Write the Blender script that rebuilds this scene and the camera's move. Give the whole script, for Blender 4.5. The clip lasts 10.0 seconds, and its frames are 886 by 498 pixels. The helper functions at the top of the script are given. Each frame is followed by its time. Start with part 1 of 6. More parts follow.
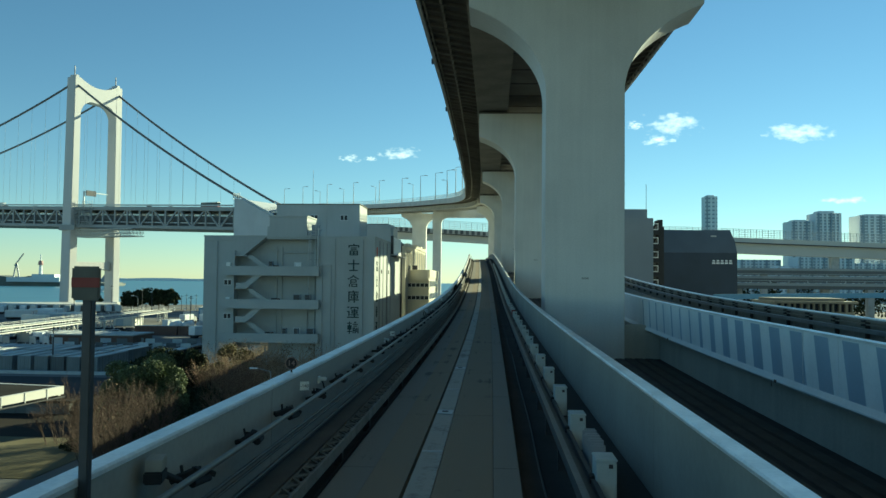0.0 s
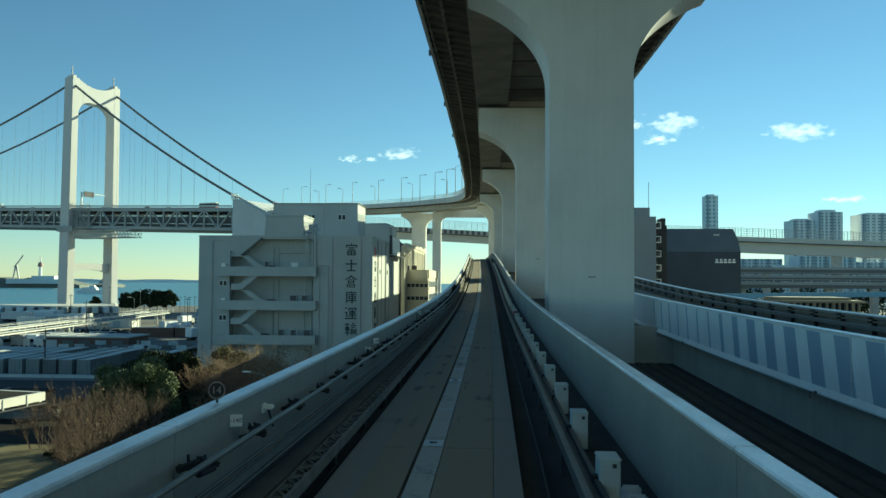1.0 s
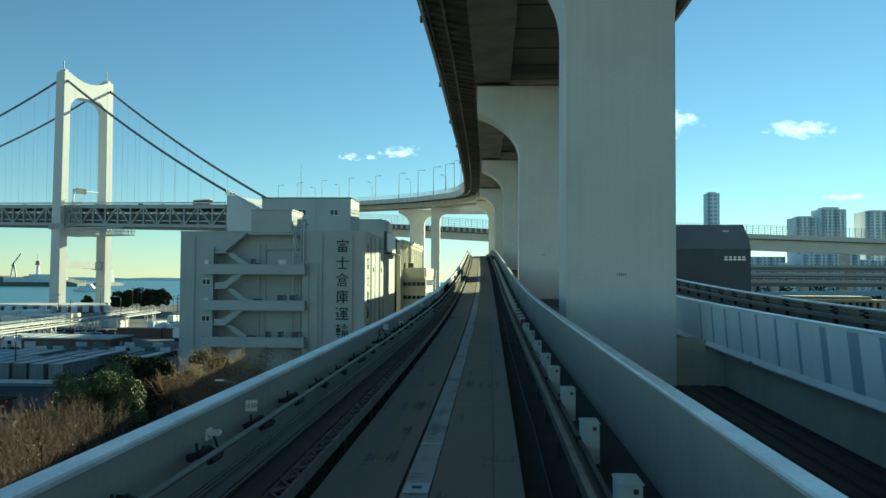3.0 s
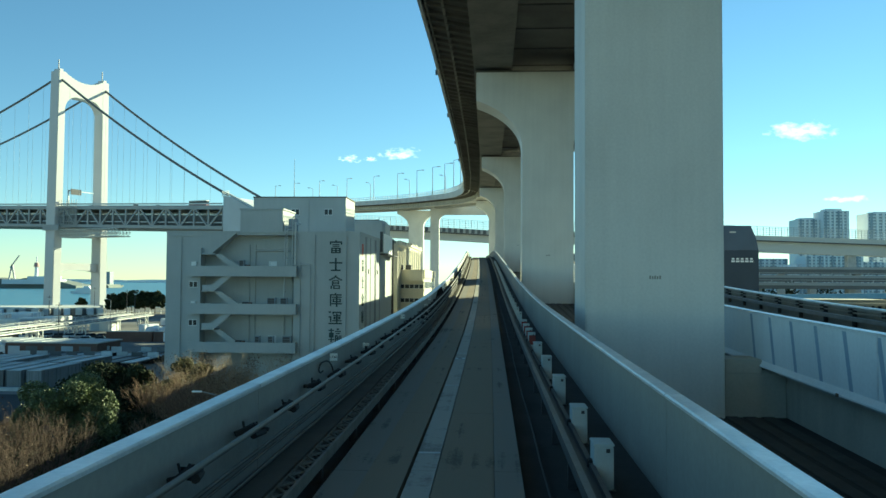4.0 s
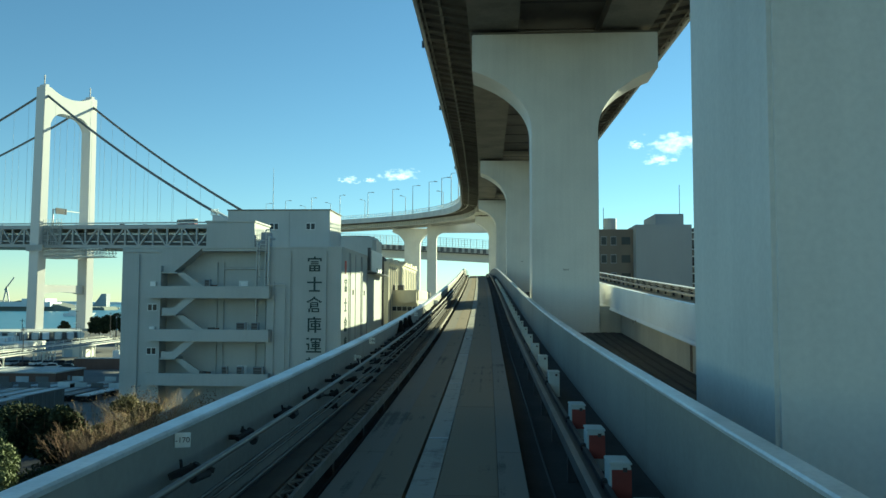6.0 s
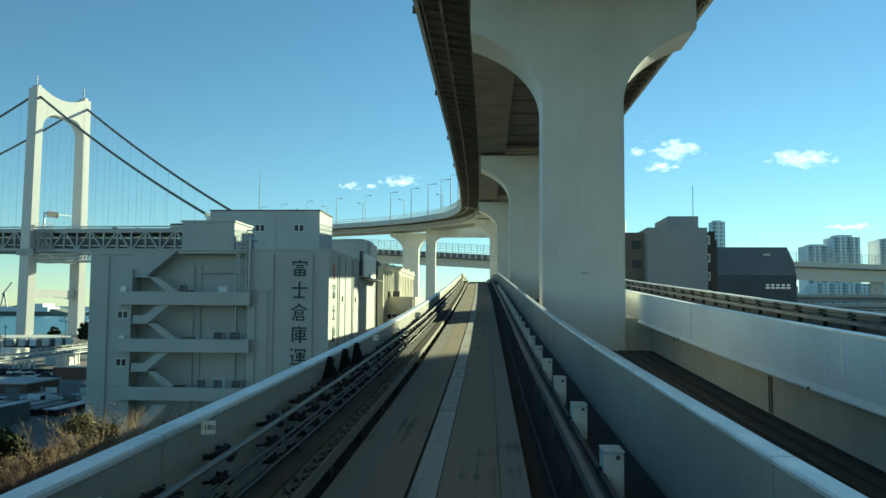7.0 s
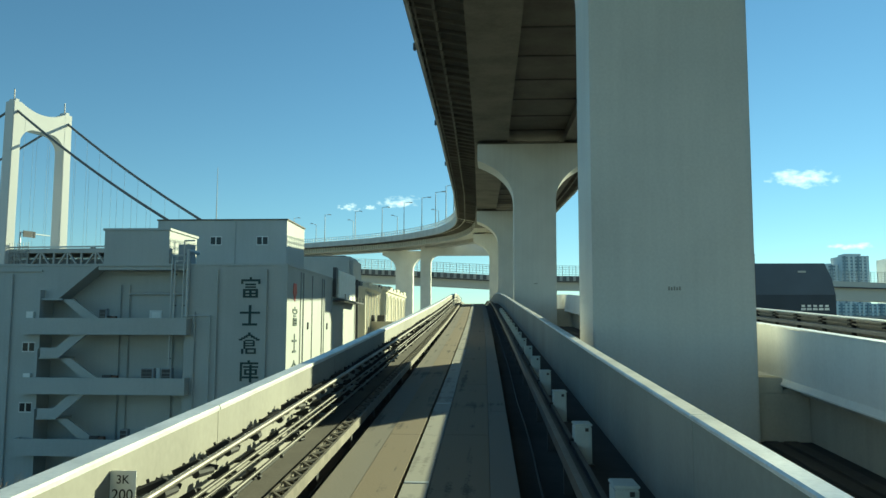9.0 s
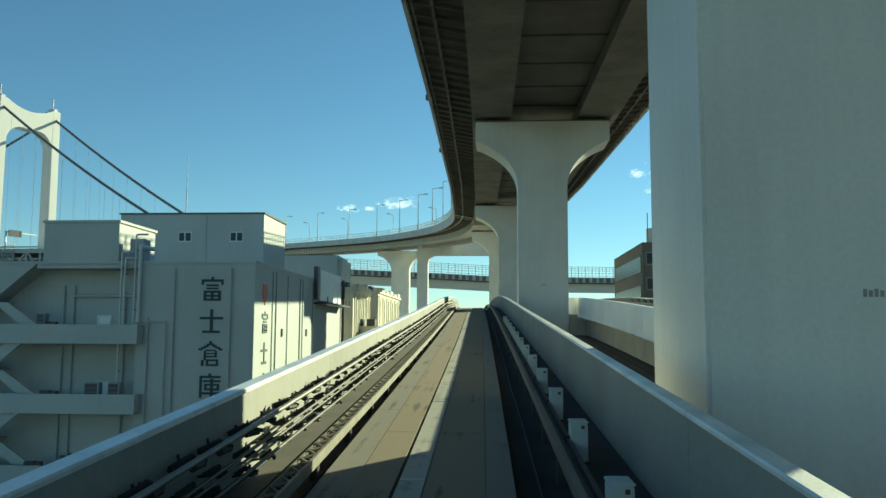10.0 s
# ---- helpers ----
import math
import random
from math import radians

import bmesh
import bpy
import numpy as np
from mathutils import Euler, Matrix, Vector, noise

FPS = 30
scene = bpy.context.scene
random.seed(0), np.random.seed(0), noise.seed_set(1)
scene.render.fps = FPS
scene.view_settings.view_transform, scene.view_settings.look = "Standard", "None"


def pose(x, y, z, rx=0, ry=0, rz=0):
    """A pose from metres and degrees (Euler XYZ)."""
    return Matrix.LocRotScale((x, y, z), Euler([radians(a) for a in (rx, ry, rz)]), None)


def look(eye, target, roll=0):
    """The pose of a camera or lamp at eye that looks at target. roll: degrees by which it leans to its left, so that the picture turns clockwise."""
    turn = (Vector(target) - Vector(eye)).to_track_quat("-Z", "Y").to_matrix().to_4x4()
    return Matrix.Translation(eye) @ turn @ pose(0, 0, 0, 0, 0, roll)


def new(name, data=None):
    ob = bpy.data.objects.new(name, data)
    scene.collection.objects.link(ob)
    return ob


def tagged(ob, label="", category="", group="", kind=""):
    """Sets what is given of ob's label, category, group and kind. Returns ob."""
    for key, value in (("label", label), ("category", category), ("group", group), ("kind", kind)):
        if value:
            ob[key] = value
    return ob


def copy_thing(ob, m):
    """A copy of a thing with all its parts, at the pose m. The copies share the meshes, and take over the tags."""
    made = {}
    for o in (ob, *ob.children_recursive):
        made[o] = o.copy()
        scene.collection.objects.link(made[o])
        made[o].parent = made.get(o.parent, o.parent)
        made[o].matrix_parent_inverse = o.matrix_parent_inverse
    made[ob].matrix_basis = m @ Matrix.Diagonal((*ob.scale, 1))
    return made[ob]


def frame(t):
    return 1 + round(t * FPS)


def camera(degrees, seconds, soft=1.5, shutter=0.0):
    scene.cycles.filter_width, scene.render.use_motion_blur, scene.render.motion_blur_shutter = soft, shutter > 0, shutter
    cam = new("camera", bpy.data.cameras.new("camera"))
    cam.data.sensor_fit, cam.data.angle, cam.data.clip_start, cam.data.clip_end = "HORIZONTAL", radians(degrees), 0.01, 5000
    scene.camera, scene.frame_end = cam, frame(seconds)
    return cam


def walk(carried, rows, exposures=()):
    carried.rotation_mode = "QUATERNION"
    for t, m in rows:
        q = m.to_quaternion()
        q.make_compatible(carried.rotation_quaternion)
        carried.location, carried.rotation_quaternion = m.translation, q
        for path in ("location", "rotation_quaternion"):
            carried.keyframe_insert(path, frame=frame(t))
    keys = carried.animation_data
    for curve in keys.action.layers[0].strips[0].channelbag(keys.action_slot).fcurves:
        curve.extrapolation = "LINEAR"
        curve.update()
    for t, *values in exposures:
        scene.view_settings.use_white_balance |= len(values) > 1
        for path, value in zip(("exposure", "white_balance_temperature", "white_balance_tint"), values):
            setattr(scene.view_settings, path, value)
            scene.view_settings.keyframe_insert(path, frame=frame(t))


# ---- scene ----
cam = camera(57.5, 10.0)
EXPOSE, KELVIN, TINT = 1.09, 5760.0, -23.0
METRES, EYE, TILT, LEAN, TURN = 78.5, 17.0, 1.67, 0.0, 3.6
ROWS = [
    (0.0, 0.00000, 0.0, 0.00000, -0.009, 0.544, -0.57),
    (0.5, 0.00123, 0.0165, -0.00088, 0.000, 0.544, -0.45),
    (1.0, 0.00237, 0.0366, -0.00167, 0.018, 0.570, -0.37),
    (1.5, 0.00377, 0.0601, -0.00237, 0.053, 0.596, -0.35),
    (2.0, 0.00526, 0.0874, -0.00316, 0.044, 0.588, -0.34),
    (2.5, 0.00719, 0.118, -0.00412, 0.026, 0.439, -0.33),
    (4.0, 0.01403, 0.2324, -0.00631, 0.053, 0.588, -0.35),
    (4.5, 0.01640, 0.2796, -0.00772, 0.026, 1.044, -0.29),
    (5.0, 0.01921, 0.3298, -0.00912, 0.026, 1.359, -0.25),
    (5.5, 0.02236, 0.3831, -0.01052, 0.035, 1.763, -0.11),
    (7.0, 0.03219, 0.5672, -0.01228, 0.105, 2.543, -0.41),
    (7.5, 0.03578, 0.6325, -0.01263, 0.123, 2.841, -0.37),
    (8.0, 0.03973, 0.7027, -0.01184, 0.096, 3.289, -0.43),
    (8.5, 0.04403, 0.7734, -0.01149, 0.096, 3.648, -0.32),
    (9.0, 0.04832, 0.8471, -0.01009, 0.096, 4.069, -0.19),
    (9.5, 0.05227, 0.9234, -0.00833, 0.096, 4.236, -0.2),
    (10.0, 0.05622, 0.9976, -0.00631, 0.061, 4.175, -0.27),
]
walk(cam, [(t, pose(0, 0, EYE, TILT, LEAN, TURN) @ pose(METRES * x, METRES * y, METRES * z, 90 + pitch, roll, yaw)) for t, x, y, z, yaw, pitch, roll in ROWS],
     [(t, EXPOSE + e, KELVIN, TINT) for t, e in ((0.0, -0.12), (2.7, -0.08), (3.8, 0.32), (4.4, 0.2), (5.0, 0.16), (5.7, 0.18), (7.0, 0.04), (8.0, 0.08), (8.6, 0.08), (9.0, -0.06), (9.5, 0.12), (10.0, -0.1))])

# ------------------------------------------------------------ world and light
SUN_EL, SUN_AZ = 19.6, 41.0          # degrees above the horizon; degrees east of +y
sun_dir = Vector((math.sin(radians(SUN_AZ)) * math.cos(radians(SUN_EL)), math.cos(radians(SUN_AZ)) * math.cos(radians(SUN_EL)), math.sin(radians(SUN_EL))))
world = bpy.data.worlds.new("sky")
scene.world = world
world.use_nodes = True
wn = world.node_tree.nodes
sky = wn.new("ShaderNodeTexSky")
sky.sky_type, sky.sun_disc = "NISHITA", False
sky.sun_elevation, sky.sun_rotation = radians(SUN_EL), radians(SUN_AZ)
sky.air_density, sky.dust_density, sky.ozone_density = 0.9, 0.0, 2.6
world.node_tree.links.new(sky.outputs[0], wn["Background"].inputs[0])
wn["Background"].inputs[1].default_value = 0.059
sun = new("sun", bpy.data.lights.new("sun", "SUN"))
sun.data.energy, sun.data.angle, sun.data.color = 5.0, radians(0.5), (1.0, 0.82, 0.56)
sun.matrix_world = look(sun_dir * 200, (0, 0, 0))

# ------------------------------------------------------------ materials
def material(name, base, rough=0.7, metal=0.0, vary=0.15, scale=0.6, grain=12.0, bump=0.15, tint=None, spec=0.5, streak=0.0, island=0.0, lengthwise=False):
    m = bpy.data.materials.new(name)
    m.use_nodes = True
    n, l = m.node_tree.nodes, m.node_tree.links
    b = n["Principled BSDF"]
    b.inputs["Roughness"].default_value, b.inputs["Metallic"].default_value = rough, metal
    b.inputs["Specular IOR Level"].default_value = spec
    tc = n.new("ShaderNodeTexCoord")
    big, small = n.new("ShaderNodeTexNoise"), n.new("ShaderNodeTexNoise")
    for t, sc, det in ((big, scale, 5.0), (small, grain, 6.0)):
        t.inputs["Scale"].default_value, t.inputs["Detail"].default_value = sc, det
        l.new(tc.outputs["Object"], t.inputs["Vector"])
    mix = n.new("ShaderNodeMath"); mix.operation = "MULTIPLY_ADD"
    mix.inputs[1].default_value = 0.4
    l.new(small.outputs["Fac"], mix.inputs[0]); l.new(big.outputs["Fac"], mix.inputs[2])
    val = mix.outputs[0]
    if streak:
        mp = n.new("ShaderNodeMapping"); mp.inputs["Scale"].default_value = (6.0, 0.09, 2.0) if lengthwise else (2.2, 2.2, 0.12)
        st = n.new("ShaderNodeTexNoise"); st.inputs["Scale"].default_value = 1.3; st.inputs["Detail"].default_value = 4.0
        l.new(tc.outputs["Object"], mp.inputs["Vector"]); l.new(mp.outputs[0], st.inputs["Vector"])
        ad = n.new("ShaderNodeMath"); ad.operation = "MULTIPLY_ADD"; ad.inputs[1].default_value = streak
        l.new(st.outputs["Fac"], ad.inputs[0]); l.new(val, ad.inputs[2]); val = ad.outputs[0]
    ramp = n.new("ShaderNodeValToRGB")
    mid = 0.7 + 0.5 * streak
    ramp.color_ramp.elements[0].position, ramp.color_ramp.elements[1].position = mid - 0.28, mid + 0.28
    lo = [c * (1 - vary) for c in base]; hi = [min(1, c * (1 + vary)) for c in (tint or base)]
    ramp.color_ramp.elements[0].color, ramp.color_ramp.elements[1].color = (*lo, 1), (*hi, 1)
    l.new(val, ramp.inputs["Fac"])
    colour = ramp.outputs["Color"]
    if island:
        oi = n.new("ShaderNodeObjectInfo"); ge = n.new("ShaderNodeNewGeometry")
        sm = n.new("ShaderNodeMath"); sm.operation = "ADD"
        l.new(oi.outputs["Random"], sm.inputs[0]); l.new(ge.outputs["Random Per Island"], sm.inputs[1])
        fr = n.new("ShaderNodeMath"); fr.operation = "FRACT"; l.new(sm.outputs[0], fr.inputs[0])
        mr = n.new("ShaderNodeMapRange"); mr.inputs["To Min"].default_value, mr.inputs["To Max"].default_value = 1 - island, 1 + island
        l.new(fr.outputs[0], mr.inputs["Value"])
        hs = n.new("ShaderNodeHueSaturation"); l.new(mr.outputs[0], hs.inputs["Value"]); l.new(colour, hs.inputs["Color"])
        colour = hs.outputs["Color"]
    l.new(colour, b.inputs["Base Color"])
    if bump:
        bp = n.new("ShaderNodeBump"); bp.inputs["Strength"].default_value = bump; bp.inputs["Distance"].default_value = 0.02
        l.new(small.outputs["Fac"], bp.inputs["Height"]); l.new(bp.outputs[0], b.inputs["Normal"])
    return m


PIER = material("painted_pier", (0.655, 0.645, 0.605), 0.55, vary=0.12, scale=0.2, streak=0.3, bump=0.05)
CONCRETE = material("concrete", (0.42, 0.43, 0.42), 0.85, vary=0.18, scale=0.5, streak=0.3)
CAPSTONE = material("pale_coping", (0.82, 0.84, 0.84), 0.4, 0.45, vary=0.26, scale=1.6, grain=24)
SLAB = material("running_slab", (0.165, 0.132, 0.088), 0.8, vary=0.42, scale=0.8, grain=30, streak=0.9, lengthwise=True)
STRIP = material("pale_joint_strip", (0.29, 0.275, 0.235), 0.7, vary=0.32, scale=1.5, streak=0.7, lengthwise=True)
TROUGH = material("dark_trough", (0.045, 0.042, 0.038), 0.9, vary=0.35, scale=1.0)
STEEL = material("galvanised_steel", (0.22, 0.225, 0.23), 0.45, 0.7, vary=0.2, scale=2)
DARKSTEEL = material("dark_steel", (0.07, 0.07, 0.075), 0.5, 0.5, vary=0.25, scale=2)
RUBBER = material("black_rubber", (0.03, 0.03, 0.031), 0.7, vary=0.3, spec=0.25)
BLACKCOVER = material("black_cover", (0.012, 0.012, 0.013), 0.9, vary=0.3, spec=0.1)
# deep shade under the near deck is put into the next three colours
RIB_SHADE = material("shaded_rib_steel", (0.05, 0.05, 0.048), 0.8, vary=0.25, scale=0.6)
GIRDER_SHADED = material("shaded_girder_paint", (0.145, 0.134, 0.112), 0.65, vary=0.35, scale=0.4, streak=0.3)
SOFFIT_SHADED = material("shaded_soffit_paint", (0.10, 0.094, 0.082), 0.7, vary=0.4, scale=0.3, streak=0.2)
WHITE = material("white_paint", (0.86, 0.86, 0.83), 0.5, vary=0.08, scale=1)
TOWERW = material("tower_paint", (0.54, 0.54, 0.535), 0.5, vary=0.05, scale=0.05, grain=1)
TRUSS = material("truss_paint", (0.33, 0.35, 0.355), 0.6, vary=0.12, scale=0.1)
CABLE = material("cable", (0.12, 0.13, 0.14), 0.6, vary=0.1)
WAREHOUSE = material("warehouse_paint", (0.44, 0.46, 0.447), 0.75, vary=0.09, scale=0.12, streak=0.3, grain=5)
LETTER = material("letter_green", (0.02, 0.05, 0.05), 0.6, vary=0.15)
RED = material("red_paint", (0.55, 0.06, 0.03), 0.5, vary=0.15)
GLASS = material("dark_glass", (0.025, 0.032, 0.04), 0.2, vary=0.2, bump=0, spec=0.25)
BLUEWALL = material("navy_cladding", (0.035, 0.05, 0.075), 0.6, vary=0.15, scale=0.2)
GROUND = material("yard_ground", (0.19, 0.187, 0.178), 0.9, vary=0.3, scale=0.05, grain=3, spec=0.1)
# brown twig darkened so that its colour holds the shadow
SHADED_TWIG = material("shaded_brown_twig", (0.085, 0.055, 0.04), 0.9, vary=0.35, scale=2, island=0.4)
BARE = material("winter_twig", (0.34, 0.25, 0.155), 0.9, vary=0.35, scale=2, island=0.35)
LEAF = material("evergreen_leaf", (0.125, 0.15, 0.065), 0.6, spec=0.35, vary=0.35, scale=2, island=0.4)
RUSTTWIG = material("rusty_twig", (0.20, 0.125, 0.08), 0.9, vary=0.35, scale=2, island=0.4)
OLIVELEAF = material("olive_leaf", (0.17, 0.145, 0.065), 0.7, spec=0.3, vary=0.4, scale=2, island=0.45)
BARK = material("bark", (0.09, 0.06, 0.04), 0.9, vary=0.3)
# haze over the far buildings is put into this pale bluish base
FARGREY_HAZED = material("far_tower_hazed", (0.70, 0.74, 0.76), 0.7, vary=0.08, scale=0.02, grain=0.3)
FAR = material("far_land", (0.19, 0.21, 0.19), 0.9, vary=0.3, scale=0.01, grain=0.2)
SHED = material("shed_roof", (0.42, 0.47, 0.52), 0.5, 0.2, vary=0.15, scale=0.3)
WATER = material("sea_water", (0.03, 0.125, 0.19), 0.3, vary=0.2, scale=0.02, grain=0.35, bump=0.35)
# a cream shelf; the shade on it is put into this dark base
SHELF = material("shaded_concrete_shelf", (0.11, 0.10, 0.084), 0.85, vary=0.22, scale=1.5, grain=20)
WALL = material("parapet_concrete", (0.285, 0.275, 0.243), 0.75, vary=0.16, scale=0.35, grain=14, streak=0.25, bump=0.08)
WALL2 = material("second_parapet_paint", (0.80, 0.81, 0.80), 0.7, vary=0.09, scale=0.3, grain=10, streak=0.3, bump=0.06)
CREAM = material("cream_concrete", (0.46, 0.435, 0.36), 0.8, vary=0.14, scale=0.4, streak=0.4)
# soot and the inner wall's shade together in one dark base
SOOT_SHADE_WALL = material("sooty_shaded_concrete", (0.20, 0.19, 0.165), 0.85, vary=0.25, scale=0.5, streak=0.4)
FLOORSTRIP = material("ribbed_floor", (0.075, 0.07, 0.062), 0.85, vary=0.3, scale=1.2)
SHADE_BAND = material("pale_blue_shade_band", (0.36, 0.43, 0.52), 0.7, vary=0.1, scale=0.5)
SLAB_EDGE = material("pale_edge_slab", (0.155, 0.14, 0.115), 0.8, vary=0.4, scale=0.8, grain=30, streak=0.9, lengthwise=True)
# lower conductors, their shade put into a darker metal than the top one
CONDUCTOR = material("shaded_conductor", (0.09, 0.085, 0.075), 0.5, 0.6, vary=0.25, scale=2)
LACING = material("lacing_bars", (0.22, 0.20, 0.165), 0.6, 0.2, vary=0.3, scale=3)
PIPE = material("bright_conductor", (0.20, 0.187, 0.165), 0.45, 0.5, vary=0.15, scale=1.5)
BOXPAINT = material("pale_box_paint", (0.50, 0.56, 0.56), 0.5, vary=0.12, scale=4, grain=40)
SIGNRED = material("sign_figures", (0.25, 0.17, 0.15), 0.6, vary=0.1)
# the guideway's shadow on the bank is put into this soil colour
SOIL = material("shaded_soil", (0.035, 0.03, 0.024), 0.95, vary=0.3, scale=0.3, grain=5, spec=0.1)
CREAMWALL = material("cream_wall", (0.62, 0.58, 0.46), 0.8, vary=0.1, scale=0.15, streak=0.3, grain=4)
BLACK = material("black_figures", (0.02, 0.02, 0.02), 0.7, vary=0.1)
SIGNGREY = material("dark_sign_grey", (0.04, 0.037, 0.037), 0.9, vary=0.1, spec=0.1)
MARKERPLATE = material("dark_marker", (0.13, 0.125, 0.105), 0.7, vary=0.15, scale=6)
SIGNPLATE = material("dull_plate", (0.30, 0.29, 0.25), 0.6, vary=0.12, scale=6)
REDDULL = material("dull_red", (0.22, 0.045, 0.035), 0.6, vary=0.15, scale=4)
RUST = material("rusty_steel", (0.17, 0.12, 0.08), 0.8, vary=0.3, scale=5)
STAIN = material("stained_edge", (0.13, 0.12, 0.10), 0.85, vary=0.35, scale=1.5)
# lit copy of the girder colour for the bend
BEND_LIT = material("lit_girder_paint", (0.56, 0.55, 0.50), 0.6, vary=0.1, scale=0.2, streak=0.3)
BARRIER = material("barrier_concrete", (0.48, 0.49, 0.48), 0.8, vary=0.14, scale=0.4, streak=0.4)
PALESTEEL = material("pale_steel", (0.50, 0.52, 0.52), 0.5, 0.3, vary=0.12)
LAMPPOST = material("lamp_mast_paint", (0.30, 0.32, 0.33), 0.5, 0.3, vary=0.1)
FRAME = material("window_frame", (0.74, 0.75, 0.73), 0.5, vary=0.1)
# shaded copy of the truss paint: shade inside the truss put into colour
TRUSS_SHADED = material("truss_shaded_grey", (0.13, 0.14, 0.145), 0.65, vary=0.15, scale=0.1)
ANCHOR = material("anchorage_concrete", (0.50, 0.53, 0.55), 0.8, vary=0.1, scale=0.08, streak=0.3)
VIADUCT = material("viaduct_paint", (0.55, 0.55, 0.51), 0.75, vary=0.06, scale=0.05, grain=1.0, streak=0.1, bump=0)
GREYWALL = material("grey_cladding", (0.30, 0.33, 0.36), 0.7, vary=0.08, scale=0.1, streak=0.2)
BROWNWALL = material("brown_tile_wall", (0.16, 0.14, 0.12), 0.7, vary=0.15, scale=0.3)
DRYGRASS = material("dry_lawn", (0.17, 0.15, 0.09), 0.95, vary=0.25, scale=0.2, grain=6, bump=0.5, spec=0.1)
ASPHALT = material("yard_asphalt", (0.06, 0.06, 0.062), 0.9, vary=0.25, scale=0.1, grain=4, spec=0.1)
TRAILER = material("trailer_white", (0.64, 0.66, 0.67), 0.45, vary=0.12, scale=0.5, island=0.4)
CONTAINER = material("container_paint", (0.20, 0.215, 0.22), 0.55, vary=0.15, scale=0.5, island=0.35)
FASCIA = material("white_fascia_paint", (0.66, 0.65, 0.60), 0.45, vary=0.08, scale=0.6, streak=0.2)
ROOFPANEL = material("galvanised_roof", (0.44, 0.46, 0.46), 0.6, 0.1, vary=0.25, scale=0.4, island=0.35)
DARKBOX = material("dark_box_paint", (0.14, 0.145, 0.145), 0.6, vary=0.2, scale=0.5, island=0.3)
DARKROOF = material("tarred_roof", (0.03, 0.028, 0.025), 0.95, vary=0.3, scale=0.4, spec=0.1)
RUSTBOX = material("red_brown_paint", (0.13, 0.078, 0.058), 0.7, vary=0.2, scale=0.5, island=0.2)
BEIGE = material("beige_facade", (0.27, 0.245, 0.18), 0.7, vary=0.1, scale=0.2)
BLUESTEEL = material("blue_steel", (0.12, 0.26, 0.42), 0.5, 0.2, vary=0.15)
# sea haze is put into the hills' near-white base colour
HAZE = material("far_hills_hazed", (0.9, 0.93, 0.93), 0.95, vary=0.05, scale=0.003, grain=0.02, bump=0)
DARKTOWER = material("dark_stair_steel", (0.035, 0.035, 0.036), 0.7, vary=0.25, scale=0.5)
# sky reflection on the upper storey is put into this lighter navy
NAVY_SKYLIT = material("sky_reflecting_cladding", (0.06, 0.09, 0.14), 0.45, vary=0.12, scale=0.2)
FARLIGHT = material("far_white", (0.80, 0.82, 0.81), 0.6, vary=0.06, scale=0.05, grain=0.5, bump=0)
# window glass lightened in its colour for the haze before it
FARGLASS_HAZED = material("far_windows_hazed", (0.27, 0.33, 0.38), 0.3, vary=0.15, scale=0.05, grain=0.5, bump=0)
DARKLEAF = material("dark_leaf", (0.034, 0.044, 0.021), 0.85, spec=0.2, vary=0.35, scale=2, island=0.4)
DRYLEAF = material("dry_leaf", (0.14, 0.09, 0.052), 0.8, vary=0.3, scale=2, island=0.4)
MAROON = material("maroon_paint", (0.22, 0.06, 0.09), 0.4, vary=0.1)
# red muted in its colour by the same haze
FARRED = material("far_hazed_red", (0.42, 0.25, 0.22), 0.7, vary=0.08, scale=0.05, bump=0)
CLOUD_GLOW = 0.8

# ------------------------------------------------------------ mesh helpers
def mesh_of(bm, name, mat, smooth=False):
    me = bpy.data.meshes.new(name)
    bm.normal_update()
    bm.to_mesh(me)
    bm.free()
    for m in (mat if isinstance(mat, (list, tuple)) else [mat]):
        me.materials.append(m)
    if smooth:
        me.polygons.foreach_set("use_smooth", [True] * len(me.polygons))
    return me


def part(name, bm, mat, parent=None, label="", smooth=False):
    ob = new(name, bm if isinstance(bm, bpy.types.Mesh) else mesh_of(bm, name, mat, smooth))
    if parent is not None:
        ob.parent = parent
    return tagged(ob, label)


def thing(name, label, category, at=(0, 0, 0), group="", kind="", rz=0):
    ob = new(name)
    ob.empty_display_size = 0.2
    ob.matrix_basis = pose(*at, 0, 0, rz)
    return tagged(ob, label, category, group, kind)


def box(x0, x1, y0, y1, z0, z1, bevel=0.0, bm=None):
    own = bmesh.new()
    bmesh.ops.create_cube(own, size=1, matrix=Matrix.Translation(((x0 + x1) / 2, (y0 + y1) / 2, (z0 + z1) / 2)) @ Matrix.Diagonal((x1 - x0, y1 - y0, z1 - z0, 1)))
    if bevel:
        bmesh.ops.bevel(own, geom=own.edges[:], offset=bevel, segments=2, affect="EDGES")
    return join(bm, own)


def join(bm, own):
    if bm is None:
        return own
    me = bpy.data.meshes.new("tmp"); own.to_mesh(me); own.free(); bm.from_mesh(me); bpy.data.meshes.remove(me)
    return bm


def rod(a, b, r, bm=None, n=8, r2=None):
    a, b = Vector(a), Vector(b)
    own = bmesh.new()
    q = (b - a).to_track_quat("Z", "Y").to_matrix().to_4x4()
    bmesh.ops.create_cone(own, cap_ends=True, segments=n, radius1=r, radius2=r if r2 is None else r2, depth=(b - a).length, matrix=Matrix.Translation((a + b) / 2) @ q)
    return join(bm, own)


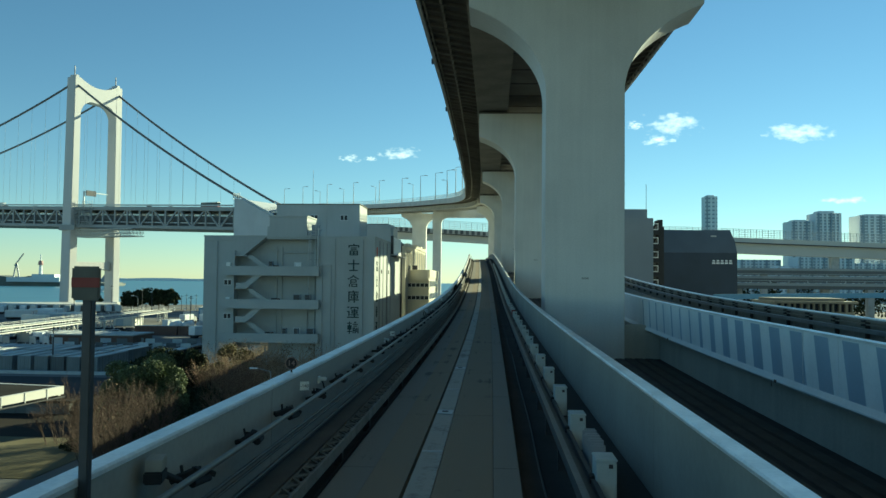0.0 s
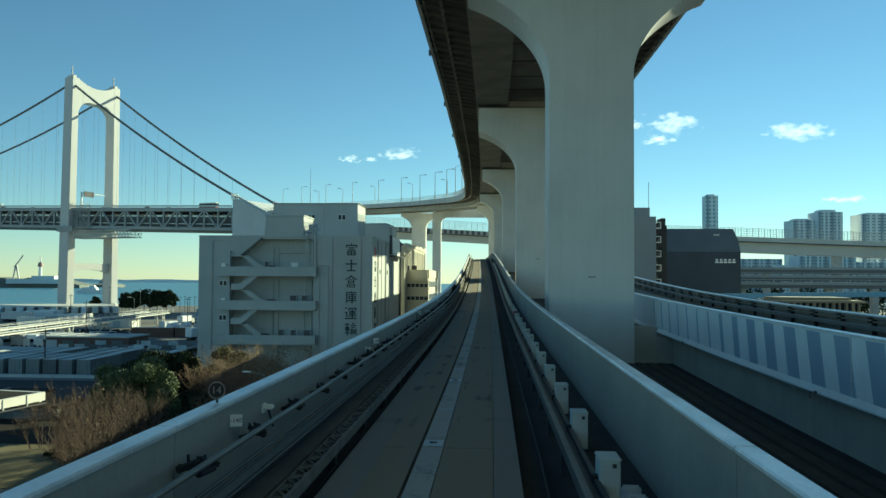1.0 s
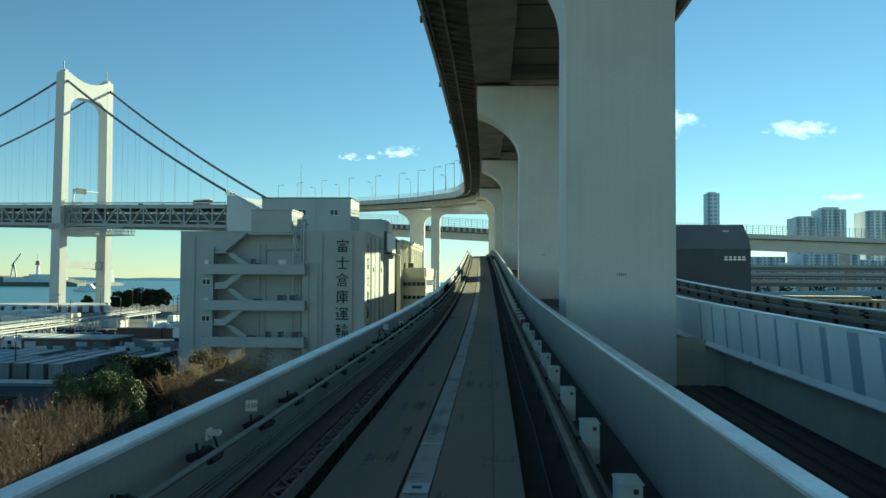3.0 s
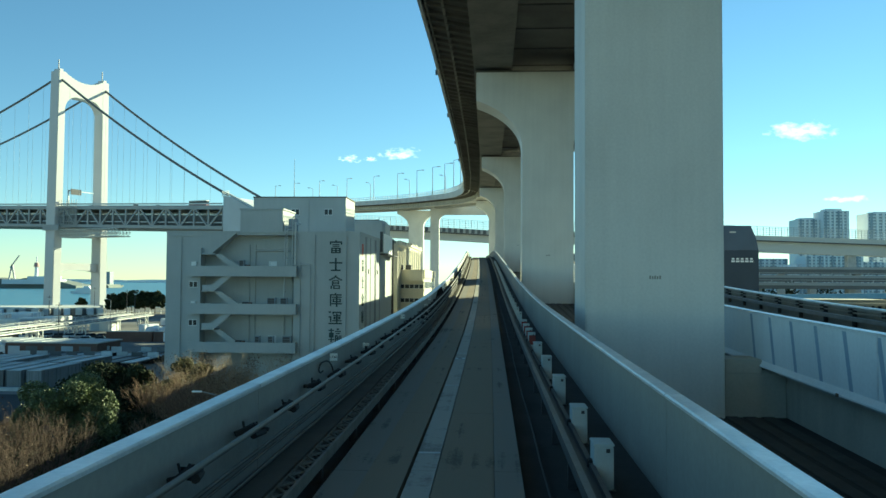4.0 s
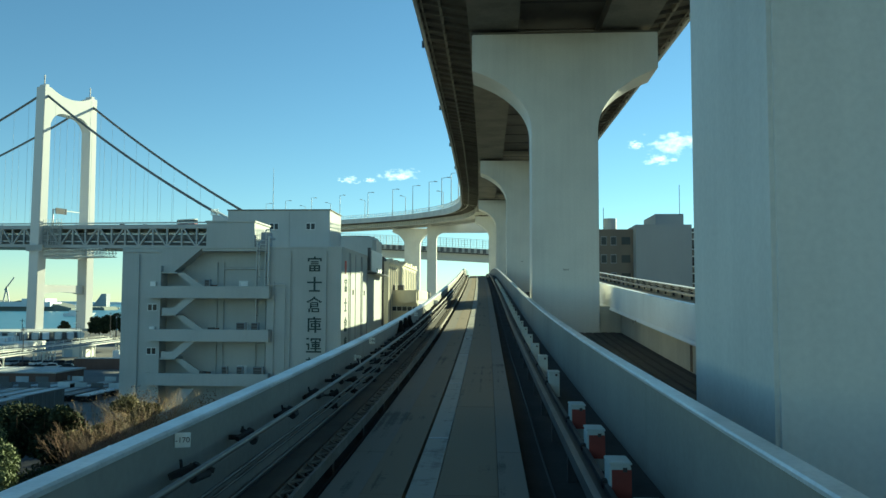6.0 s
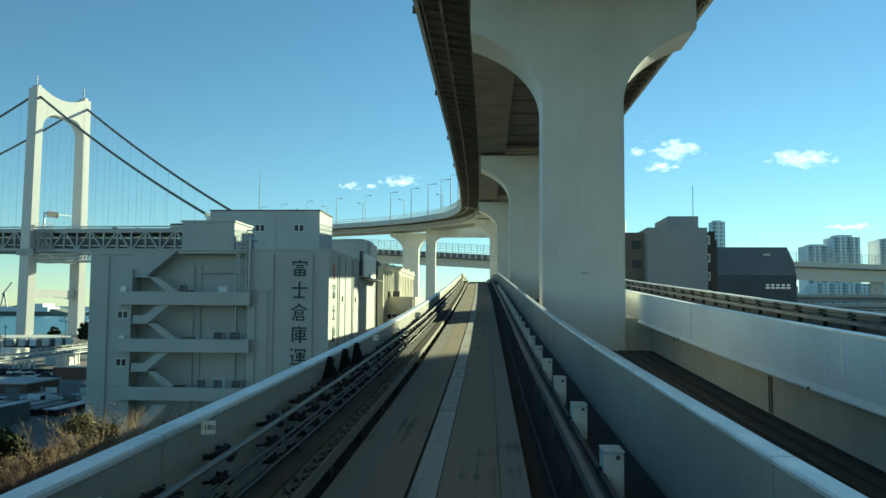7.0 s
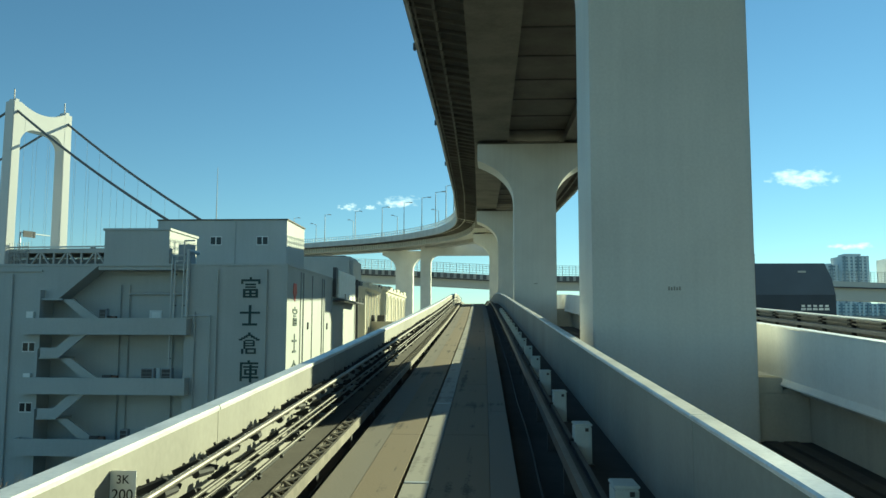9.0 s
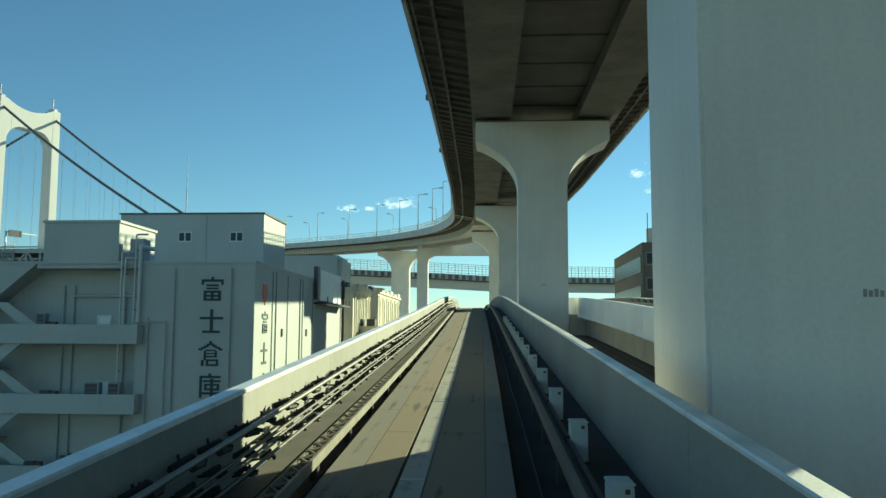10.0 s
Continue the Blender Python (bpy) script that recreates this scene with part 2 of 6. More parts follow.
def beam(a, b, w, h, bm=None):
    """a square bar from a to b, w wide, h deep"""
    a, b = Vector(a), Vector(b)
    own = bmesh.new()
    q = (b - a).to_track_quat("Y", "Z").to_matrix().to_4x4()
    bmesh.ops.create_cube(own, size=1, matrix=Matrix.Translation((a + b) / 2) @ q @ Matrix.Diagonal((w, (b - a).length, h, 1)))
    return join(bm, own)


def prism(outline, y0, y1, bm=None, turn=None):
    """an outline of (x, z) drawn out along y"""
    own = bmesh.new()
    lo = [own.verts.new((x, y0, z)) for x, z in outline]
    hi = [own.verts.new((x, y1, z)) for x, z in outline]
    k = len(outline)
    own.faces.new(lo); own.faces.new(hi[::-1])
    for i in range(k):
        own.faces.new((lo[i], hi[i], hi[(i + 1) % k], lo[(i + 1) % k]))
    bmesh.ops.recalc_face_normals(own, faces=own.faces[:])
    if turn is not None:
        bmesh.ops.transform(own, matrix=turn, verts=own.verts[:])
    return join(bm, own)


def sweep(outline, frames, bm=None):
    """an outline of (across, up) carried along frames of (point, right vector)"""
    own = bmesh.new()
    rings = []
    for p, r in frames:
        p, r = Vector(p), Vector(r)
        rings.append([own.verts.new(p + r * u + Vector((0, 0, v))) for u, v in outline])
    k = len(outline)
    for a, b in zip(rings, rings[1:]):
        for i in range(k):
            own.faces.new((a[i], b[i], b[(i + 1) % k], a[(i + 1) % k]))
    own.faces.new(rings[0]); own.faces.new(rings[-1][::-1])
    bmesh.ops.recalc_face_normals(own, faces=own.faces[:])
    return join(bm, own)


def rect(x0, x1, z0, z1):
    return [(x0, z0), (x1, z0), (x1, z1), (x0, z1)]


# ------------------------------------------------------------ the line of the track
YK = (-60, 0, 12, 21, 32, 46, 56, 67, 78, 110, 132, 148, 165, 185, 300)
ZK = (15.25, 15.25, 15.26, 15.33, 15.45, 15.72, 16.05, 16.54, 17.13, 19.05, 20.45, 21.35, 21.9, 22.0, 22.0)
_y = np.linspace(-60, 300, 721)
_z = np.convolve(np.pad(np.interp(_y, YK, ZK), 12, "edge"), np.ones(25) / 25, "valid")


def track_z(y):
    return float(np.interp(y, _y, _z))


def track_x(y):
    return -8.3e-5 * y * y if y > 0 else 0.0


def track_frames(y0, y1, step=2.0, dx=0.0, dz=0.0):
    out = []
    k = max(1, int(round((y1 - y0) / step)))
    for i in range(k + 1):
        y = y0 + (y1 - y0) * i / k
        out.append(((track_x(y) + dx, y, track_z(y) + dz), (1, 0, 0)))
    return out


def word(text, size, mat, name="writing", parent=None, at=None, depth=0.004):
    """a word as a flat mesh in its own xz plane"""
    cu = bpy.data.curves.new("tmp_text", "FONT")
    cu.body, cu.size, cu.extrude, cu.align_x, cu.align_y = text, size, depth, "CENTER", "CENTER"
    ob = bpy.data.objects.new("tmp_text", cu)
    scene.collection.objects.link(ob)
    dg = bpy.context.evaluated_depsgraph_get()
    me = bpy.data.meshes.new_from_object(ob.evaluated_get(dg))
    bpy.data.objects.remove(ob)
    me.name = name
    me.materials.clear()
    me.materials.append(mat)
    out = new(name, me)
    if parent is not None:
        out.parent = parent
    if at is not None:
        out.matrix_basis = at
    return out


# ------------------------------------------------------------ ground, sea and far land
bm = bmesh.new()
pts = [(-1500, -400), (1500, -400), (1500, 520), (120, 520), (-90, 510), (-330, 482), (-1500, 470)]
bm.faces.new([bm.verts.new((x, y, 0)) for x, y in pts])
r = bmesh.ops.extrude_face_region(bm, geom=bm.faces[:])
bmesh.ops.translate(bm, vec=(0, 0, -4), verts=[v for v in r["geom"] if isinstance(v, bmesh.types.BMVert)])
bmesh.ops.recalc_face_normals(bm, faces=bm.faces[:])
tagged(part("ground", bm, GROUND), "dark asphalt and bare soil of the harbour yard", "ground", kind="structure")
tagged(part("water", box(-4500, 4500, 400, 4800, -3.2, -2.0), WATER), "calm blue harbour water beyond the yard", "water", kind="structure")
bm = bmesh.new()
for x0, x1, y, h in ((-1800, -790, 1500, 22), (-860, -800, 1650, 6), (300, 1600, 2000, 12)):
    prof = [(x0, -2)] + [(x0 + (x1 - x0) * i / 40, h * (0.55 + 0.35 * random.random()) * min(1, (40 - i) / 4 + 0.3)) for i in range(41)] + [(x1, -2)]
    prism(prof, y, y + 60, bm)
tagged(part("backdrop", bm, FAR), "low far shore of the bay with trees", "far shore", kind="structure")
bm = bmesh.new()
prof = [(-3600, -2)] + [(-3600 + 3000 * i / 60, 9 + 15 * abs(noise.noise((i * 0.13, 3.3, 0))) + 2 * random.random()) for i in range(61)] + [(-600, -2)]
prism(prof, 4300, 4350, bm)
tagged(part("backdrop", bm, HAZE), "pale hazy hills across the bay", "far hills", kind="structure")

# ------------------------------------------------------------ our guideway
GY0, GY1 = -40.0, 215.0
G2C = 9.2                                    # axis of the columns under the second guideway
RS = -0.55                                   # running surface below the line's datum
deck = thing("guideway_deck", "elevated concrete guideway deck with raised running slabs", "guideway", kind="structure")
part("deck_slab", sweep(rect(-2.95, 2.1, -1.7, RS - 0.3), track_frames(GY0, GY1)), CONCRETE, deck)
part("trough_floor", sweep(rect(-2.545, 1.675, RS - 0.296, RS - 0.2), track_frames(GY0, GY1)), TROUGH, deck, "dark trough floor")
part("cable_shelf", sweep(rect(-2.545, -2.21, RS - 0.19, RS + 0.12), track_frames(GY0, GY1)), SHELF, deck, "concrete cable shelf with shade in its dark colour")
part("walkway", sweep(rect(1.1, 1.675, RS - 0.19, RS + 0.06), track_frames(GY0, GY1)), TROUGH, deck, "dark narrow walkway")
part("girder", sweep(rect(-2.0, 1.2, -3.9, -1.704), track_frames(GY0, GY1)), CONCRETE, deck)


def run_of(parent, name, mat, outline, y0, y1, length, gap, label=""):
    y = y0
    while y < y1 - 0.1:
        e = min(y + length, y1)
        part(name, sweep(outline, track_frames(y + gap / 2, e - gap / 2, 2.5)), mat, parent, label)
        y = e


wall_l = thing("guideway_parapet", "pale concrete parapet wall along the track", "parapet", kind="structure")
run_of(wall_l, "wall_panel", WALL, rect(-2.7, -2.55, -1.7, 0.46), GY0 - 3.8, GY1, 5.9, 0.012)
cop = [(-2.72, 0.46), (-2.53, 0.46), (-2.53, 0.49), (-2.545, 0.505), (-2.705, 0.505), (-2.72, 0.49)]
run_of(wall_l, "coping", CAPSTONE, cop, GY0 - 3.8, GY1, 5.9, 0.03)
wall_r = thing("guideway_parapet", "pale concrete parapet wall along the track", "parapet", kind="structure")
run_of(wall_r, "wall_panel", WALL, rect(1.68, 1.81, -1.7, 0.53), GY0 - 4.5, GY1, 5.9, 0.012)
cop = [(1.66, 0.53), (1.83, 0.53), (1.83, 0.555), (1.815, 0.57), (1.675, 0.57), (1.66, 0.555)]
run_of(wall_r, "coping", CAPSTONE, cop, GY0 - 4.5, GY1, 5.9, 0.03)


def guide_rail(x_in, side, lift, laced):
    """two parallel rails with zigzag lacing between and brackets below"""
    g = thing("guide_rail", "steel side guide rail on low brackets", "guide rail", kind="structure")
    a, b = ((x_in, x_in + 0.035 * side), (x_in + 0.18 * side, x_in + 0.21 * side)) if laced else ((x_in, x_in + 0.07 * side), (x_in + 0.17 * side, x_in + 0.22 * side))
    part("rail", sweep(rect(min(a), max(a), RS + lift, RS + lift + 0.13), track_frames(GY0, GY1)), LACING if laced else STEEL, g, "worn running rail")
    part("back_rail", sweep(rect(min(b), max(b), RS + lift + 0.02, RS + lift + 0.11), track_frames(GY0, GY1)), LACING if laced else DARKSTEEL, g)
    if not laced:
        part("web_plate", sweep(rect(x_in + 0.072, x_in + 0.168, RS + lift + 0.04, RS + lift + 0.06), track_frames(GY0, GY1)), DARKSTEEL, g)
    lace = bmesh.new()
    br = bmesh.new()
    y, k = GY0, 0
    while y < 150:
        u0, u1 = (a[1], b[0]) if k % 2 == 0 else (b[0], a[1])
        if laced:
            beam((track_x(y) + u0, y, track_z(y) + RS + lift + 0.115), (track_x(y) + u1, y + 0.22, track_z(y + 0.22) + RS + lift + 0.115), 0.024, 0.018, lace)
            beam((track_x(y) + u1, y, track_z(y) + RS + lift + 0.09), (track_x(y) + u0, y + 0.22, track_z(y + 0.22) + RS + lift + 0.09), 0.024, 0.018, lace)
        if k % 11 == 0:
            c = (x_in + 0.1 * side)
            box(track_x(y) + c - 0.05, track_x(y) + c + 0.05, y - 0.06, y + 0.06, track_z(y) + RS - 0.21, track_z(y) + RS + lift + 0.01, 0, br)
        y += 0.22
        k += 1
    if laced:
        tagged(part("lacing", lace, LACING, g), kind="stuff")
    tagged(part("bracket", br, DARKSTEEL, g), kind="stuff")
    return g


guide_rail(-1.94, -1, 0.04, True)
guide_rail(0.82, 1, 0.22, False)

# power rails on the left wall, on black insulator brackets
def pipe(x, z, rad, mat, name, parent, label=""):
    ring = [(x + rad * math.cos(2 * math.pi * i / 8), z + rad * math.sin(2 * math.pi * i / 8)) for i in range(8)]
    return part(name, sweep(ring, track_frames(GY0, 170)), mat, parent, label, smooth=True)


power = thing("power_rail", "three silver power rails on black insulator brackets", "power rail", kind="structure")
pipe(-2.27, RS + 0.77, 0.028, PIPE, "conductor", power)
pipe(-2.27, RS + 0.55, 0.018, CONDUCTOR, "conductor", power)
pipe(-2.25, RS + 0.50, 0.014, CONDUCTOR, "conductor", power)
pipe(-2.25, RS + 0.37, 0.02, CONDUCTOR, "conductor", power)


def insulator_mesh(seed, rows):
    """a hooded black bracket: arms from the wall, bells under each conductor, bolts and cable tails"""
    r = random.Random(seed)
    b = bmesh.new()
    for dz, w in ((0.0, 0.95), (-0.22, 0.55), (-0.4, 0.5))[:rows]:
        rod((-0.26, r.uniform(-0.03, 0.03), dz - 0.06), (-0.04, 0, dz - 0.03), 0.026 * w, b, 7)
        rod((-0.02, -0.1 * w, dz - 0.045), (-0.02, 0.12 * w, dz - 0.045), 0.04 * w, b, 8, 0.03 * w)
        rod((-0.1, 0, dz - 0.06), (-0.06, 0.01, dz + 0.05), 0.055 * w, b, 8, 0.03 * w)
        beam((-0.16, -0.2 * w, dz - 0.03), (-0.05, -0.05, dz + 0.035), 0.05, 0.045, b)
        beam((-0.15, 0.06, dz + 0.01), (-0.04, 0.22 * w, dz - 0.04), 0.05, 0.04, b)
    rod((-0.13, -0.08, 0), (-0.14, -0.09, r.uniform(0.03, 0.09)), 0.012, b, 6)
    rod((-0.09, 0.07, 0), (-0.1, 0.09, r.uniform(0.02, 0.06)), 0.012, b, 6)
    return mesh_of(b, "insulator", RUBBER)


single, triple = [insulator_mesh(i, 1) for i in range(3)], [insulator_mesh(i, 3) for i in range(4)]
y = -6.0
while y < 130:
    o = part("insulator", random.choice(single if y < 46 else triple), None, power)
    o.matrix_basis = pose(track_x(y) - 2.27, y, track_z(y) + RS + 0.75 + random.uniform(-0.015, 0.015), 0, random.uniform(-8, 8), random.uniform(-18, 18))
    y += (1.5 if y < 52 else 0.78) + random.uniform(-0.16, 0.16)

# slack black cables hung on the wall, and thin ones along the trough
def cable(name, points, rad, mat, label, category):
    cu = bpy.data.curves.new(name, "CURVE")
    cu.dimensions, cu.bevel_depth, cu.bevel_resolution = "3D", rad, 2
    sp = cu.splines.new("NURBS")
    sp.points.add(len(points) - 1)
    for q, p in zip(sp.points, points):
        q.co = (*p, 1)
    sp.use_endpoint_u = True
    sp.order_u = 4
    tmp = bpy.data.objects.new(name, cu)
    scene.collection.objects.link(tmp)
    me = bpy.data.meshes.new_from_object(tmp.evaluated_get(bpy.context.evaluated_depsgraph_get()))
    bpy.data.objects.remove(tmp)
    me.materials.clear()
    me.materials.append(mat)
    return tagged(new(name, me), label, category)


for off, z0 in ((-2.13, 0.02), (-1.93, -0.12), (-2.45, 0.16), (0.62, -0.1)):
    pts = [(track_x(yy) + off + random.uniform(-0.03, 0.03), yy, track_z(yy) + RS + z0 + random.uniform(0, 0.03)) for yy in np.arange(-20, 140, 3.0)]
    cable("trough_cable", pts, 0.018, RUBBER, "black cable lying along the trackside trough", "cable")


for y0 in (29.9,):
    pts = [(track_x(y0) - 2.5, y0 + dy, track_z(y0) + dz) for dy, dz in ((1.0, 0.2), (0.8, 0.36), (0.3, 0.41), (0.0, 0.37), (-0.06, 0.28), (0.1, 0.24), (0.25, 0.26))]
    cable("slack_cable", pts, 0.012, RUBBER, "slack black cable looped on the parapet wall", "cable")

def junction_box(y, mark):
    t = thing("junction_box", "pale blue-grey steel box post beside the guide rail" if not mark else "pale box post with a red reflective face beside the rail", "junction box",
              (track_x(y) + 1.13, y, track_z(y) + RS + 0.06), group="trackside boxes")
    part("base_plate", box(-0.12, 0.12, -0.03, 0.37, 0, 0.02), DARKSTEEL, t)
    part("housing", box(-0.1, 0.1, 0.0, 0.34, 0.021, 0.455, 0.012), BOXPAINT, t)
    part("lid", box(-0.108, 0.108, -0.008, 0.348, 0.459, 0.487, 0.009), BOXPAINT, t)
    part("latch", box(0.02, 0.06, -0.016, -0.009, 0.4, 0.44), DARKSTEEL, t)
    part("side_clamp", box(-0.15, -0.092, 0.1, 0.22, 0.2, 0.3, 0.01), RUBBER, t)
    part("conduit", rod((-0.02, 0.08, 0.2), (-0.27, 0.08, 0.16), 0.028), RUBBER, t)
    if mark:
        part("reflector", box(-0.08, 0.1, -0.012, -0.004, 0.16, 0.42), REDDULL, t, "red reflective plate")


BOX_Y = [8.1 + 2.65 * k for k in range(8)] + [28.9 + 3.03 * k for k in range(4)] + [49.85 + 2.95 * k for k in range(24)]
for yy in BOX_Y:
    junction_box(yy, False)
for yy in (40.8, 42.35, 44.05, 45.9):
    junction_box(yy, True)

# chainage plates on the wall
for yy, txt, dz in ((10.65, "-140", 0.31), (20.2, "-150", 0.32), (30.9, "-160", 0.38), (41.0, "-170", 0.4), (51.4, "-180", 0.41), (61.7, "-190", 0.4)):
    pl = thing("distance_plate", "small white distance plate with black figures on the parapet", "sign", (track_x(yy) - 2.545, yy, track_z(yy) + dz), group="distance plates", rz=20)
    part("plate", box(0, 0.12, 0, 0.008, -0.058, 0.058, 0.002), WHITE, pl)
    part("bracket", box(0.0, 0.03, 0.009, 0.03, -0.05, 0.05), DARKSTEEL, pl)
    word(txt, 0.06, BLACK, "number", pl, Matrix.Translation((0.06, -0.003, 0)) @ pose(0, 0, 0, 90, 0, 0), 0.001)
pl = thing("distance_plate", "upright white distance plate with black figures on the parapet", "sign", (track_x(72) - 2.548, 72.0, track_z(72) + 0.27), group="distance plates")
part("plate", box(0, 0.18, 0, 0.008, -0.12, 0.12, 0.002), WHITE, pl)
part("bracket", box(0.0, 0.03, 0.009, 0.03, -0.1, 0.1), DARKSTEEL, pl)
word("3K", 0.08, BLACK, "number", pl, Matrix.Translation((0.09, -0.003, 0.06)) @ pose(0, 0, 0, 90, 0, 0), 0.001)
word("200", 0.1, BLACK, "number", pl, Matrix.Translation((0.09, -0.003, -0.04)) @ pose(0, 0, 0, 90, 0, 0), 0.001)
pl = thing("label_plate", "yellowed label plate with dark letters on the wall", "sign", (track_x(66.5) - 2.553, 66.5, track_z(66.5) + 0.27))
part("plate", box(0, 0.01, -0.17, 0.17, -0.045, 0.045), SIGNPLATE, pl)
part("clip", box(0.0, 0.012, -0.2, -0.174, -0.09, 0.09), DARKSTEEL, pl)
word("EVC", 0.09, BLACK, "word", pl, Matrix.Translation((0.0125, 0, 0)) @ pose(0, 0, 0, 90, 0, 90), 0.002)

# round number sign above the coping, and the banded marker on its pole
yy = 10.5
rs = thing("round_sign", "round dark number sign with a pale ring above the coping", "sign", (track_x(yy) - 2.63, yy, track_z(yy) + 0.505))
part("post", rod((0, 0.02, 0), (0, 0.02, 0.06), 0.012), DARKSTEEL, rs)
part("plate", rod((0, 0.012, 0.12), (0, 0.022, 0.12), 0.085, n=32), SIGNGREY, rs)
part("ring", rod((0, 0.006, 0.12), (0, 0.0115, 0.12), 0.084, n=32), SIGNRED, rs)
part("face", rod((0, 0.0, 0.12), (0, 0.0055, 0.12), 0.072, n=32), SIGNGREY, rs)
word("14", 0.1, SIGNRED, "number", rs, Matrix.Translation((0, -0.004, 0.12)) @ pose(0, 0, 0, 90, 0, 0), 0.002)
ms = thing("marker_post", "grey plate with a dull red band on a steel pole", "track sign", (-2.505, 4.84, track_z(4.9) + RS + 0.12))
part("pole", box(-0.03, 0.03, 0.01, 0.07, 0, 2.15, 0.006), DARKSTEEL, ms)
part("plate", box(-0.09, 0.09, -0.012, 0.004, 2.03, 2.24, 0.012), MARKERPLATE, ms)
part("band", box(-0.088, 0.088, -0.018, -0.0125, 2.11, 2.17), REDDULL, ms, "dull red band")
# black hooded rubber covers over the rail joints
for yy in (56.35, 57.65, 58.85):
    cv = thing("rubber_cover", "black hooded rubber cover on the parapet wall", "cable cover", (track_x(yy) - 2.4, yy, track_z(yy) + RS + 0.68))
    lean = random.uniform(-0.04, 0.04)
    part("skirt", rod((0, 0, 0), (-0.03, 0.03 + lean, 0.33), random.uniform(0.12, 0.15), n=14, r2=0.05), BLACKCOVER, cv)
    part("fold", beam((0.06, -0.11, 0.01), (0.0, lean, 0.27), 0.07, 0.06), BLACKCOVER, cv)
    part("fold", beam((0.02, 0.13, 0.01), (-0.02, 0.05 + lean, 0.25), 0.06, 0.07), BLACKCOVER, cv)
    part("hood", rod((-0.03, 0.03 + lean, 0.334), (-0.03, 0.05 + lean, 0.4), 0.055, n=12, r2=0.04), BLACKCOVER, cv)
    part("peak", box(-0.03, 0.05, -0.03 + lean, 0.07 + lean, 0.352, 0.364), BLACKCOVER, cv)

tbk = thing("terminal_block", "grey ribbed terminal block with a black tail on the parapet wall", "terminal block", (track_x(5.7) - 2.42, 5.75, track_z(5.7) + 0.36), rz=12)
part("base", box(-0.07, 0.06, -0.1, 0.12, -0.09, -0.004, 0.01), RUBBER, tbk)
for k in range(6):
    part("rib", box(-0.06, 0.06, -0.09 + 0.034 * k, -0.066 + 0.034 * k, 0.0, 0.085, 0.004), SIGNPLATE, tbk)
part("tail", rod((0.02, 0.1, -0.05), (0.12, 0.3, -0.16), 0.026, n=8), RUBBER, tbk)
# small white cable brackets screwed to the wall
for yy in (11.75, 19.05, 34.2, 49.5, 66.0):
    wb = thing("wall_bracket", "small white cable bracket on the parapet wall", "bracket", (track_x(yy) - 2.548, yy, track_z(yy) + 0.24))
    part("back", box(0, 0.02, 0, 0.12, -0.04, 0.06), WHITE, wb)
    part("clip", box(0.021, 0.12, 0.01, 0.1, 0.0, 0.05, 0.012), WHITE, wb)
    part("tail", rod((0.06, 0.05, -0.001), (0.1, 0.12, -0.2), 0.012, n=6), RUBBER, wb)

# columns that carry both guideways
for yy in (-25, 5, 39.6, 62, 85, 113, 142, 172, 202):
    for cx, top in ((-0.4, -3.902), (G2C, -3.054)):
        gc = thing("guideway_column", "pale concrete column under the guideway", "column", (track_x(yy) + cx, yy, 0), group="guideway columns")
        part("shaft", box(-0.8, 0.8, -0.8, 0.8, 0, track_z(yy) + top - 0.9, 0.08), CONCRETE, gc)
        part("head", box(-1.3, 1.3, -0.9, 0.9, track_z(yy) + top - 0.896, track_z(yy) + top, 0.08), CONCRETE, gc)

# running slabs in lengths, with a pale strip between
for x0, x1, m, nm, ztop, ln, lab in ((-1.82, -1.424, SLAB_EDGE, "outer_slab", RS - 0.004, 5.9, "pale concrete slab margin"), (-1.42, -0.975, SLAB, "running_slab", RS, 5.9, "worn tan concrete running slab"), (-0.635, 0.02, SLAB, "running_slab", RS, 5.9, "worn concrete running slab"),
                                     (0.024, 0.33, SLAB_EDGE, "edge_slab", RS + 0.015, 5.9, "pale concrete edge strip"), (-0.93, -0.645, STRIP, "joint_strip", RS + 0.008, 5.9, "pale strip between the slabs")):
    run_of(deck, nm, m, rect(x0, x1, RS - 0.19, ztop), GY0 + (0.6 if nm == "running_slab" else 2.7), GY1, ln, 0.014, lab)

for k in range(30):
    yy = 10.8 + 5.9 * (k - 3)
    part("joint_bar", sweep(rect(-0.925, -0.65, RS + 0.0085, RS + 0.016), track_frames(yy - 0.035, yy + 0.035)), PALESTEEL, deck, "bright steel joint bar")
for yy, xx in ((13.9, -0.79), (20.4, -0.78), (39.0, -0.79), (63.0, -0.78)):
    cpl = thing("cover_plate", "small pale metal cover plate on the running track", "cover plate", (track_x(yy) + xx, yy, track_z(yy) + RS + 0.012))
    part("plate", box(-0.13, 0.13, -0.2, 0.2, 0, 0.012, 0.004), PALESTEEL, cpl)
    part("handle", box(-0.05, 0.05, -0.03, 0.03, 0.013, 0.025), DARKSTEEL, cpl)

# ------------------------------------------------------------ the second guideway
G2 = 8.3
g2 = thing("second_guideway", "pale concrete guideway of the opposite track", "guideway", kind="structure")
y = -10.0
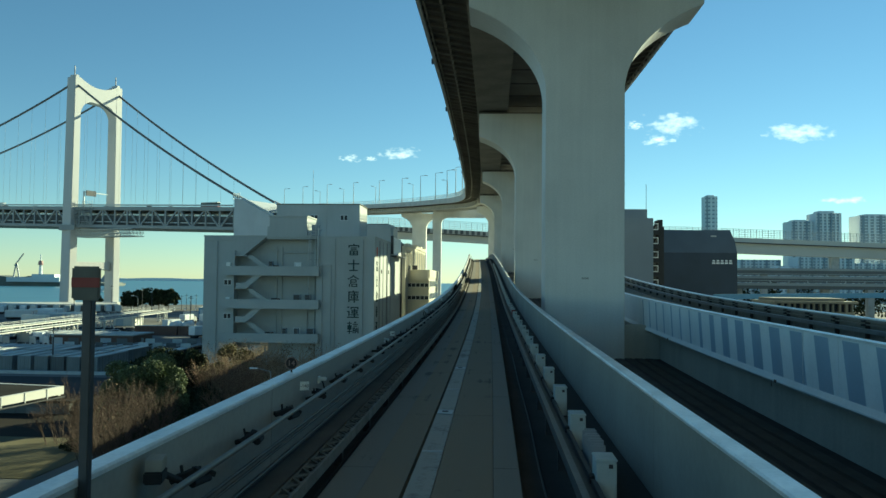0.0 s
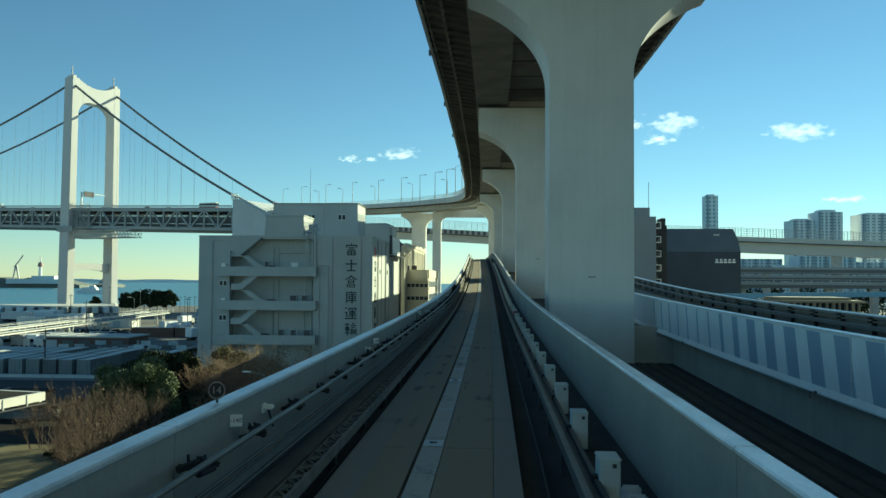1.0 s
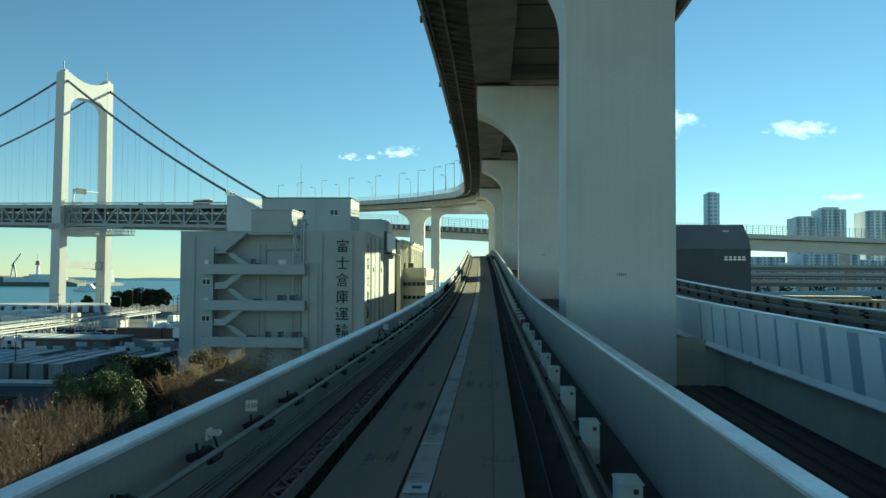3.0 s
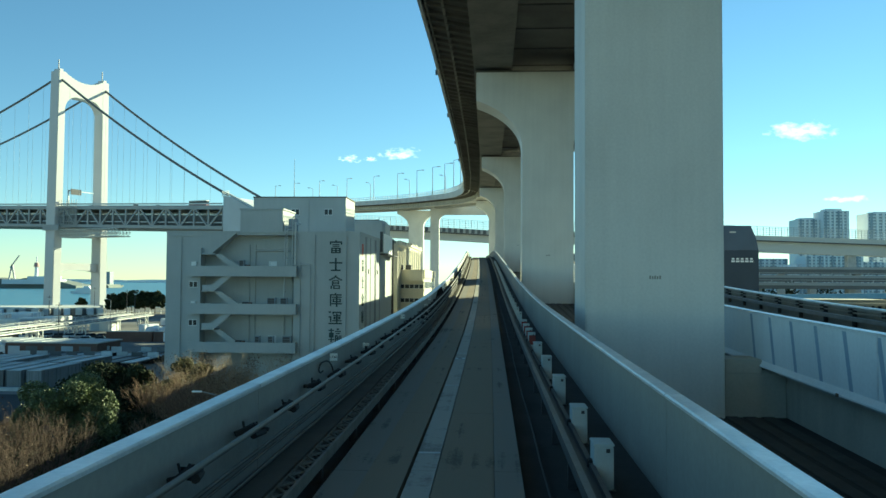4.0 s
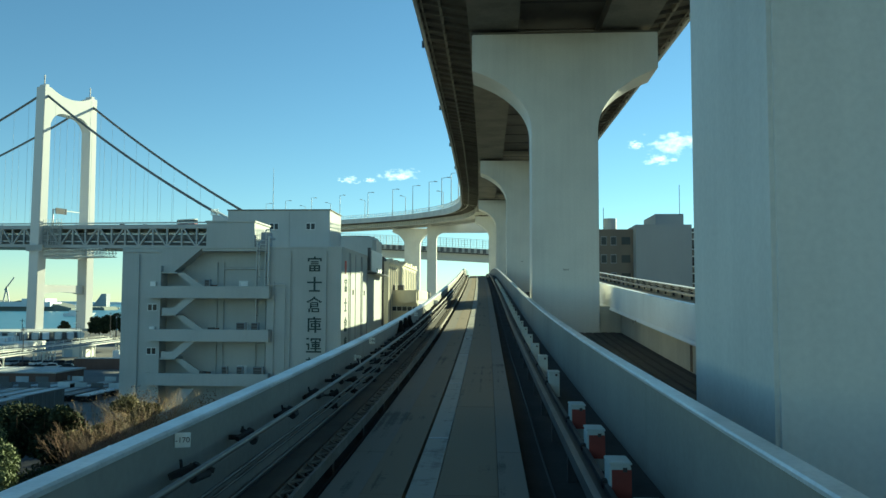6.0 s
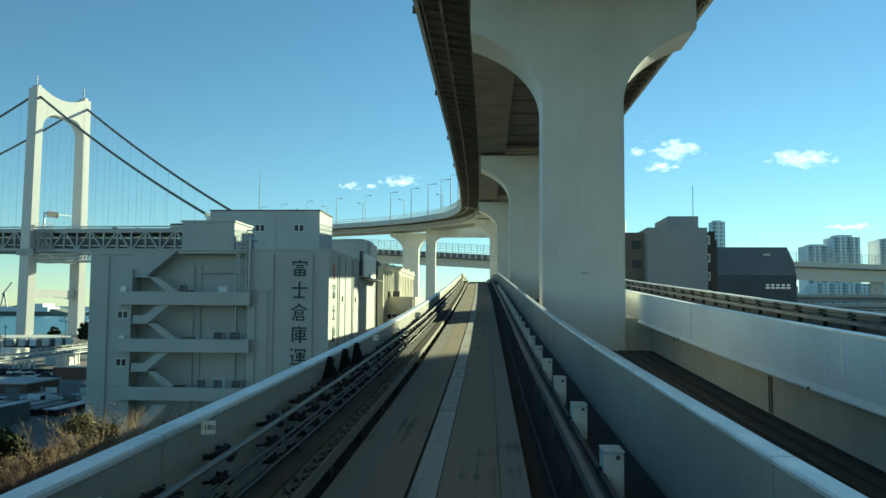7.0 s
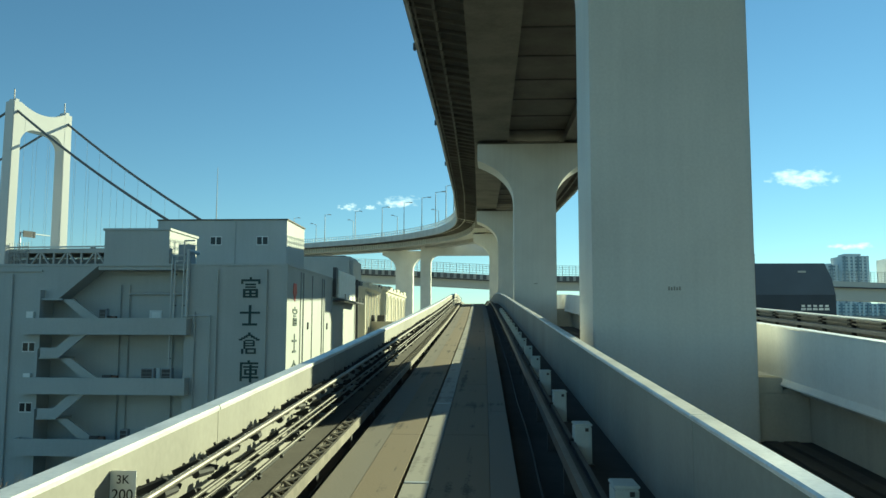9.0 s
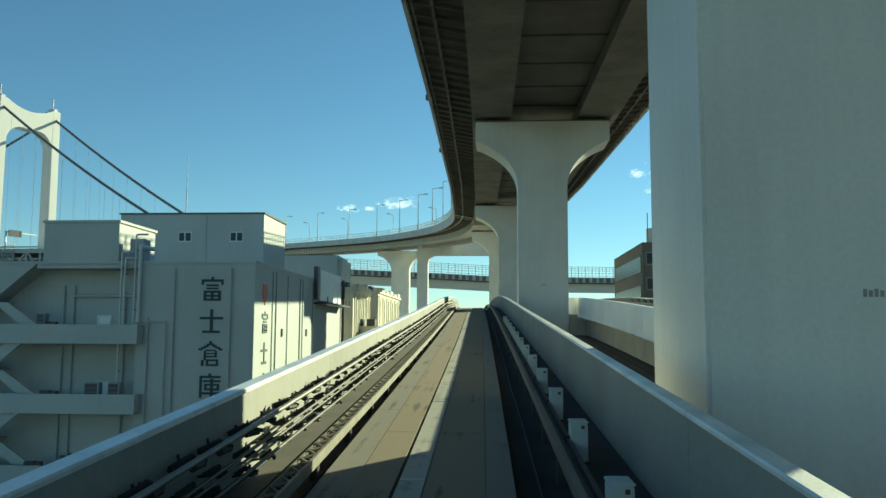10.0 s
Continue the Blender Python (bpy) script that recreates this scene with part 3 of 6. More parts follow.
while y < 214:
    e = min(y + 15, 215)
    part("wall_panel", sweep([(0, -1.08), (0, 0.38), (0.25, 0.38), (0.25, -1.22), (0.04, -1.22), (0.04, -1.08)], track_frames(y + 0.01, e - 0.01, 2.5, dx=G2)), WALL2, g2)
    part("coping", sweep(rect(-0.03, 0.27, 0.384, 0.43), track_frames(y + 0.015, e - 0.015, 2.5, dx=G2)), CAPSTONE, g2)
    part("wall_panel", sweep(rect(4.4, 4.65, -1.1, 0.40), track_frames(y + 0.01, e - 0.01, 2.5, dx=G2)), SOOT_SHADE_WALL, g2, "sooty inner wall with its shade in the colour")
    part("coping", sweep(rect(4.37, 4.68, 0.404, 0.45), track_frames(y + 0.015, e - 0.015, 2.5, dx=G2)), CAPSTONE, g2)
    y = e
part("deck_slab", sweep(rect(0.254, 4.396, -1.3, -0.5), track_frames(-10, 215, dx=G2)), CONCRETE, g2)
part("soffit_edge", sweep(rect(0.45, 4.3, -1.45, -1.304), track_frames(-10, 215, dx=G2)), CONCRETE, g2)
part("girder", sweep(rect(0.7, 4.1, -2.75, -1.454), track_frames(-10, 215, dx=G2)), CREAM, g2)
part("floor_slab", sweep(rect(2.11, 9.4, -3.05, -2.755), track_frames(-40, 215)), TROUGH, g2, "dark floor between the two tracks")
part("running_slab", sweep(rect(1.2, 3.4, -0.496, -0.2), track_frames(-10, 215, dx=G2)), SLAB, g2)
for xx in (0.75, 3.9):
    part("rail", sweep(rect(xx, xx + 0.12, 0.0, 0.14), track_frames(-10, 170, dx=G2)), STEEL, g2)
for zz in (0.06, 0.22, 0.34):
    part("conductor", sweep(rect(4.2, 4.25, zz, zz + 0.05), track_frames(-10, 170, dx=G2)), PIPE, g2)
b = bmesh.new()
for dz in (0.0, 0.15, 0.28):
    box(-0.1, 0.05, -0.09, 0.09, dz - 0.02, dz + 0.05, 0.0, b)
box(0.02, 0.14, -0.05, 0.05, -0.35, 0.32, 0.0, b)
ins2 = mesh_of(b, "insulator", RUBBER)
for i in range(60):
    yy = 4 + i * 2.4
    o = part("insulator", ins2, None, g2)
    o.matrix_basis = pose(track_x(yy) + G2 + 4.22, yy, track_z(yy) + 0.07)
part("ledge", sweep([(-0.1, -1.16), (0.0, -1.02), (0.0, -1.2), (-0.1, -1.2)], track_frames(-10, 215, dx=G2)), WALL2, g2, "sloping ledge along the wall's foot")
for i in range(16):
    yy = -6 + 14.1 * i
    part("joint_cover", box(track_x(yy) + G2 - 0.012, track_x(yy) + G2 - 0.003, yy - 0.03, yy + 0.03, track_z(yy) - 1.0, track_z(yy) + 0.37), CAPSTONE, g2)
    part("hold_down", box(track_x(yy + 1.8) + G2 - 0.13, track_x(yy + 1.8) + G2 - 0.101, yy + 1.74, yy + 1.86, track_z(yy + 1.8) - 1.22, track_z(yy + 1.8) - 1.14), RUST, g2)
# slanted pale blue bands: stripes of light and shade put into colour
for i in range(21):
    yc = 10.9 + 1.69 * i
    hw = 0.5 * float(np.interp(yc, (29, 34.5), (0.86, 0.2)))
    outline = [(yc - 0.35 - hw, -1.02), (yc - 0.35 + hw, -1.02), (yc + hw, 0.34), (yc - hw, 0.34)]
    bm = bmesh.new()
    lo = [bm.verts.new((track_x(q) + G2 - 0.004, q, track_z(q) + z)) for q, z in outline]
    bm.faces.new(lo)
    r = bmesh.ops.extrude_face_region(bm, geom=bm.faces[:])
    bmesh.ops.translate(bm, vec=(0.06, 0, 0), verts=[v for v in r["geom"] if isinstance(v, bmesh.types.BMVert)])
    bmesh.ops.recalc_face_normals(bm, faces=bm.faces[:])
    part("shade_band", bm, SHADE_BAND, g2, "pale blue slanting band that stands for a stripe of shade")
for yc, xl in ((43.6, 6.96), (89.9, 6.9), (147.2, 5.72)):
    zc = track_z(yc)
    cw = thing("cross_wall", "pale concrete cross wall joining the two guideways", "wall", kind="structure")
    part("wall", box(xl, G2 + 0.69 + track_x(yc), yc, yc + 1.2, zc - 2.752, zc - 1.42, 0.02), CREAM, cw)
    part("bearing_block", box(G2 - 0.026 + track_x(yc), G2 + 0.69 + track_x(yc), yc + 0.02, yc + 1.2, zc - 1.416, zc - 1.31), CREAM, cw)
    part("upper_wall", box(xl, G2 - 0.03 + track_x(yc), yc + 0.02, yc + 1.2, zc - 1.416, zc - 0.98, 0.02), CREAM, cw)
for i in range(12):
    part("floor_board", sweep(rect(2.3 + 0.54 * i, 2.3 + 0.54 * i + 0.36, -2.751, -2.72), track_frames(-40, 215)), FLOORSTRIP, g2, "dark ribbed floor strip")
for yy in (24.5, 54.0, 81.5, 112.0):
    part("drain_spout", rod((track_x(yy) + G2 - 0.05, yy, track_z(yy) - 1.4), (track_x(yy) + G2 - 0.05, yy, track_z(yy) - 1.14), 0.016, n=8), RUST, g2)
for yy in (9.0,):
    cs = thing("connector_stack", "row of grey connector plates with a drooping cable", "connector", (track_x(yy) + 1.16, yy, track_z(yy) + RS + 0.06))
    part("tray", box(-0.08, 0.1, 0, 0.95, 0, 0.08), DARKSTEEL, cs)
    for k in range(6):
        part("plate", box(-0.075, 0.095, 0.06 + 0.15 * k, 0.13 + 0.15 * k, 0.081, 0.44 + 0.03 * (k % 2), 0.02), GREYWALL, cs)
lad = thing("access_ladder", "narrow rusty ladder on the girder wall", "ladder", (track_x(71.4) + G2 + 0.66, 71.4, track_z(71.4) - 2.7))
for s in (-0.12, 0.12):
    part("stile", box(-0.02, 0.02, s - 0.015, s + 0.015, 0, 1.35), RUST, lad)
for i in range(7):
    part("rung", rod((0, -0.12, 0.1 + 0.18 * i), (0, 0.12, 0.1 + 0.18 * i), 0.012, n=6), RUST, lad)

# ------------------------------------------------------------ expressway piers and deck
def cap_outline(cx, half_col, half_cap, z0, z_curve, z_tip, z_top, n=16):
    """front outline of a column that flares into a cap"""
    pts = [(cx - half_col, z0)]
    for i in range(n + 1):
        a = radians(62) * i / n
        pts.append((cx - half_col - (half_cap - half_col) * (1 - math.cos(a)) / (1 - math.cos(radians(62))), z_curve + (z_tip - z_curve) * math.sin(a) / math.sin(radians(62))))
    pts.append((cx - half_cap, z_top))
    return pts + [(2 * cx - x, z) for x, z in reversed(pts)]


def bevel_sharp(bm, off):
    ed = [e for e in bm.edges if len(e.link_faces) == 2 and e.calc_face_angle(0) > 0.9]
    bmesh.ops.bevel(bm, geom=ed, offset=off, segments=2, affect="EDGES")
    return bm


def pier(cx, y, depth, half_col, half_cap, z_curve, z_tip, z_top):
    p = thing("expressway_pier", "pale painted pier with a flared cap under the expressway", "bridge pier", (cx, y, 0), group="expressway piers")
    part("shaft", bevel_sharp(prism(cap_outline(0, half_col, half_cap, 0, z_curve, z_tip, z_top), 0, depth), 0.05), PIER, p)
    part("drip_edge", prism(rect(-half_cap - 0.06, half_cap + 0.06, z_top + 0.004, z_top + 0.1), -0.06, depth + 0.06), STAIN, p, "dark stained top edge")
    for u in (-4.6, -1.4, 3.2, 4.8) if half_cap > 6 else (-4.4, -1.5, 3.0, 4.6):
        part("bearing", box(u - 0.4, u + 0.4, depth * 0.3, depth * 0.7, z_top + 0.104, z_top + 0.32, 0.02), DARKSTEEL, p)
    for i in range(5):
        part("stencil_bar", box(-0.16 + 0.075 * i, -0.11 + 0.075 * i, -0.006, -0.001, track_z(y) + 1.45, track_z(y) + (1.54 if i % 2 else 1.56)), SIGNPLATE, p)
    return p


PIERS = [(4.85, 43.4, 3.4, 2.1, 6.3, 27.2, 31.9, 34.6), (4.63, 89.7, 3.7, 2.26, 6.35, 28.9, 33.1, 35.65), (3.6, 147.0, 3.8, 2.1, 5.75, 31.2, 35.2, 36.9),
         (2.2, 205, 3.8, 2.1, 5.75, 33.1, 36.85, 38.65), (0.4, 250, 3.8, 2.1, 5.75, 34.5, 38.3, 40.1), (4.9, -4, 3.4, 2.1, 6.3, 26.5, 31, 33.6)]
for p in PIERS:
    pier(*p)


# deck centre line: nearly straight, then a long bend to the left
def deck_line():
    pts = []
    for y in range(-60, 241, 4):
        zt = float(np.interp(y, (-60, 43, 90, 147, 200, 250), (33, 34.75, 35.8, 37.05, 38.65, 40.25)))
        xc = float(np.interp(y, (-60, 43, 90, 147, 200, 240), (4.4, 4.35, 4.3, 3.8, 2.8, 1.4)))
        pts.append((xc, y, zt))
    knots = [Vector(k) for k in ((2.8, 200, 38.65), (1.4, 240, 39.75), (-3.5, 275, 41.7), (-12, 307, 44.0), (-25, 334, 45.5), (-41, 354, 46.4), (-60, 370, 47.0), (-80, 386, 47.6), (-100, 408, 48.5), (-116, 433, 49.9), (-128, 458, 51.0))]
    for k in range(1, len(knots) - 2):
        p0, p1, p2, p3 = knots[k - 1:k + 3]
        for j in range(1, 7):
            u = j / 6
            q = 0.5 * (2 * p1 + (p2 - p0) * u + (2 * p0 - 5 * p1 + 4 * p2 - p3) * u ** 2 + (3 * p1 - p0 - 3 * p2 + p3) * u ** 3)
            pts.append(tuple(q))
    return pts


def frames_of(pts):
    out = []
    for i, p in enumerate(pts):
        a, b = Vector(pts[max(0, i - 1)]), Vector(pts[min(len(pts) - 1, i + 1)])
        d = (b - a); d.z = 0; d.normalize()
        out.append((Vector(p), Vector((d.y, -d.x, 0))))
    return out


DL = frames_of(deck_line())
road = thing("expressway_deck", "brown-grey steel girder deck of the elevated expressway", "bridge deck", kind="structure")
BEND = 75
# straight part takes the shaded colours, the bend the lit one
for line, paint, slab_paint, low in ((DL[:BEND + 1], GIRDER_SHADED, SOFFIT_SHADED, 2.2), (DL[BEND:], BEND_LIT, BEND_LIT, 1.75)):
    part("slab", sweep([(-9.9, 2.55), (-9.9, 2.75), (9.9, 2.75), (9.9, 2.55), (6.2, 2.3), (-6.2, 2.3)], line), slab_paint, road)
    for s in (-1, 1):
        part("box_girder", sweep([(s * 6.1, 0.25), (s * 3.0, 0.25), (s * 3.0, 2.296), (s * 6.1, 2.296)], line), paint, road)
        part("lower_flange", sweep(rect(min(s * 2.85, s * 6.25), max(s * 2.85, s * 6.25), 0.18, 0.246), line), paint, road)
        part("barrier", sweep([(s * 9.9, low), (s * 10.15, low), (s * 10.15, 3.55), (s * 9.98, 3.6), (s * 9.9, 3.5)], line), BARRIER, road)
        part("edge_pipe", sweep([(s * 9.6 + 0.08 * math.cos(q), 2.3 + 0.08 * math.sin(q)) for q in np.linspace(0, 6.28, 7)[:-1]], line), GIRDER_SHADED, road)
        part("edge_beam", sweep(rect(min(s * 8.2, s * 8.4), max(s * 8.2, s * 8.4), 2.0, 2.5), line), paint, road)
part("soffit_panel", sweep(rect(-2.996, 2.996, 1.5, 1.56), DL[:BEND + 1]), SOFFIT_SHADED, road, "dark flat soffit panel between the girders")
rib_bm, cross_bm, stiff_bm = bmesh.new(), bmesh.new(), bmesh.new()
acc = 0.0
for (p, r_), (p2, _) in zip(DL, DL[1:]):
    seg = (p2 - p).length
    k = 2 if p.y < 245 else 3
    for i in range(k):
        q = p.lerp(p2, i / k)
        acc += 1
        for s in (-1, 1):
            beam(q + r_ * s * 6.1 + Vector((0, 0, 1.7)), q + r_ * s * 9.85 + Vector((0, 0, 2.42)), 0.12, 0.28, rib_bm)
        if acc % 3 == 0:
            beam(q - r_ * 2.98 + Vector((0, 0, 1.47)), q + r_ * 2.98 + Vector((0, 0, 1.47)), 0.22, 0.05, cross_bm)
        for s in (-1, 1):
            beam(q + r_ * s * 6.16 + Vector((0, 0, 0.3)), q + r_ * s * 6.16 + Vector((0, 0, 2.25)), 0.1, 0.1, stiff_bm)
tagged(part("overhang_ribs", rib_bm, SOFFIT_SHADED, road), kind="stuff")
tagged(part("cross_ribs", cross_bm, RIB_SHADE, road), kind="stuff")
tagged(part("web_stiffeners", stiff_bm, GIRDER_SHADED, road), kind="stuff")
for i in range(4, 62, 6):
    p, r_ = DL[i]
    part("drain_box", box(p.x - 10.36, p.x - 10.16, p.y - 0.2, p.y + 0.2, p.z + 2.1, p.z + 2.6, 0.03), DARKSTEEL, road)
# slim steel fence on the bend's barriers
fence = bmesh.new()
for (p, r_), (p2, _) in zip(DL[60:], DL[61:]):
    for i in range(3):
        q = p.lerp(p2, i / 3)
        for s in (-1, 1):
            beam(q + r_ * s * 10.02 + Vector((0, 0, 3.55)), q + r_ * s * 10.02 + Vector((0, 0, 5.0)), 0.16, 0.16, fence)
    for s in (-1, 1):
        for zz in (4.2, 4.95):
            beam(p + r_ * s * 10.02 + Vector((0, 0, zz)), p2 + r_ * s * 10.02 + Vector((0, 0, zz)), 0.1, 0.1, fence)
tagged(part("edge_fence", fence, PALESTEEL, road), kind="stuff")


def street_lamp(p, r_, s):
    """tall mast at the deck's edge with an arm over the road"""
    base = p + r_ * s * 9.7 + Vector((0, 0, 2.75))
    ang = math.degrees(math.atan2(r_.y, r_.x)) + (180 if s > 0 else 0)
    t = thing("street_lamp", "slim grey street lamp mast with a short arm", "street lamp", tuple(base), group="expressway lamps", rz=ang)
    part("mast", rod((0, 0, 0), (0, 0, 11.0), 0.16, n=8, r2=0.09), LAMPPOST, t)
    part("arm", rod((0, 0, 10.95), (2.0, 0, 11.25), 0.07, n=6), LAMPPOST, t)
    part("lantern", box(1.7, 2.9, -0.2, 0.2, 11.15, 11.4, 0.05), LAMPPOST, t)


def along_deck(d):
    """point and right vector d metres along the line from the start of the bend"""
    for (p, r_), (p2, _) in zip(DL[BEND:], DL[BEND + 1:]):
        ln = (p2 - p).length
        if d <= ln:
            return p.lerp(p2, d / ln), r_
        d -= ln
    return DL[-1]


for k in range(11):
    street_lamp(*along_deck(17.0 + 18.4 * k), -1)
for k in range(9):
    street_lamp(*along_deck(8.0 + 24.0 * k), 1)


def rounded_portal(w, h_leg, h_top, leg, rad, depth):
    """an outline with an arched opening as one frame"""
    pts = [(0, 0), (leg, 0)]
    for i in range(9):
        a = math.pi / 2 * i / 8
        pts.append((leg + rad * (1 - math.cos(a)), h_leg - rad + rad * math.sin(a)))
    for i in range(9):
        a = math.pi / 2 * (8 - i) / 8
        pts.append((w - leg - rad * (1 - math.cos(a)), h_leg - rad + rad * math.sin(a)))
    pts += [(w - leg, 0), (w, 0), (w, h_top), (0, h_top)]
    return prism(pts, 0, depth)


portal = thing("portal_pier", "white portal frame pier spanning the track", "bridge pier", (-25.6, 338, 0))
part("frame", rounded_portal(29.5, 43.4, 47.7, 3.5, 2.8, 3), PIER, portal)
part("bearing", box(8, 9, 1, 2, 47.704, 48.1), DARKSTEEL, portal)
tee = thing("tee_pier", "pale pier with a flared cap below the bend", "bridge pier", (-32.7, 352, 0))
part("column", prism(rect(-3.05, 3.05, 0, 36), 0, 4), PIER, tee)
part("cap", prism(cap_outline(0, 3.05, 7.9, 36.006, 39.4, 44.8, 46.2), 0, 4), PIER, tee)

# far viaduct with tall mesh fence
via = thing("far_viaduct", "pale far viaduct with a tall mesh fence", "viaduct", kind="structure")
def via_z(x):
    return float(np.interp(x, (-150, -25, 0, 100, 500), (50.0, 44.5, 43.1, 42.0, 28.4)))


VF = [((x, 440, via_z(x)), (0, -1, 0)) for x in range(-150, 501, 25)]
part("girder", sweep(rect(-4, 4, -6.3, -2.6), VF[:10]), VIADUCT, via)
part("girder", sweep(rect(-4, 4, -8.2, -2.6), VF[9:]), VIADUCT, via)
part("slab", sweep(rect(-6, 6, -2.596, 0), VF), VIADUCT, via)
part("stringer", sweep(rect(6.004, 6.3, -2.9, -2.4), VF), DARKSTEEL, via)
mesh_f, gaps = bmesh.new(), bmesh.new()
for x in range(-150, 498, 3):
    z = via_z(x)
    beam((x, 433.8, z), (x, 433.8, z + 4.6), 0.25, 0.25, mesh_f)
    beam((x + 1.5, 433.8, z), (x + 1.5, 433.8, z + 4.4), 0.1, 0.1, mesh_f)
    if x < 60:
        box(x, x + 1.7, 433.3, 433.9, z - 2.3, z - 0.3, 0, gaps)
for x in range(-150, 498, 6):
    for zz in (0.6, 1.7, 2.8, 3.7, 4.5):
        beam((x, 433.8, via_z(x) + zz), (x + 6, 433.8, via_z(x + 6) + zz), 0.16, 0.16, mesh_f)
tagged(part("mesh_fence", mesh_f, PALESTEEL, via), kind="stuff")
tagged(part("scupper_row", gaps, DARKBOX, via), kind="stuff")
for x in range(-120, 500, 60):
    if not -40 < x < 20:
        part("column", box(x - 2, x + 2, 438, 442, 0, via_z(x) - 6.304), CONCRETE, via)

# ------------------------------------------------------------ warehouse
FX0, FX1, FY, RX0, RX1 = -55.2, -22.4, 151.0, -49.3, -33.4     # facade, front plane, stair recess
wh = thing("warehouse", "pale grey concrete warehouse with an open stair and balconies", "warehouse", (0, 0, 0))
RB = 153.4
part("wall", box(FX0, RX0, FY, 192, 0, 24.9), WAREHOUSE, wh)
part("wall", box(RX1, FX1, FY, 192, 0, 24.9), WAREHOUSE, wh)
part("wall", box(RX0 + 0.002, RX1 - 0.002, RB, 191.9, 0, 24.896), WAREHOUSE, wh)
part("wall", prism([(RX0 + 0.002, 21.4), (RX0 + 1.9, 21.4), (-43.2, 24.9), (RX0 + 0.002, 24.9)], FY + 0.003, RB - 0.004), WAREHOUSE, wh, "sloping wall over the top stair")
for zz in (22.2, 24.05):
    part("string_course", box(-42.6, RX1 - 0.01, RB - 0.14, RB - 0.004, zz, zz + 0.12), WAREHOUSE, wh)
part("roof_beam", box(-43.19, RX1 - 0.004, FY + 0.1, RB - 0.15, 24.5, 24.892), WAREHOUSE, wh)
part("cornice", box(FX0 - 0.06, FX1 + 0.06, FY - 0.08, FY + 0.2, 24.904, 25.15), WAREHOUSE, wh)
part("cornice", box(FX1 - 0.2, FX1 + 0.06, FY + 0.21, 192.06, 24.904, 25.15), WAREHOUSE, wh)
part("penthouse", box(-42.6, -35.4, FY + 0.02, FY + 8, 25.154, 28.75), WAREHOUSE, wh)
part("penthouse_roof", box(-42.75, -35.25, FY - 0.12, FY + 8.15, 28.754, 29.0), WAREHOUSE, wh)
part("rear_wall", box(FX0, FX1, 192.1, 195, 0, 25.15), WAREHOUSE, wh)
part("penthouse", box(-49.2, -30.2, 180, 190.6, 25.16, 33.8), WAREHOUSE, wh)
part("penthouse_roof", box(-49.35, -30.05, 179.85, 190.75, 33.804, 34.0), STAIN, wh, "dark roof edge")
part("pilaster", box(-37.9, -37.7, 179.9, 179.996, 25.16, 33.6), WAREHOUSE, wh)


def window(parent, x0, x1, z0, z1, y, panes=2):
    w = part("window", box(x0, x1, y - 0.03, y + 0.12, z0, z1), FRAME, parent)
    st = (x1 - x0) / panes
    for i in range(panes):
        part("pane", box(x0 + st * i + 0.08, x0 + st * (i + 1) - 0.08, y - 0.045, y - 0.034, z0 + 0.12, z1 - 0.12), GLASS, w)
    part("sill", box(x0 - 0.06, x1 + 0.06, y - 0.11, y - 0.032, z0 - 0.08, z0 - 0.004), WAREHOUSE, w)
    return w


for x in (-41.4, -34.6):
    window(wh, x, x + 1.7, 30.2, 31.5, 180)
for z in (16.3, 9.9):
    window(wh, -51.2, -49.75, z - 0.65, z + 0.45, FY, 2)
for zt in (19.3, 13.05, 6.7, 0.5):
    part("balcony", box(RX0 - 1.6, RX1 + 0.7, FY - 1.2, RB - 0.006, zt - 1.75, zt - 1.55), WAREHOUSE, wh)
    part("balcony_wall", box(RX0 - 1.6, RX1 + 0.7, FY - 1.35, FY - 1.204, zt - 1.75, zt), WAREHOUSE, wh)
    part("balcony_end", box(RX1 + 0.55, RX1 + 0.7, FY - 1.2, FY - 0.004, zt - 1.546, zt), WAREHOUSE, wh)
    part("balcony_end", box(RX0 - 1.6, RX0 - 1.45, FY - 1.2, FY - 0.004, zt - 1.546, zt), WAREHOUSE, wh)
# zigzag stair: two solid flights a storey
for zt in (19.3, 13.05, 6.7):
    if zt < 19:
        part("stair_flight", prism([(-48.6, zt + 2.0), (-46.6, zt + 2.0), (-43.6, zt + 4.55), (-45.2, zt + 4.55), (-46.9, zt + 3.1), (-48.6, zt + 3.1)], FY - 1.0, FY - 0.75), WAREHOUSE, wh)
    part("stair_flight", prism([(-46.9, zt + 2.0), (-45.6, zt + 2.0), (-42.6, zt - 0.05), (-44.3, zt - 0.05)], FY - 0.35, FY - 0.1), WAREHOUSE, wh)
    part("landing", box(-48.9, -46.6, FY - 0.7, RB - 0.01, zt + 1.9, zt + 2.1), WAREHOUSE, wh)
    part("stair_side", box(-49.28, -48.95, FY - 0.9, FY - 0.006, zt - 1.5, zt + 3.0), WAREHOUSE, wh)
    part("door", box(-38.3, -36.9, RB - 0.08, RB - 0.002, zt - 1.5, zt + 0.9), FRAME, wh)
part("stair_flight", prism([(-48.8, 0.6), (-47.0, 0.6), (-43.6, 4.4), (-45.4, 4.4)], FY - 1.0, FY - 0.75), WAREHOUSE, wh)
for xx, z0, z1 in ((-41.6, 0, 23), (-40.6, 0, 23), (-35.6, 4, 22.5), (-34.2, 0, 26), (-32.3, 0, 20), (-29.9, 0, 24.5), (-24.6, 0, 24.5), (-52.6, 0, 24)):
    y_ = RB if RX0 < xx < RX1 else FY
    part("downpipe", rod((xx, y_ - 0.16, z0), (xx, y_ - 0.16, z1), 0.1, n=8), WAREHOUSE, wh)
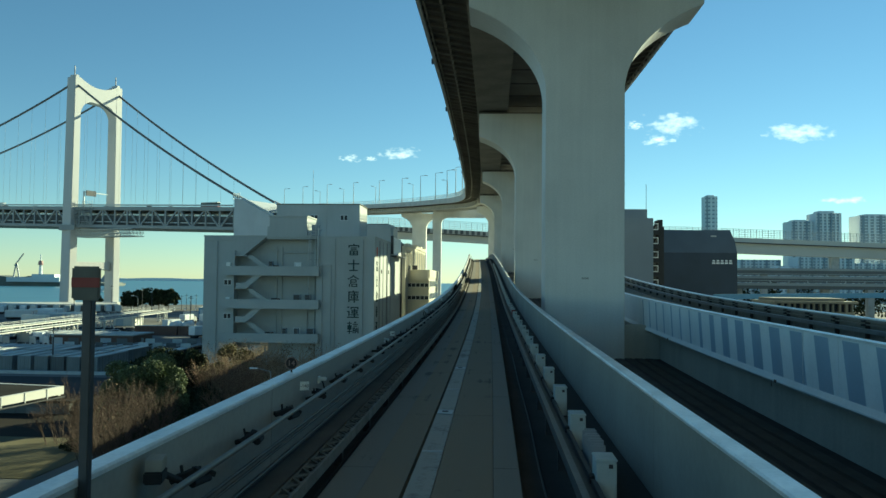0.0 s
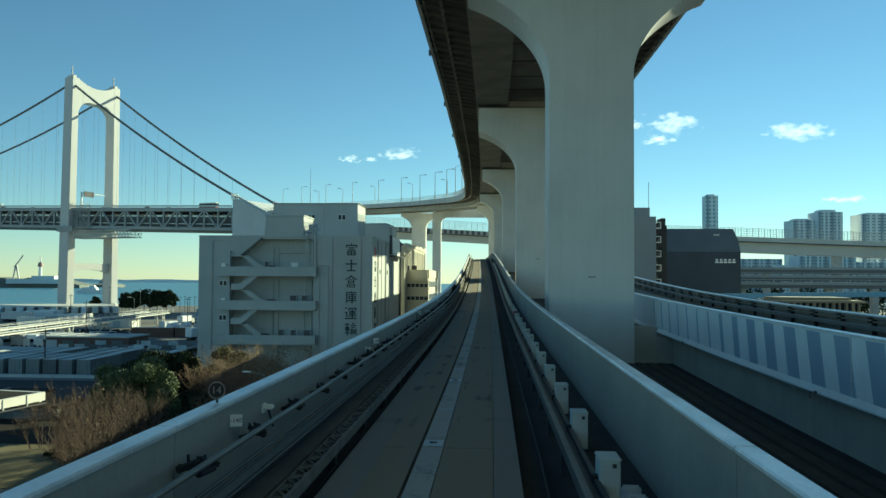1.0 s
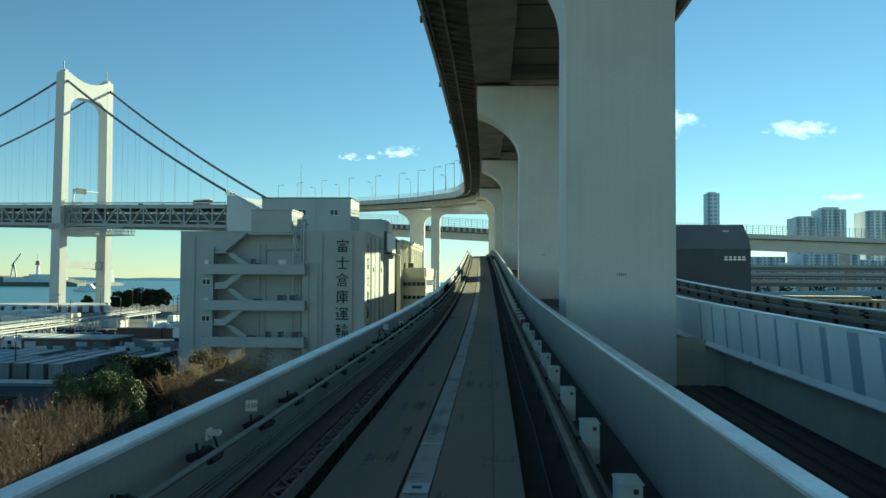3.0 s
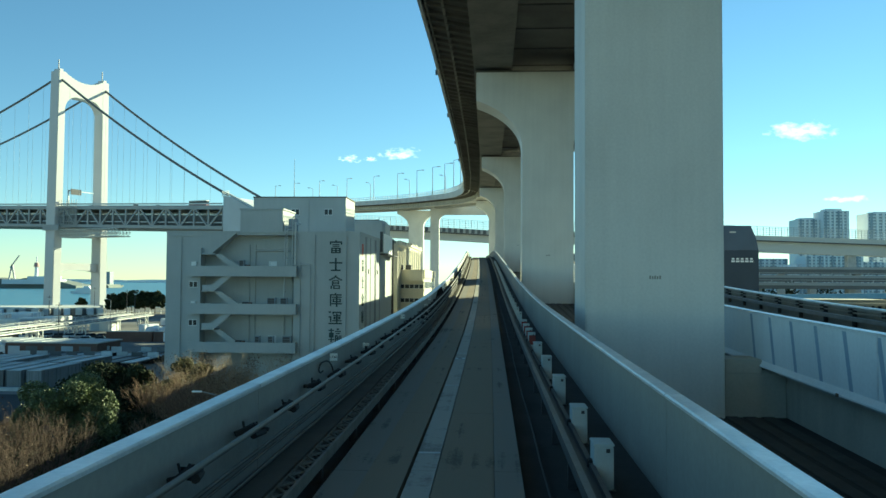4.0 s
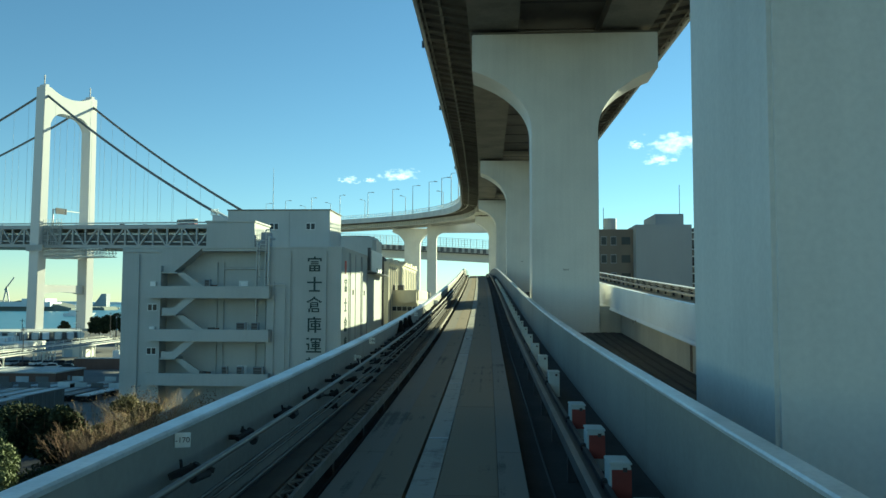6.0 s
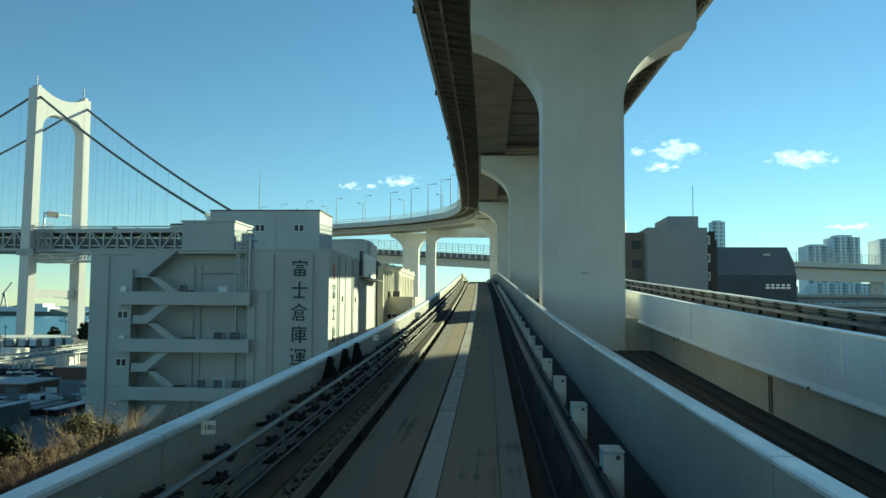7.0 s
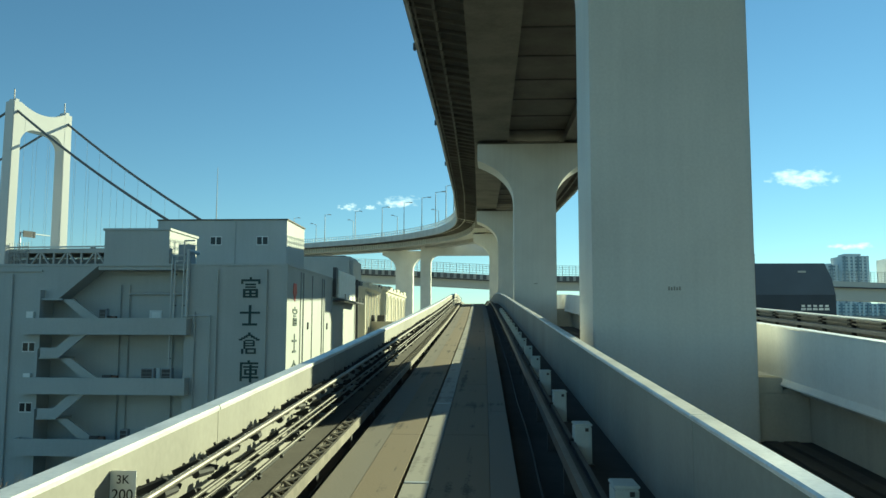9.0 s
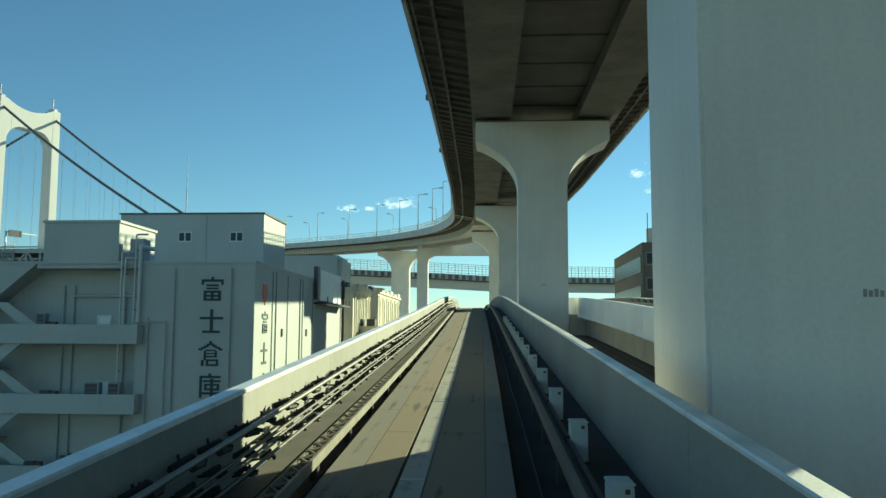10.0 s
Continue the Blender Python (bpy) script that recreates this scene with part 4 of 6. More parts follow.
part("duct", rod((-40.6, RB - 0.3, 22.0), (-34.6, RB - 0.3, 22.0), 0.12, n=8), PALESTEEL, wh)
part("roof_duct", rod((-33.1, FY - 0.35, 19.5), (-33.1, FY - 0.35, 26.6), 0.16, n=8), PALESTEEL, wh)
part("roof_duct", rod((-33.1, FY - 0.35, 26.5), (-33.1, FY + 2.5, 26.5), 0.2, n=8), PALESTEEL, wh)


def ac_unit(x, z, w=1.3, tone=None):
    t = thing("air_conditioner", "grey outdoor air conditioner unit on the warehouse balcony", "air conditioner", (x, FY - 0.9, z), group="warehouse air conditioners")
    part("case", box(0, w, 0, 0.7, 0.0, 2.55, 0.04), tone or GREYWALL, t)
    part("grille", box(w * 0.06, w * 0.86, -0.02, -0.004, 0.2, 2.45), DARKSTEEL, t)
    for k in range(5):
        part("louvre", box(w * 0.06, w * 0.86, -0.05, -0.022, 0.5 + 0.38 * k, 0.6 + 0.38 * k), DARKBOX, t)


for x, z, w in ((-37.6, 11.5, 1.4), (-35.4, 11.5, 1.1), (-39.6, 5.15, 0.8), (-37.4, 5.15, 0.9), (-35.0, 5.15, 1.5), (-42.4, 17.75, 0.8)):
    ac_unit(x, z, w)
for x, z in ((-41.9, 11.5), (-43.0, 5.15), (-42.3, 17.75)):
    t = thing("stored_goods", "small brown and dark boxes stored on the balcony", "box", (x, FY - 0.7, z))
    part("crate", box(0, 1.0, 0, 0.5, 0, 1.8, 0.03), DARKSTEEL, t)
    part("crate", box(1.05, 1.6, 0, 0.5, 0, 1.75, 0.03), RUSTBOX, t)
part("wall_box", box(-50.75, -49.95, FY - 0.35, FY - 0.004, 18.9, 20.0), WHITE, wh)
part("wall_box", box(-50.75, -49.95, FY - 0.35, FY - 0.004, 12.2, 13.4), WHITE, wh)


# pipe bundle that climbs from the balcony to the roof, with elbows
for k, (xx, z0, z1) in enumerate(((-34.9, 12.0, 26.0), (-34.55, 17.6, 25.4), (-33.6, 17.6, 27.6))):
    part("service_pipe", rod((xx, FY - 0.22, z0), (xx, FY - 0.22, z1), 0.09, n=8), PALESTEEL, wh)
    part("service_pipe", rod((xx, FY - 0.22, z1), (xx + 1.1, FY - 0.22, z1 + 0.02), 0.09, n=8), PALESTEEL, wh)
    part("pipe_clip", box(xx - 0.16, xx + 0.16, FY - 0.12, FY - 0.01, z0 + 3, z0 + 3.12), DARKSTEEL, wh)
    part("pipe_clip", box(xx - 0.16, xx + 0.16, FY - 0.12, FY - 0.01, z1 - 1.5, z1 - 1.38), DARKSTEEL, wh)
part("service_pipe", rod((-33.6, FY - 0.22, 19.6), (-30.6, FY - 0.22, 19.6), 0.08, n=8), PALESTEEL, wh)
part("service_pipe", rod((-30.6, FY - 0.22, 19.6), (-30.6, FY - 0.22, 2.0), 0.08, n=8), WAREHOUSE, wh)
part("roof_unit", box(-34.6, -33.2, FY + 0.6, FY + 1.9, 25.16, 27.3, 0.05), GREYWALL, wh)
part("notice_board", box(-38.0, -37.0, RB - 0.12, RB - 0.084, 17.8, 20.0), WHITE, wh, "white board by the top landing")
part("gutter", box(FX0 + 0.2, RX0, FY - 0.2, FY - 0.084, 24.3, 24.5), WAREHOUSE, wh)

mast = thing("roof_mast", "tall slim lightning mast on the warehouse roof", "mast", (-41.4, 182.2, 34.0))
part("pole", rod((0, 0, 0), (0, 0, 8), 0.07, n=6, r2=0.03), LAMPPOST, mast)
part("base", box(-0.2, 0.2, -0.2, 0.2, 0, 0.2), DARKSTEEL, mast)

# big dark facade marks: six upright signs built of bars
def bar_glyph(parent, cx, cz, size, rows, y, mat, face="front"):
    for k, (u0, v0, u1, v1) in enumerate(rows):
        d = 0.06 + 0.003 * k
        if face == "front":
            b = box(cx + (u0 - 0.5) * size, cx + (u1 - 0.5) * size, y - d, y - 0.004, cz + (v0 - 0.5) * size, cz + (v1 - 0.5) * size)
        else:
            b = box(y + 0.004, y + d, cx + (u0 - 0.5) * size, cx + (u1 - 0.5) * size, cz + (v0 - 0.5) * size, cz + (v1 - 0.5) * size)
        part("mark_bar", b, mat, parent, "dark blue-green raised bar")


# bars of each mark in its unit square: left, bottom, right, top
ROOFED_MARK = [(0.05, 0.8, 0.95, 0.9), (0.45, 0.9, 0.55, 1.0), (0.05, 0.68, 0.15, 0.8), (0.85, 0.68, 0.95, 0.8), (0.25, 0.62, 0.75, 0.7), (0.25, 0.5, 0.75, 0.57), (0.15, 0.05, 0.26, 0.45), (0.74, 0.05, 0.85, 0.45), (0.26, 0.36, 0.74, 0.45), (0.26, 0.2, 0.74, 0.28), (0.26, 0.05, 0.74, 0.13), (0.45, 0.13, 0.55, 0.36)]
CROSS_MARK = [(0.03, 0.58, 0.97, 0.68), (0.44, 0.1, 0.56, 0.98), (0.15, 0.04, 0.85, 0.14)]
GABLE_MARK = [(0.44, 0.9, 0.56, 1.0), (0.35, 0.83, 0.65, 0.9), (0.25, 0.76, 0.42, 0.84), (0.58, 0.76, 0.75, 0.84), (0.13, 0.7, 0.3, 0.77), (0.7, 0.7, 0.87, 0.77), (0.02, 0.63, 0.18, 0.71), (0.82, 0.63, 0.98, 0.71), (0.32, 0.6, 0.7, 0.66), (0.32, 0.48, 0.68, 0.53), (0.24, 0.25, 0.32, 0.62), (0.68, 0.36, 0.76, 0.62), (0.32, 0.36, 0.68, 0.42), (0.14, 0.02, 0.23, 0.25), (0.34, 0.02, 0.42, 0.28), (0.74, 0.02, 0.82, 0.28), (0.42, 0.21, 0.74, 0.28), (0.42, 0.02, 0.74, 0.09)]
SHELTER_MARK = [(0.1, 0.82, 0.95, 0.91), (0.45, 0.91, 0.56, 1.0), (0.1, 0.05, 0.2, 0.82), (0.25, 0.66, 0.95, 0.74), (0.3, 0.34, 0.4, 0.6), (0.8, 0.34, 0.9, 0.6), (0.4, 0.53, 0.8, 0.6), (0.4, 0.34, 0.8, 0.42), (0.22, 0.18, 0.97, 0.27), (0.54, 0.0, 0.65, 0.8)]
PATH_MARK = [(0.02, 0.85, 0.2, 0.95), (0.02, 0.5, 0.22, 0.6), (0.12, 0.2, 0.22, 0.5), (0.02, 0.03, 0.98, 0.13), (0.3, 0.84, 0.95, 0.93), (0.3, 0.74, 0.4, 0.84), (0.85, 0.74, 0.95, 0.84), (0.35, 0.62, 0.9, 0.7), (0.38, 0.38, 0.48, 0.58), (0.78, 0.38, 0.88, 0.58), (0.48, 0.5, 0.78, 0.58), (0.48, 0.38, 0.78, 0.45), (0.3, 0.24, 0.96, 0.32), (0.57, 0.13, 0.67, 0.8)]
CART_MARK = [(0.02, 0.82, 0.42, 0.9), (0.18, 0.0, 0.27, 1.0), (0.06, 0.35, 0.4, 0.7), (0.02, 0.16, 0.44, 0.24), (0.62, 0.88, 0.78, 1.0), (0.5, 0.74, 0.92, 0.82), (0.56, 0.6, 0.86, 0.67), (0.5, 0.04, 0.58, 0.52), (0.58, 0.42, 0.7, 0.52), (0.58, 0.24, 0.7, 0.32), (0.66, 0.04, 0.74, 0.42), (0.78, 0.15, 0.85, 0.5), (0.9, 0.04, 0.97, 0.52)]
for i, g in enumerate((ROOFED_MARK, CROSS_MARK, GABLE_MARK, SHELTER_MARK, PATH_MARK, CART_MARK)):
    bar_glyph(wh, -26.35, 22.55 - 2.93 * i, 2.3, g, FY, LETTER)
    bar_glyph(wh, 154.4, 19.55 - 2.9 * i, 2.15, g, FX1, LETTER, "side")
part("emblem", prism([(153.4, 22.2), (154.2, 21.2), (155.0, 22.2), (154.8, 23.2), (153.6, 23.2)], 0, 0.06, None, Matrix.Translation((FX1 + 0.07, 0, 0)) @ pose(0, 0, 0, 0, 0, 90) @ Matrix.Diagonal((1, 1, 1, 1))), RED, wh, "red emblem")
for yy, rr in ((156.8, 0.05), (158.1, 0.06), (162.6, 0.05), (168.1, 0.06), (169.3, 0.05), (174.3, 0.05)):
    part("downpipe", rod((FX1 + 0.07, yy, 0), (FX1 + 0.07, yy, 24.6), rr, n=8), LAMPPOST, wh)
for yy in (160.4, 171.2):
    part("wall_vent", box(FX1 + 0.004, FX1 + 0.12, yy, yy + 0.45, 18.2, 19.0), DARKSTEEL, wh)
part("sign_panel", box(FX1 + 0.06, FX1 + 0.6, 176.2, 189.2, 22.5, 26.3), WHITE, wh, "white boxed panel on the side wall")
# solid dark block added in place of the gap beside the panel
part("dark_gap_block", box(FX1 + 0.004, FX1 + 0.5, 174.9, 176.0, 22.6, 26.6), DARKSTEEL, wh)
part("hoist_shelf", box(FX1 + 0.004, FX1 + 1.6, 175.2, 191.3, 22.05, 22.25), DARKSTEEL, wh)
for k in range(6):
    part("shelf_rail_post", box(FX1 + 1.5, FX1 + 1.58, 176 + 3 * k, 176.1 + 3 * k, 22.254, 23.0), DARKSTEEL, wh)
part("vent_pipe", rod((FX1 + 0.3, 192.6, 8), (FX1 + 0.3, 192.6, 26), 0.22, n=10), DARKSTEEL, wh)

# lower ribbed sheds beyond the warehouse
def ribbed_shed(y0, y1, x1, z, ribs):
    ns = thing("ribbed_shed", "sunlit cream shed with upright ribs", "industrial building", group="ribbed sheds")
    part("wall", box(-52, x1, y0, y1, 0, z), CREAMWALL, ns)
    part("roof", box(-52.3, x1 + 0.3, y0 - 0.2, y1 + 0.2, z + 0.004, z + 0.4), CREAMWALL, ns)
    st_ = (y1 - y0) / ribs
    for i in range(ribs):
        part("rib", box(x1 + 0.004, x1 + 0.14, y0 + st_ * (i + 0.3), y0 + st_ * (i + 0.3) + 0.3, 0, z - 0.6), CREAMWALL, ns)
        part("downpipe", rod((x1 + 0.08, y0 + st_ * (i + 0.85), 0), (x1 + 0.08, y0 + st_ * (i + 0.85), z - 1), 0.06, n=6), LAMPPOST, ns)
        part("downpipe", rod((x1 + 0.08, y0 + st_ * (i + 0.62), 0), (x1 + 0.08, y0 + st_ * (i + 0.62), z - 0.4), 0.05, n=6), LAMPPOST, ns)
        part("parapet_tooth", box(x1 - 0.5, x1 + 0.3, y0 + st_ * i, y0 + st_ * (i + 0.7), z + 0.404, z + 0.9 + 0.3 * (i % 2)), CREAMWALL, ns)
    for i in range(3):
        part("roof_vent", box(x1 - 3, x1 - 1.2, y0 + 2 + 4.5 * i, y0 + 4.4 + 4.5 * i, z + 0.404, z + 1.3), DARKSTEEL, ns)


ribbed_shed(199, 216, -21.8, 25.0, 5)
ribbed_shed(228, 265.5, -22.6, 26.0, 6)
ub_ = thing("grey_block", "plain grey rounded block rising behind the sheds", "industrial building")
part("wall", box(-62, -27.2, 217, 227.4, 0, 32.0, 0.7), WAREHOUSE, ub_)
part("roof_curb", box(-60, -29, 219, 226, 32.004, 32.3), STAIN, ub_)
lo = thing("low_annexe", "low cream office block with window bands", "industrial building", (0, 0, 0))
part("wall", box(-25.4, -16.4, 205, 238, 0, 17.6), CREAMWALL, lo)
part("roof_band", box(-25.5, -16.2, 204.8, 238.2, 17.604, 19.6), CREAMWALL, lo)
part("stair_house", box(-20.2, -16.5, 203.4, 204.79, 16.9, 19.3, 0.06), CREAMWALL, lo)
for k in range(3):
    part("roof_unit", box(-24.6 + 1.9 * k, -23.3 + 1.9 * k, 206, 208, 19.604, 20.7, 0.05), DARKSTEEL, lo)
for zz in (15.2, 12.0):
    part("string_course", box(-25.5, -16.2, 204.8, 204.996, zz - 0.5, zz - 0.2), CREAMWALL, lo)
    for i in range(8):
        wd = part("window", box(-25.2 + 1.1 * i, -24.15 + 1.1 * i, 204.93, 204.996, zz, zz + 1.0), FRAME, lo)
        part("pane", box(-25.15 + 1.1 * i, -24.2 + 1.1 * i, 204.9, 204.926, zz + 0.06, zz + 0.94), GLASS, wd)
    for i in range(9):
        wd = part("window", box(-16.396, -16.33, 206.5 + 3.4 * i, 209 + 3.4 * i, zz, zz + 1.6), FRAME, lo)
        part("pane", box(-16.326, -16.3, 206.7 + 3.4 * i, 208.8 + 3.4 * i, zz + 0.1, zz + 1.5), GLASS, wd)

# ------------------------------------------------------------ suspension bridge
AX = Vector((-0.93, 0.37, 0)).normalized(); SD = Vector((0.37, 0.93, 0)).normalized()
UP = Vector((0, 0, 1))
TB = Vector((-243.0, 474.1, 0))
sb = thing("suspension_bridge", "white suspension bridge tower with dark cables and grey truss deck", "suspension bridge", tuple(TB))
DZ0, DZ1, HALF = 47.0, 58.5, 15.0


def tower_leg(lo, hi):
    """slightly leaning box leg, long side along the bridge, with rounded edges"""
    b = bmesh.new()
    rings = []
    for p, k in ((lo, 1.06), (hi, 0.94)):
        rings.append([b.verts.new(p + AX * u * 3.6 * k + SD * v * 2.5 * k) for u, v in ((-1, -1), (1, -1), (1, 1), (-1, 1))])
    b.faces.new(rings[0][::-1])
    b.faces.new(rings[1])
    for i in range(4):
        b.faces.new((rings[0][i], rings[0][(i + 1) % 4], rings[1][(i + 1) % 4], rings[1][i]))
    bmesh.ops.recalc_face_normals(b, faces=b.faces[:])
    bmesh.ops.bevel(b, geom=b.edges[:], offset=0.25, segments=2, affect="EDGES")
    return b


def leg_half(z):
    return 16.2 - 0.9 * z / 131


for s in (-1, 1):
    part("tower_leg", tower_leg(SD * leg_half(-3) * s - UP * 3, SD * leg_half(131) * s + UP * 135), TOWERW, sb)
    part("saddle", beam(SD * 15.3 * s + UP * 135.6 - AX * 2.5, SD * 15.3 * s + UP * 135.6 + AX * 2.5, 2.0, 1.6), TOWERW, sb)
    part("leg_base", beam(SD * leg_half(0) * s - UP * 4, SD * leg_half(0) * s + UP * 1.5, 13, 13), CONCRETE, sb)
    part("aerial", beam(SD * 15.3 * s + UP * 136, SD * 15.3 * s + UP * 142, 0.4, 0.5), DARKSTEEL, sb)
turn = Matrix(((SD.x, AX.x, 0, 0), (SD.y, AX.y, 0, 0), (0, 0, 1, 0), (0, 0, 0, 1)))
w = 13.4
pts = [(-w, 112.5)]
for i in range(13):
    a = math.pi / 2 * i / 12
    pts.append((-w + 8.4 * (1 - math.cos(a)), 112.5 + 9.3 * math.sin(a)))
for i in range(12, -1, -1):
    a = math.pi / 2 * i / 12
    pts.append((w - 8.4 * (1 - math.cos(a)), 112.5 + 9.3 * math.sin(a)))
pts += [(w, 134.8)] + [(w - 2 * w * i / 12, 131 + 3.8 * (abs(1 - i / 6) ** 2)) for i in range(1, 12)] + [(-w, 134.8)]
part("crossbeam", prism(pts, -3.36, 3.36, None, turn), TOWERW, sb)
part("crossbeam", prism([(-13, 20.6), (-8, 21.6), (0, 22.0), (8, 21.6), (13, 20.6), (13, 25.8), (-13, 25.8)], -1.8, 1.8, None, turn), TOWERW, sb)
part("crossbeam", beam(SD * -15 + UP * 43.5, SD * 15 + UP * 43.5, 5, 5), TOWERW, sb)


def tube(pts, r, n=8):
    """one continuous round tube through the points, all in one upright plane"""
    b = bmesh.new()
    rings = []
    for i, p in enumerate(pts):
        d = (pts[min(i + 1, len(pts) - 1)] - pts[max(i - 1, 0)]).normalized()
        s1 = d.cross(Vector((0, 0, 1))).normalized()
        s2 = s1.cross(d)
        rings.append([b.verts.new(p + (s1 * math.cos(2 * math.pi * k / n) + s2 * math.sin(2 * math.pi * k / n)) * r) for k in range(n)])
    for ra, rb in zip(rings, rings[1:]):
        for k in range(n):
            b.faces.new((ra[k], ra[(k + 1) % n], rb[(k + 1) % n], rb[k]))
    b.faces.new(rings[0])
    b.faces.new(rings[-1][::-1])
    return b


def DK(u):
    """rise of the bridge deck at u metres along the axis: it falls towards the anchorage"""
    return -1.0 + 0.033 * u


def hang(s, u):
    """cable height at u metres along the axis from the tower"""
    if u >= 0:
        k = (u - 285) / 285
        return 80 + (132 - 80) * k * k
    k = -u / 124
    return 132 + (59.3 - 132) * k - 12 * k * (1 - k)


for s in (-1, 1):
    side = SD * 15.3 * s
    us = [i * 12.0 for i in range(0, 25)]
    part("main_cable", tube([side + AX * u + UP * hang(s, u) for u in us], 0.62), CABLE, sb, smooth=True)
    us2 = [-i * 124 / 12 for i in range(13)]
    part("back_cable", tube([side + AX * u + UP * hang(s, u) for u in us2], 0.68), CABLE, sb, smooth=True)
    for u in [i * 12.0 for i in range(1, 24)] + [-i * 9.5 for i in range(1, 11)]:
        if hang(s, u) > DZ1 + DK(u) + 2:
            part("hanger", rod(side + AX * u + UP * (DZ1 + DK(u)), side + AX * u + UP * hang(s, u), 0.06, n=5), TRUSS, sb)
U0, U1, PAN = -121, 300, 9.5
part("upper_deck", beam(AX * U0 + UP * (DK(U0) + DZ1 - 0.6), AX * U1 + UP * (DK(U1) + DZ1 - 0.6), 32, 1.4), TRUSS, sb)
part("lower_deck", beam(AX * U0 + UP * (DK(U0) + DZ0 + 0.8), AX * U1 + UP * (DK(U1) + DZ0 + 0.8), 31, 1.6), TRUSS_SHADED, sb)
for s in (-1, 1):
    side = SD * 15.2 * s
    part("chord", beam(side + AX * U0 + UP * (DK(U0) + DZ1), side + AX * U1 + UP * (DK(U1) + DZ1), 1.1, 1.6), TRUSS, sb)
    part("chord", beam(side + AX * U0 + UP * (DK(U0) + DZ0 + 1), side + AX * U1 + UP * (DK(U1) + DZ0 + 1), 1.1, 1.6), TRUSS, sb)
    part("railing", beam(side * 1.05 + AX * U0 + UP * (DK(U0) + DZ1 + 1.6), side * 1.05 + AX * U1 + UP * (DK(U1) + DZ1 + 1.6), 0.25, 0.8), PALESTEEL, sb)
    part("walkway_rail", beam(side * 0.96 + AX * U0 + UP * (DK(U0) + DZ0 + 3.6), side * 0.96 + AX * U1 + UP * (DK(U1) + DZ0 + 3.6), 0.3, 0.5), PALESTEEL, sb)
    part("pipe_rack", beam(side * 0.9 + AX * U0 + UP * (DK(U0) + DZ0 + 5.4), side * 0.9 + AX * U1 + UP * (DK(U1) + DZ0 + 5.4), 0.5, 0.7), TRUSS_SHADED, sb)
    part("lower_fence", beam(side * 0.72 + AX * U0 + UP * (DK(U0) + DZ0 + 4.6), side * 0.72 + AX * U1 + UP * (DK(U1) + DZ0 + 4.6), 0.3, 6.0), TRUSS_SHADED, sb, "fence wall of the lower carriageway, truss shade in its dark colour")
    part("inner_pipe", beam(side * 0.76 + AX * U0 + UP * (DK(U0) + DZ0 + 7.9), side * 0.76 + AX * U1 + UP * (DK(U1) + DZ0 + 7.9), 0.5, 0.4), PALESTEEL, sb)
    k, u = 0, U0
    while u < U1 - 1:
        part("web_post", beam(side + AX * u + UP * (DK(u) + DZ0 + 1), side + AX * u + UP * (DK(u) + DZ1), 0.9, 0.9), TRUSS, sb)
        a, c = (DZ0 + 1, DZ1) if k % 2 else (DZ1, DZ0 + 1)
        part("diagonal", beam(side + AX * u + UP * (DK(u) + a), side + AX * (u + PAN) + UP * (DK(u + PAN) + c), 0.8, 0.8), TRUSS, sb)
        u += PAN
        k += 1
# hanging lattice platform below the deck and a scaffold beside the near leg
gan = bmesh.new()
for v in (-16.6, -8.5):
    for zz in (40.2, 42.2, 44.4):
        beam(SD * v + AX * -6 + UP * zz, SD * v + AX * -51 + UP * zz, 0.3, 0.3, gan)
    for i in range(18):
        u = -6 - 2.5 * i
        beam(SD * v + AX * u + UP * 40.2, SD * v + AX * u + UP * 44.4, 0.22, 0.22, gan)
        beam(SD * v + AX * u + UP * 40.2, SD * v + AX * (u - 2.5) + UP * 42.2, 0.2, 0.2, gan)
        beam(SD * v + AX * (u - 2.5) + UP * 42.2, SD * v + AX * u + UP * 44.4, 0.2, 0.2, gan)
tagged(part("platform_lattice", gan, PALESTEEL, sb, "pale steel lattice of the hanging work platform"), kind="stuff")
part("platform_floor", beam(SD * -12.5 + AX * -6 + UP * 40.0, SD * -12.5 + AX * -51 + UP * 40.0, 8, 0.2), TRUSS, sb)
scf = bmesh.new()
for i in range(8):
    u = -4.6 - 2.0 * i
    beam(SD * -16.6 + AX * u + UP * (DZ0 - 1.5), SD * -16.6 + AX * u + UP * (DZ1 + 2.6), 0.22, 0.22, scf)
for i in range(7):
    zz = DZ0 - 1.2 + 2.2 * i
    beam(SD * -16.6 + AX * -4.4 + UP * zz, SD * -16.6 + AX * -18.8 + UP * zz, 0.22, 0.22, scf)
    beam(SD * -16.6 + AX * (-4.6 - 2 * i) + UP * (DZ0 - 1), SD * -16.6 + AX * (-6.6 - 2 * i) + UP * (DZ1 + 1), 0.16, 0.16, scf)
tagged(part("scaffold", scf, TRUSS, sb, "grey tube scaffold on the truss beside the leg"), kind="stuff")
part("leg_collar", beam(SD * leg_half(45) * -1 + UP * 44.0, SD * leg_half(45) * -1 + UP * 47.2, 9.2, 7.4), TRUSS, sb)
part("sign_gantry", beam(SD * -15 + AX * -10 + UP * 58, SD * -15 + AX * -10 + UP * 67, 0.6, 0.6), PALESTEEL, sb)
part("sign_gantry", beam(SD * -15 + AX * -10 + UP * 66.5, SD * 2 + AX * -10 + UP * 66.5, 0.5, 0.5), PALESTEEL, sb)
part("sign_board", beam(SD * -14 + AX * -10.6 + UP * 66, SD * -7 + AX * -10.6 + UP * 66, 0.4, 3.2), DARKSTEEL, sb)
anc = thing("cable_anchorage", "pale blue-grey concrete anchorage block with sloping top", "bridge anchorage", tuple(TB))
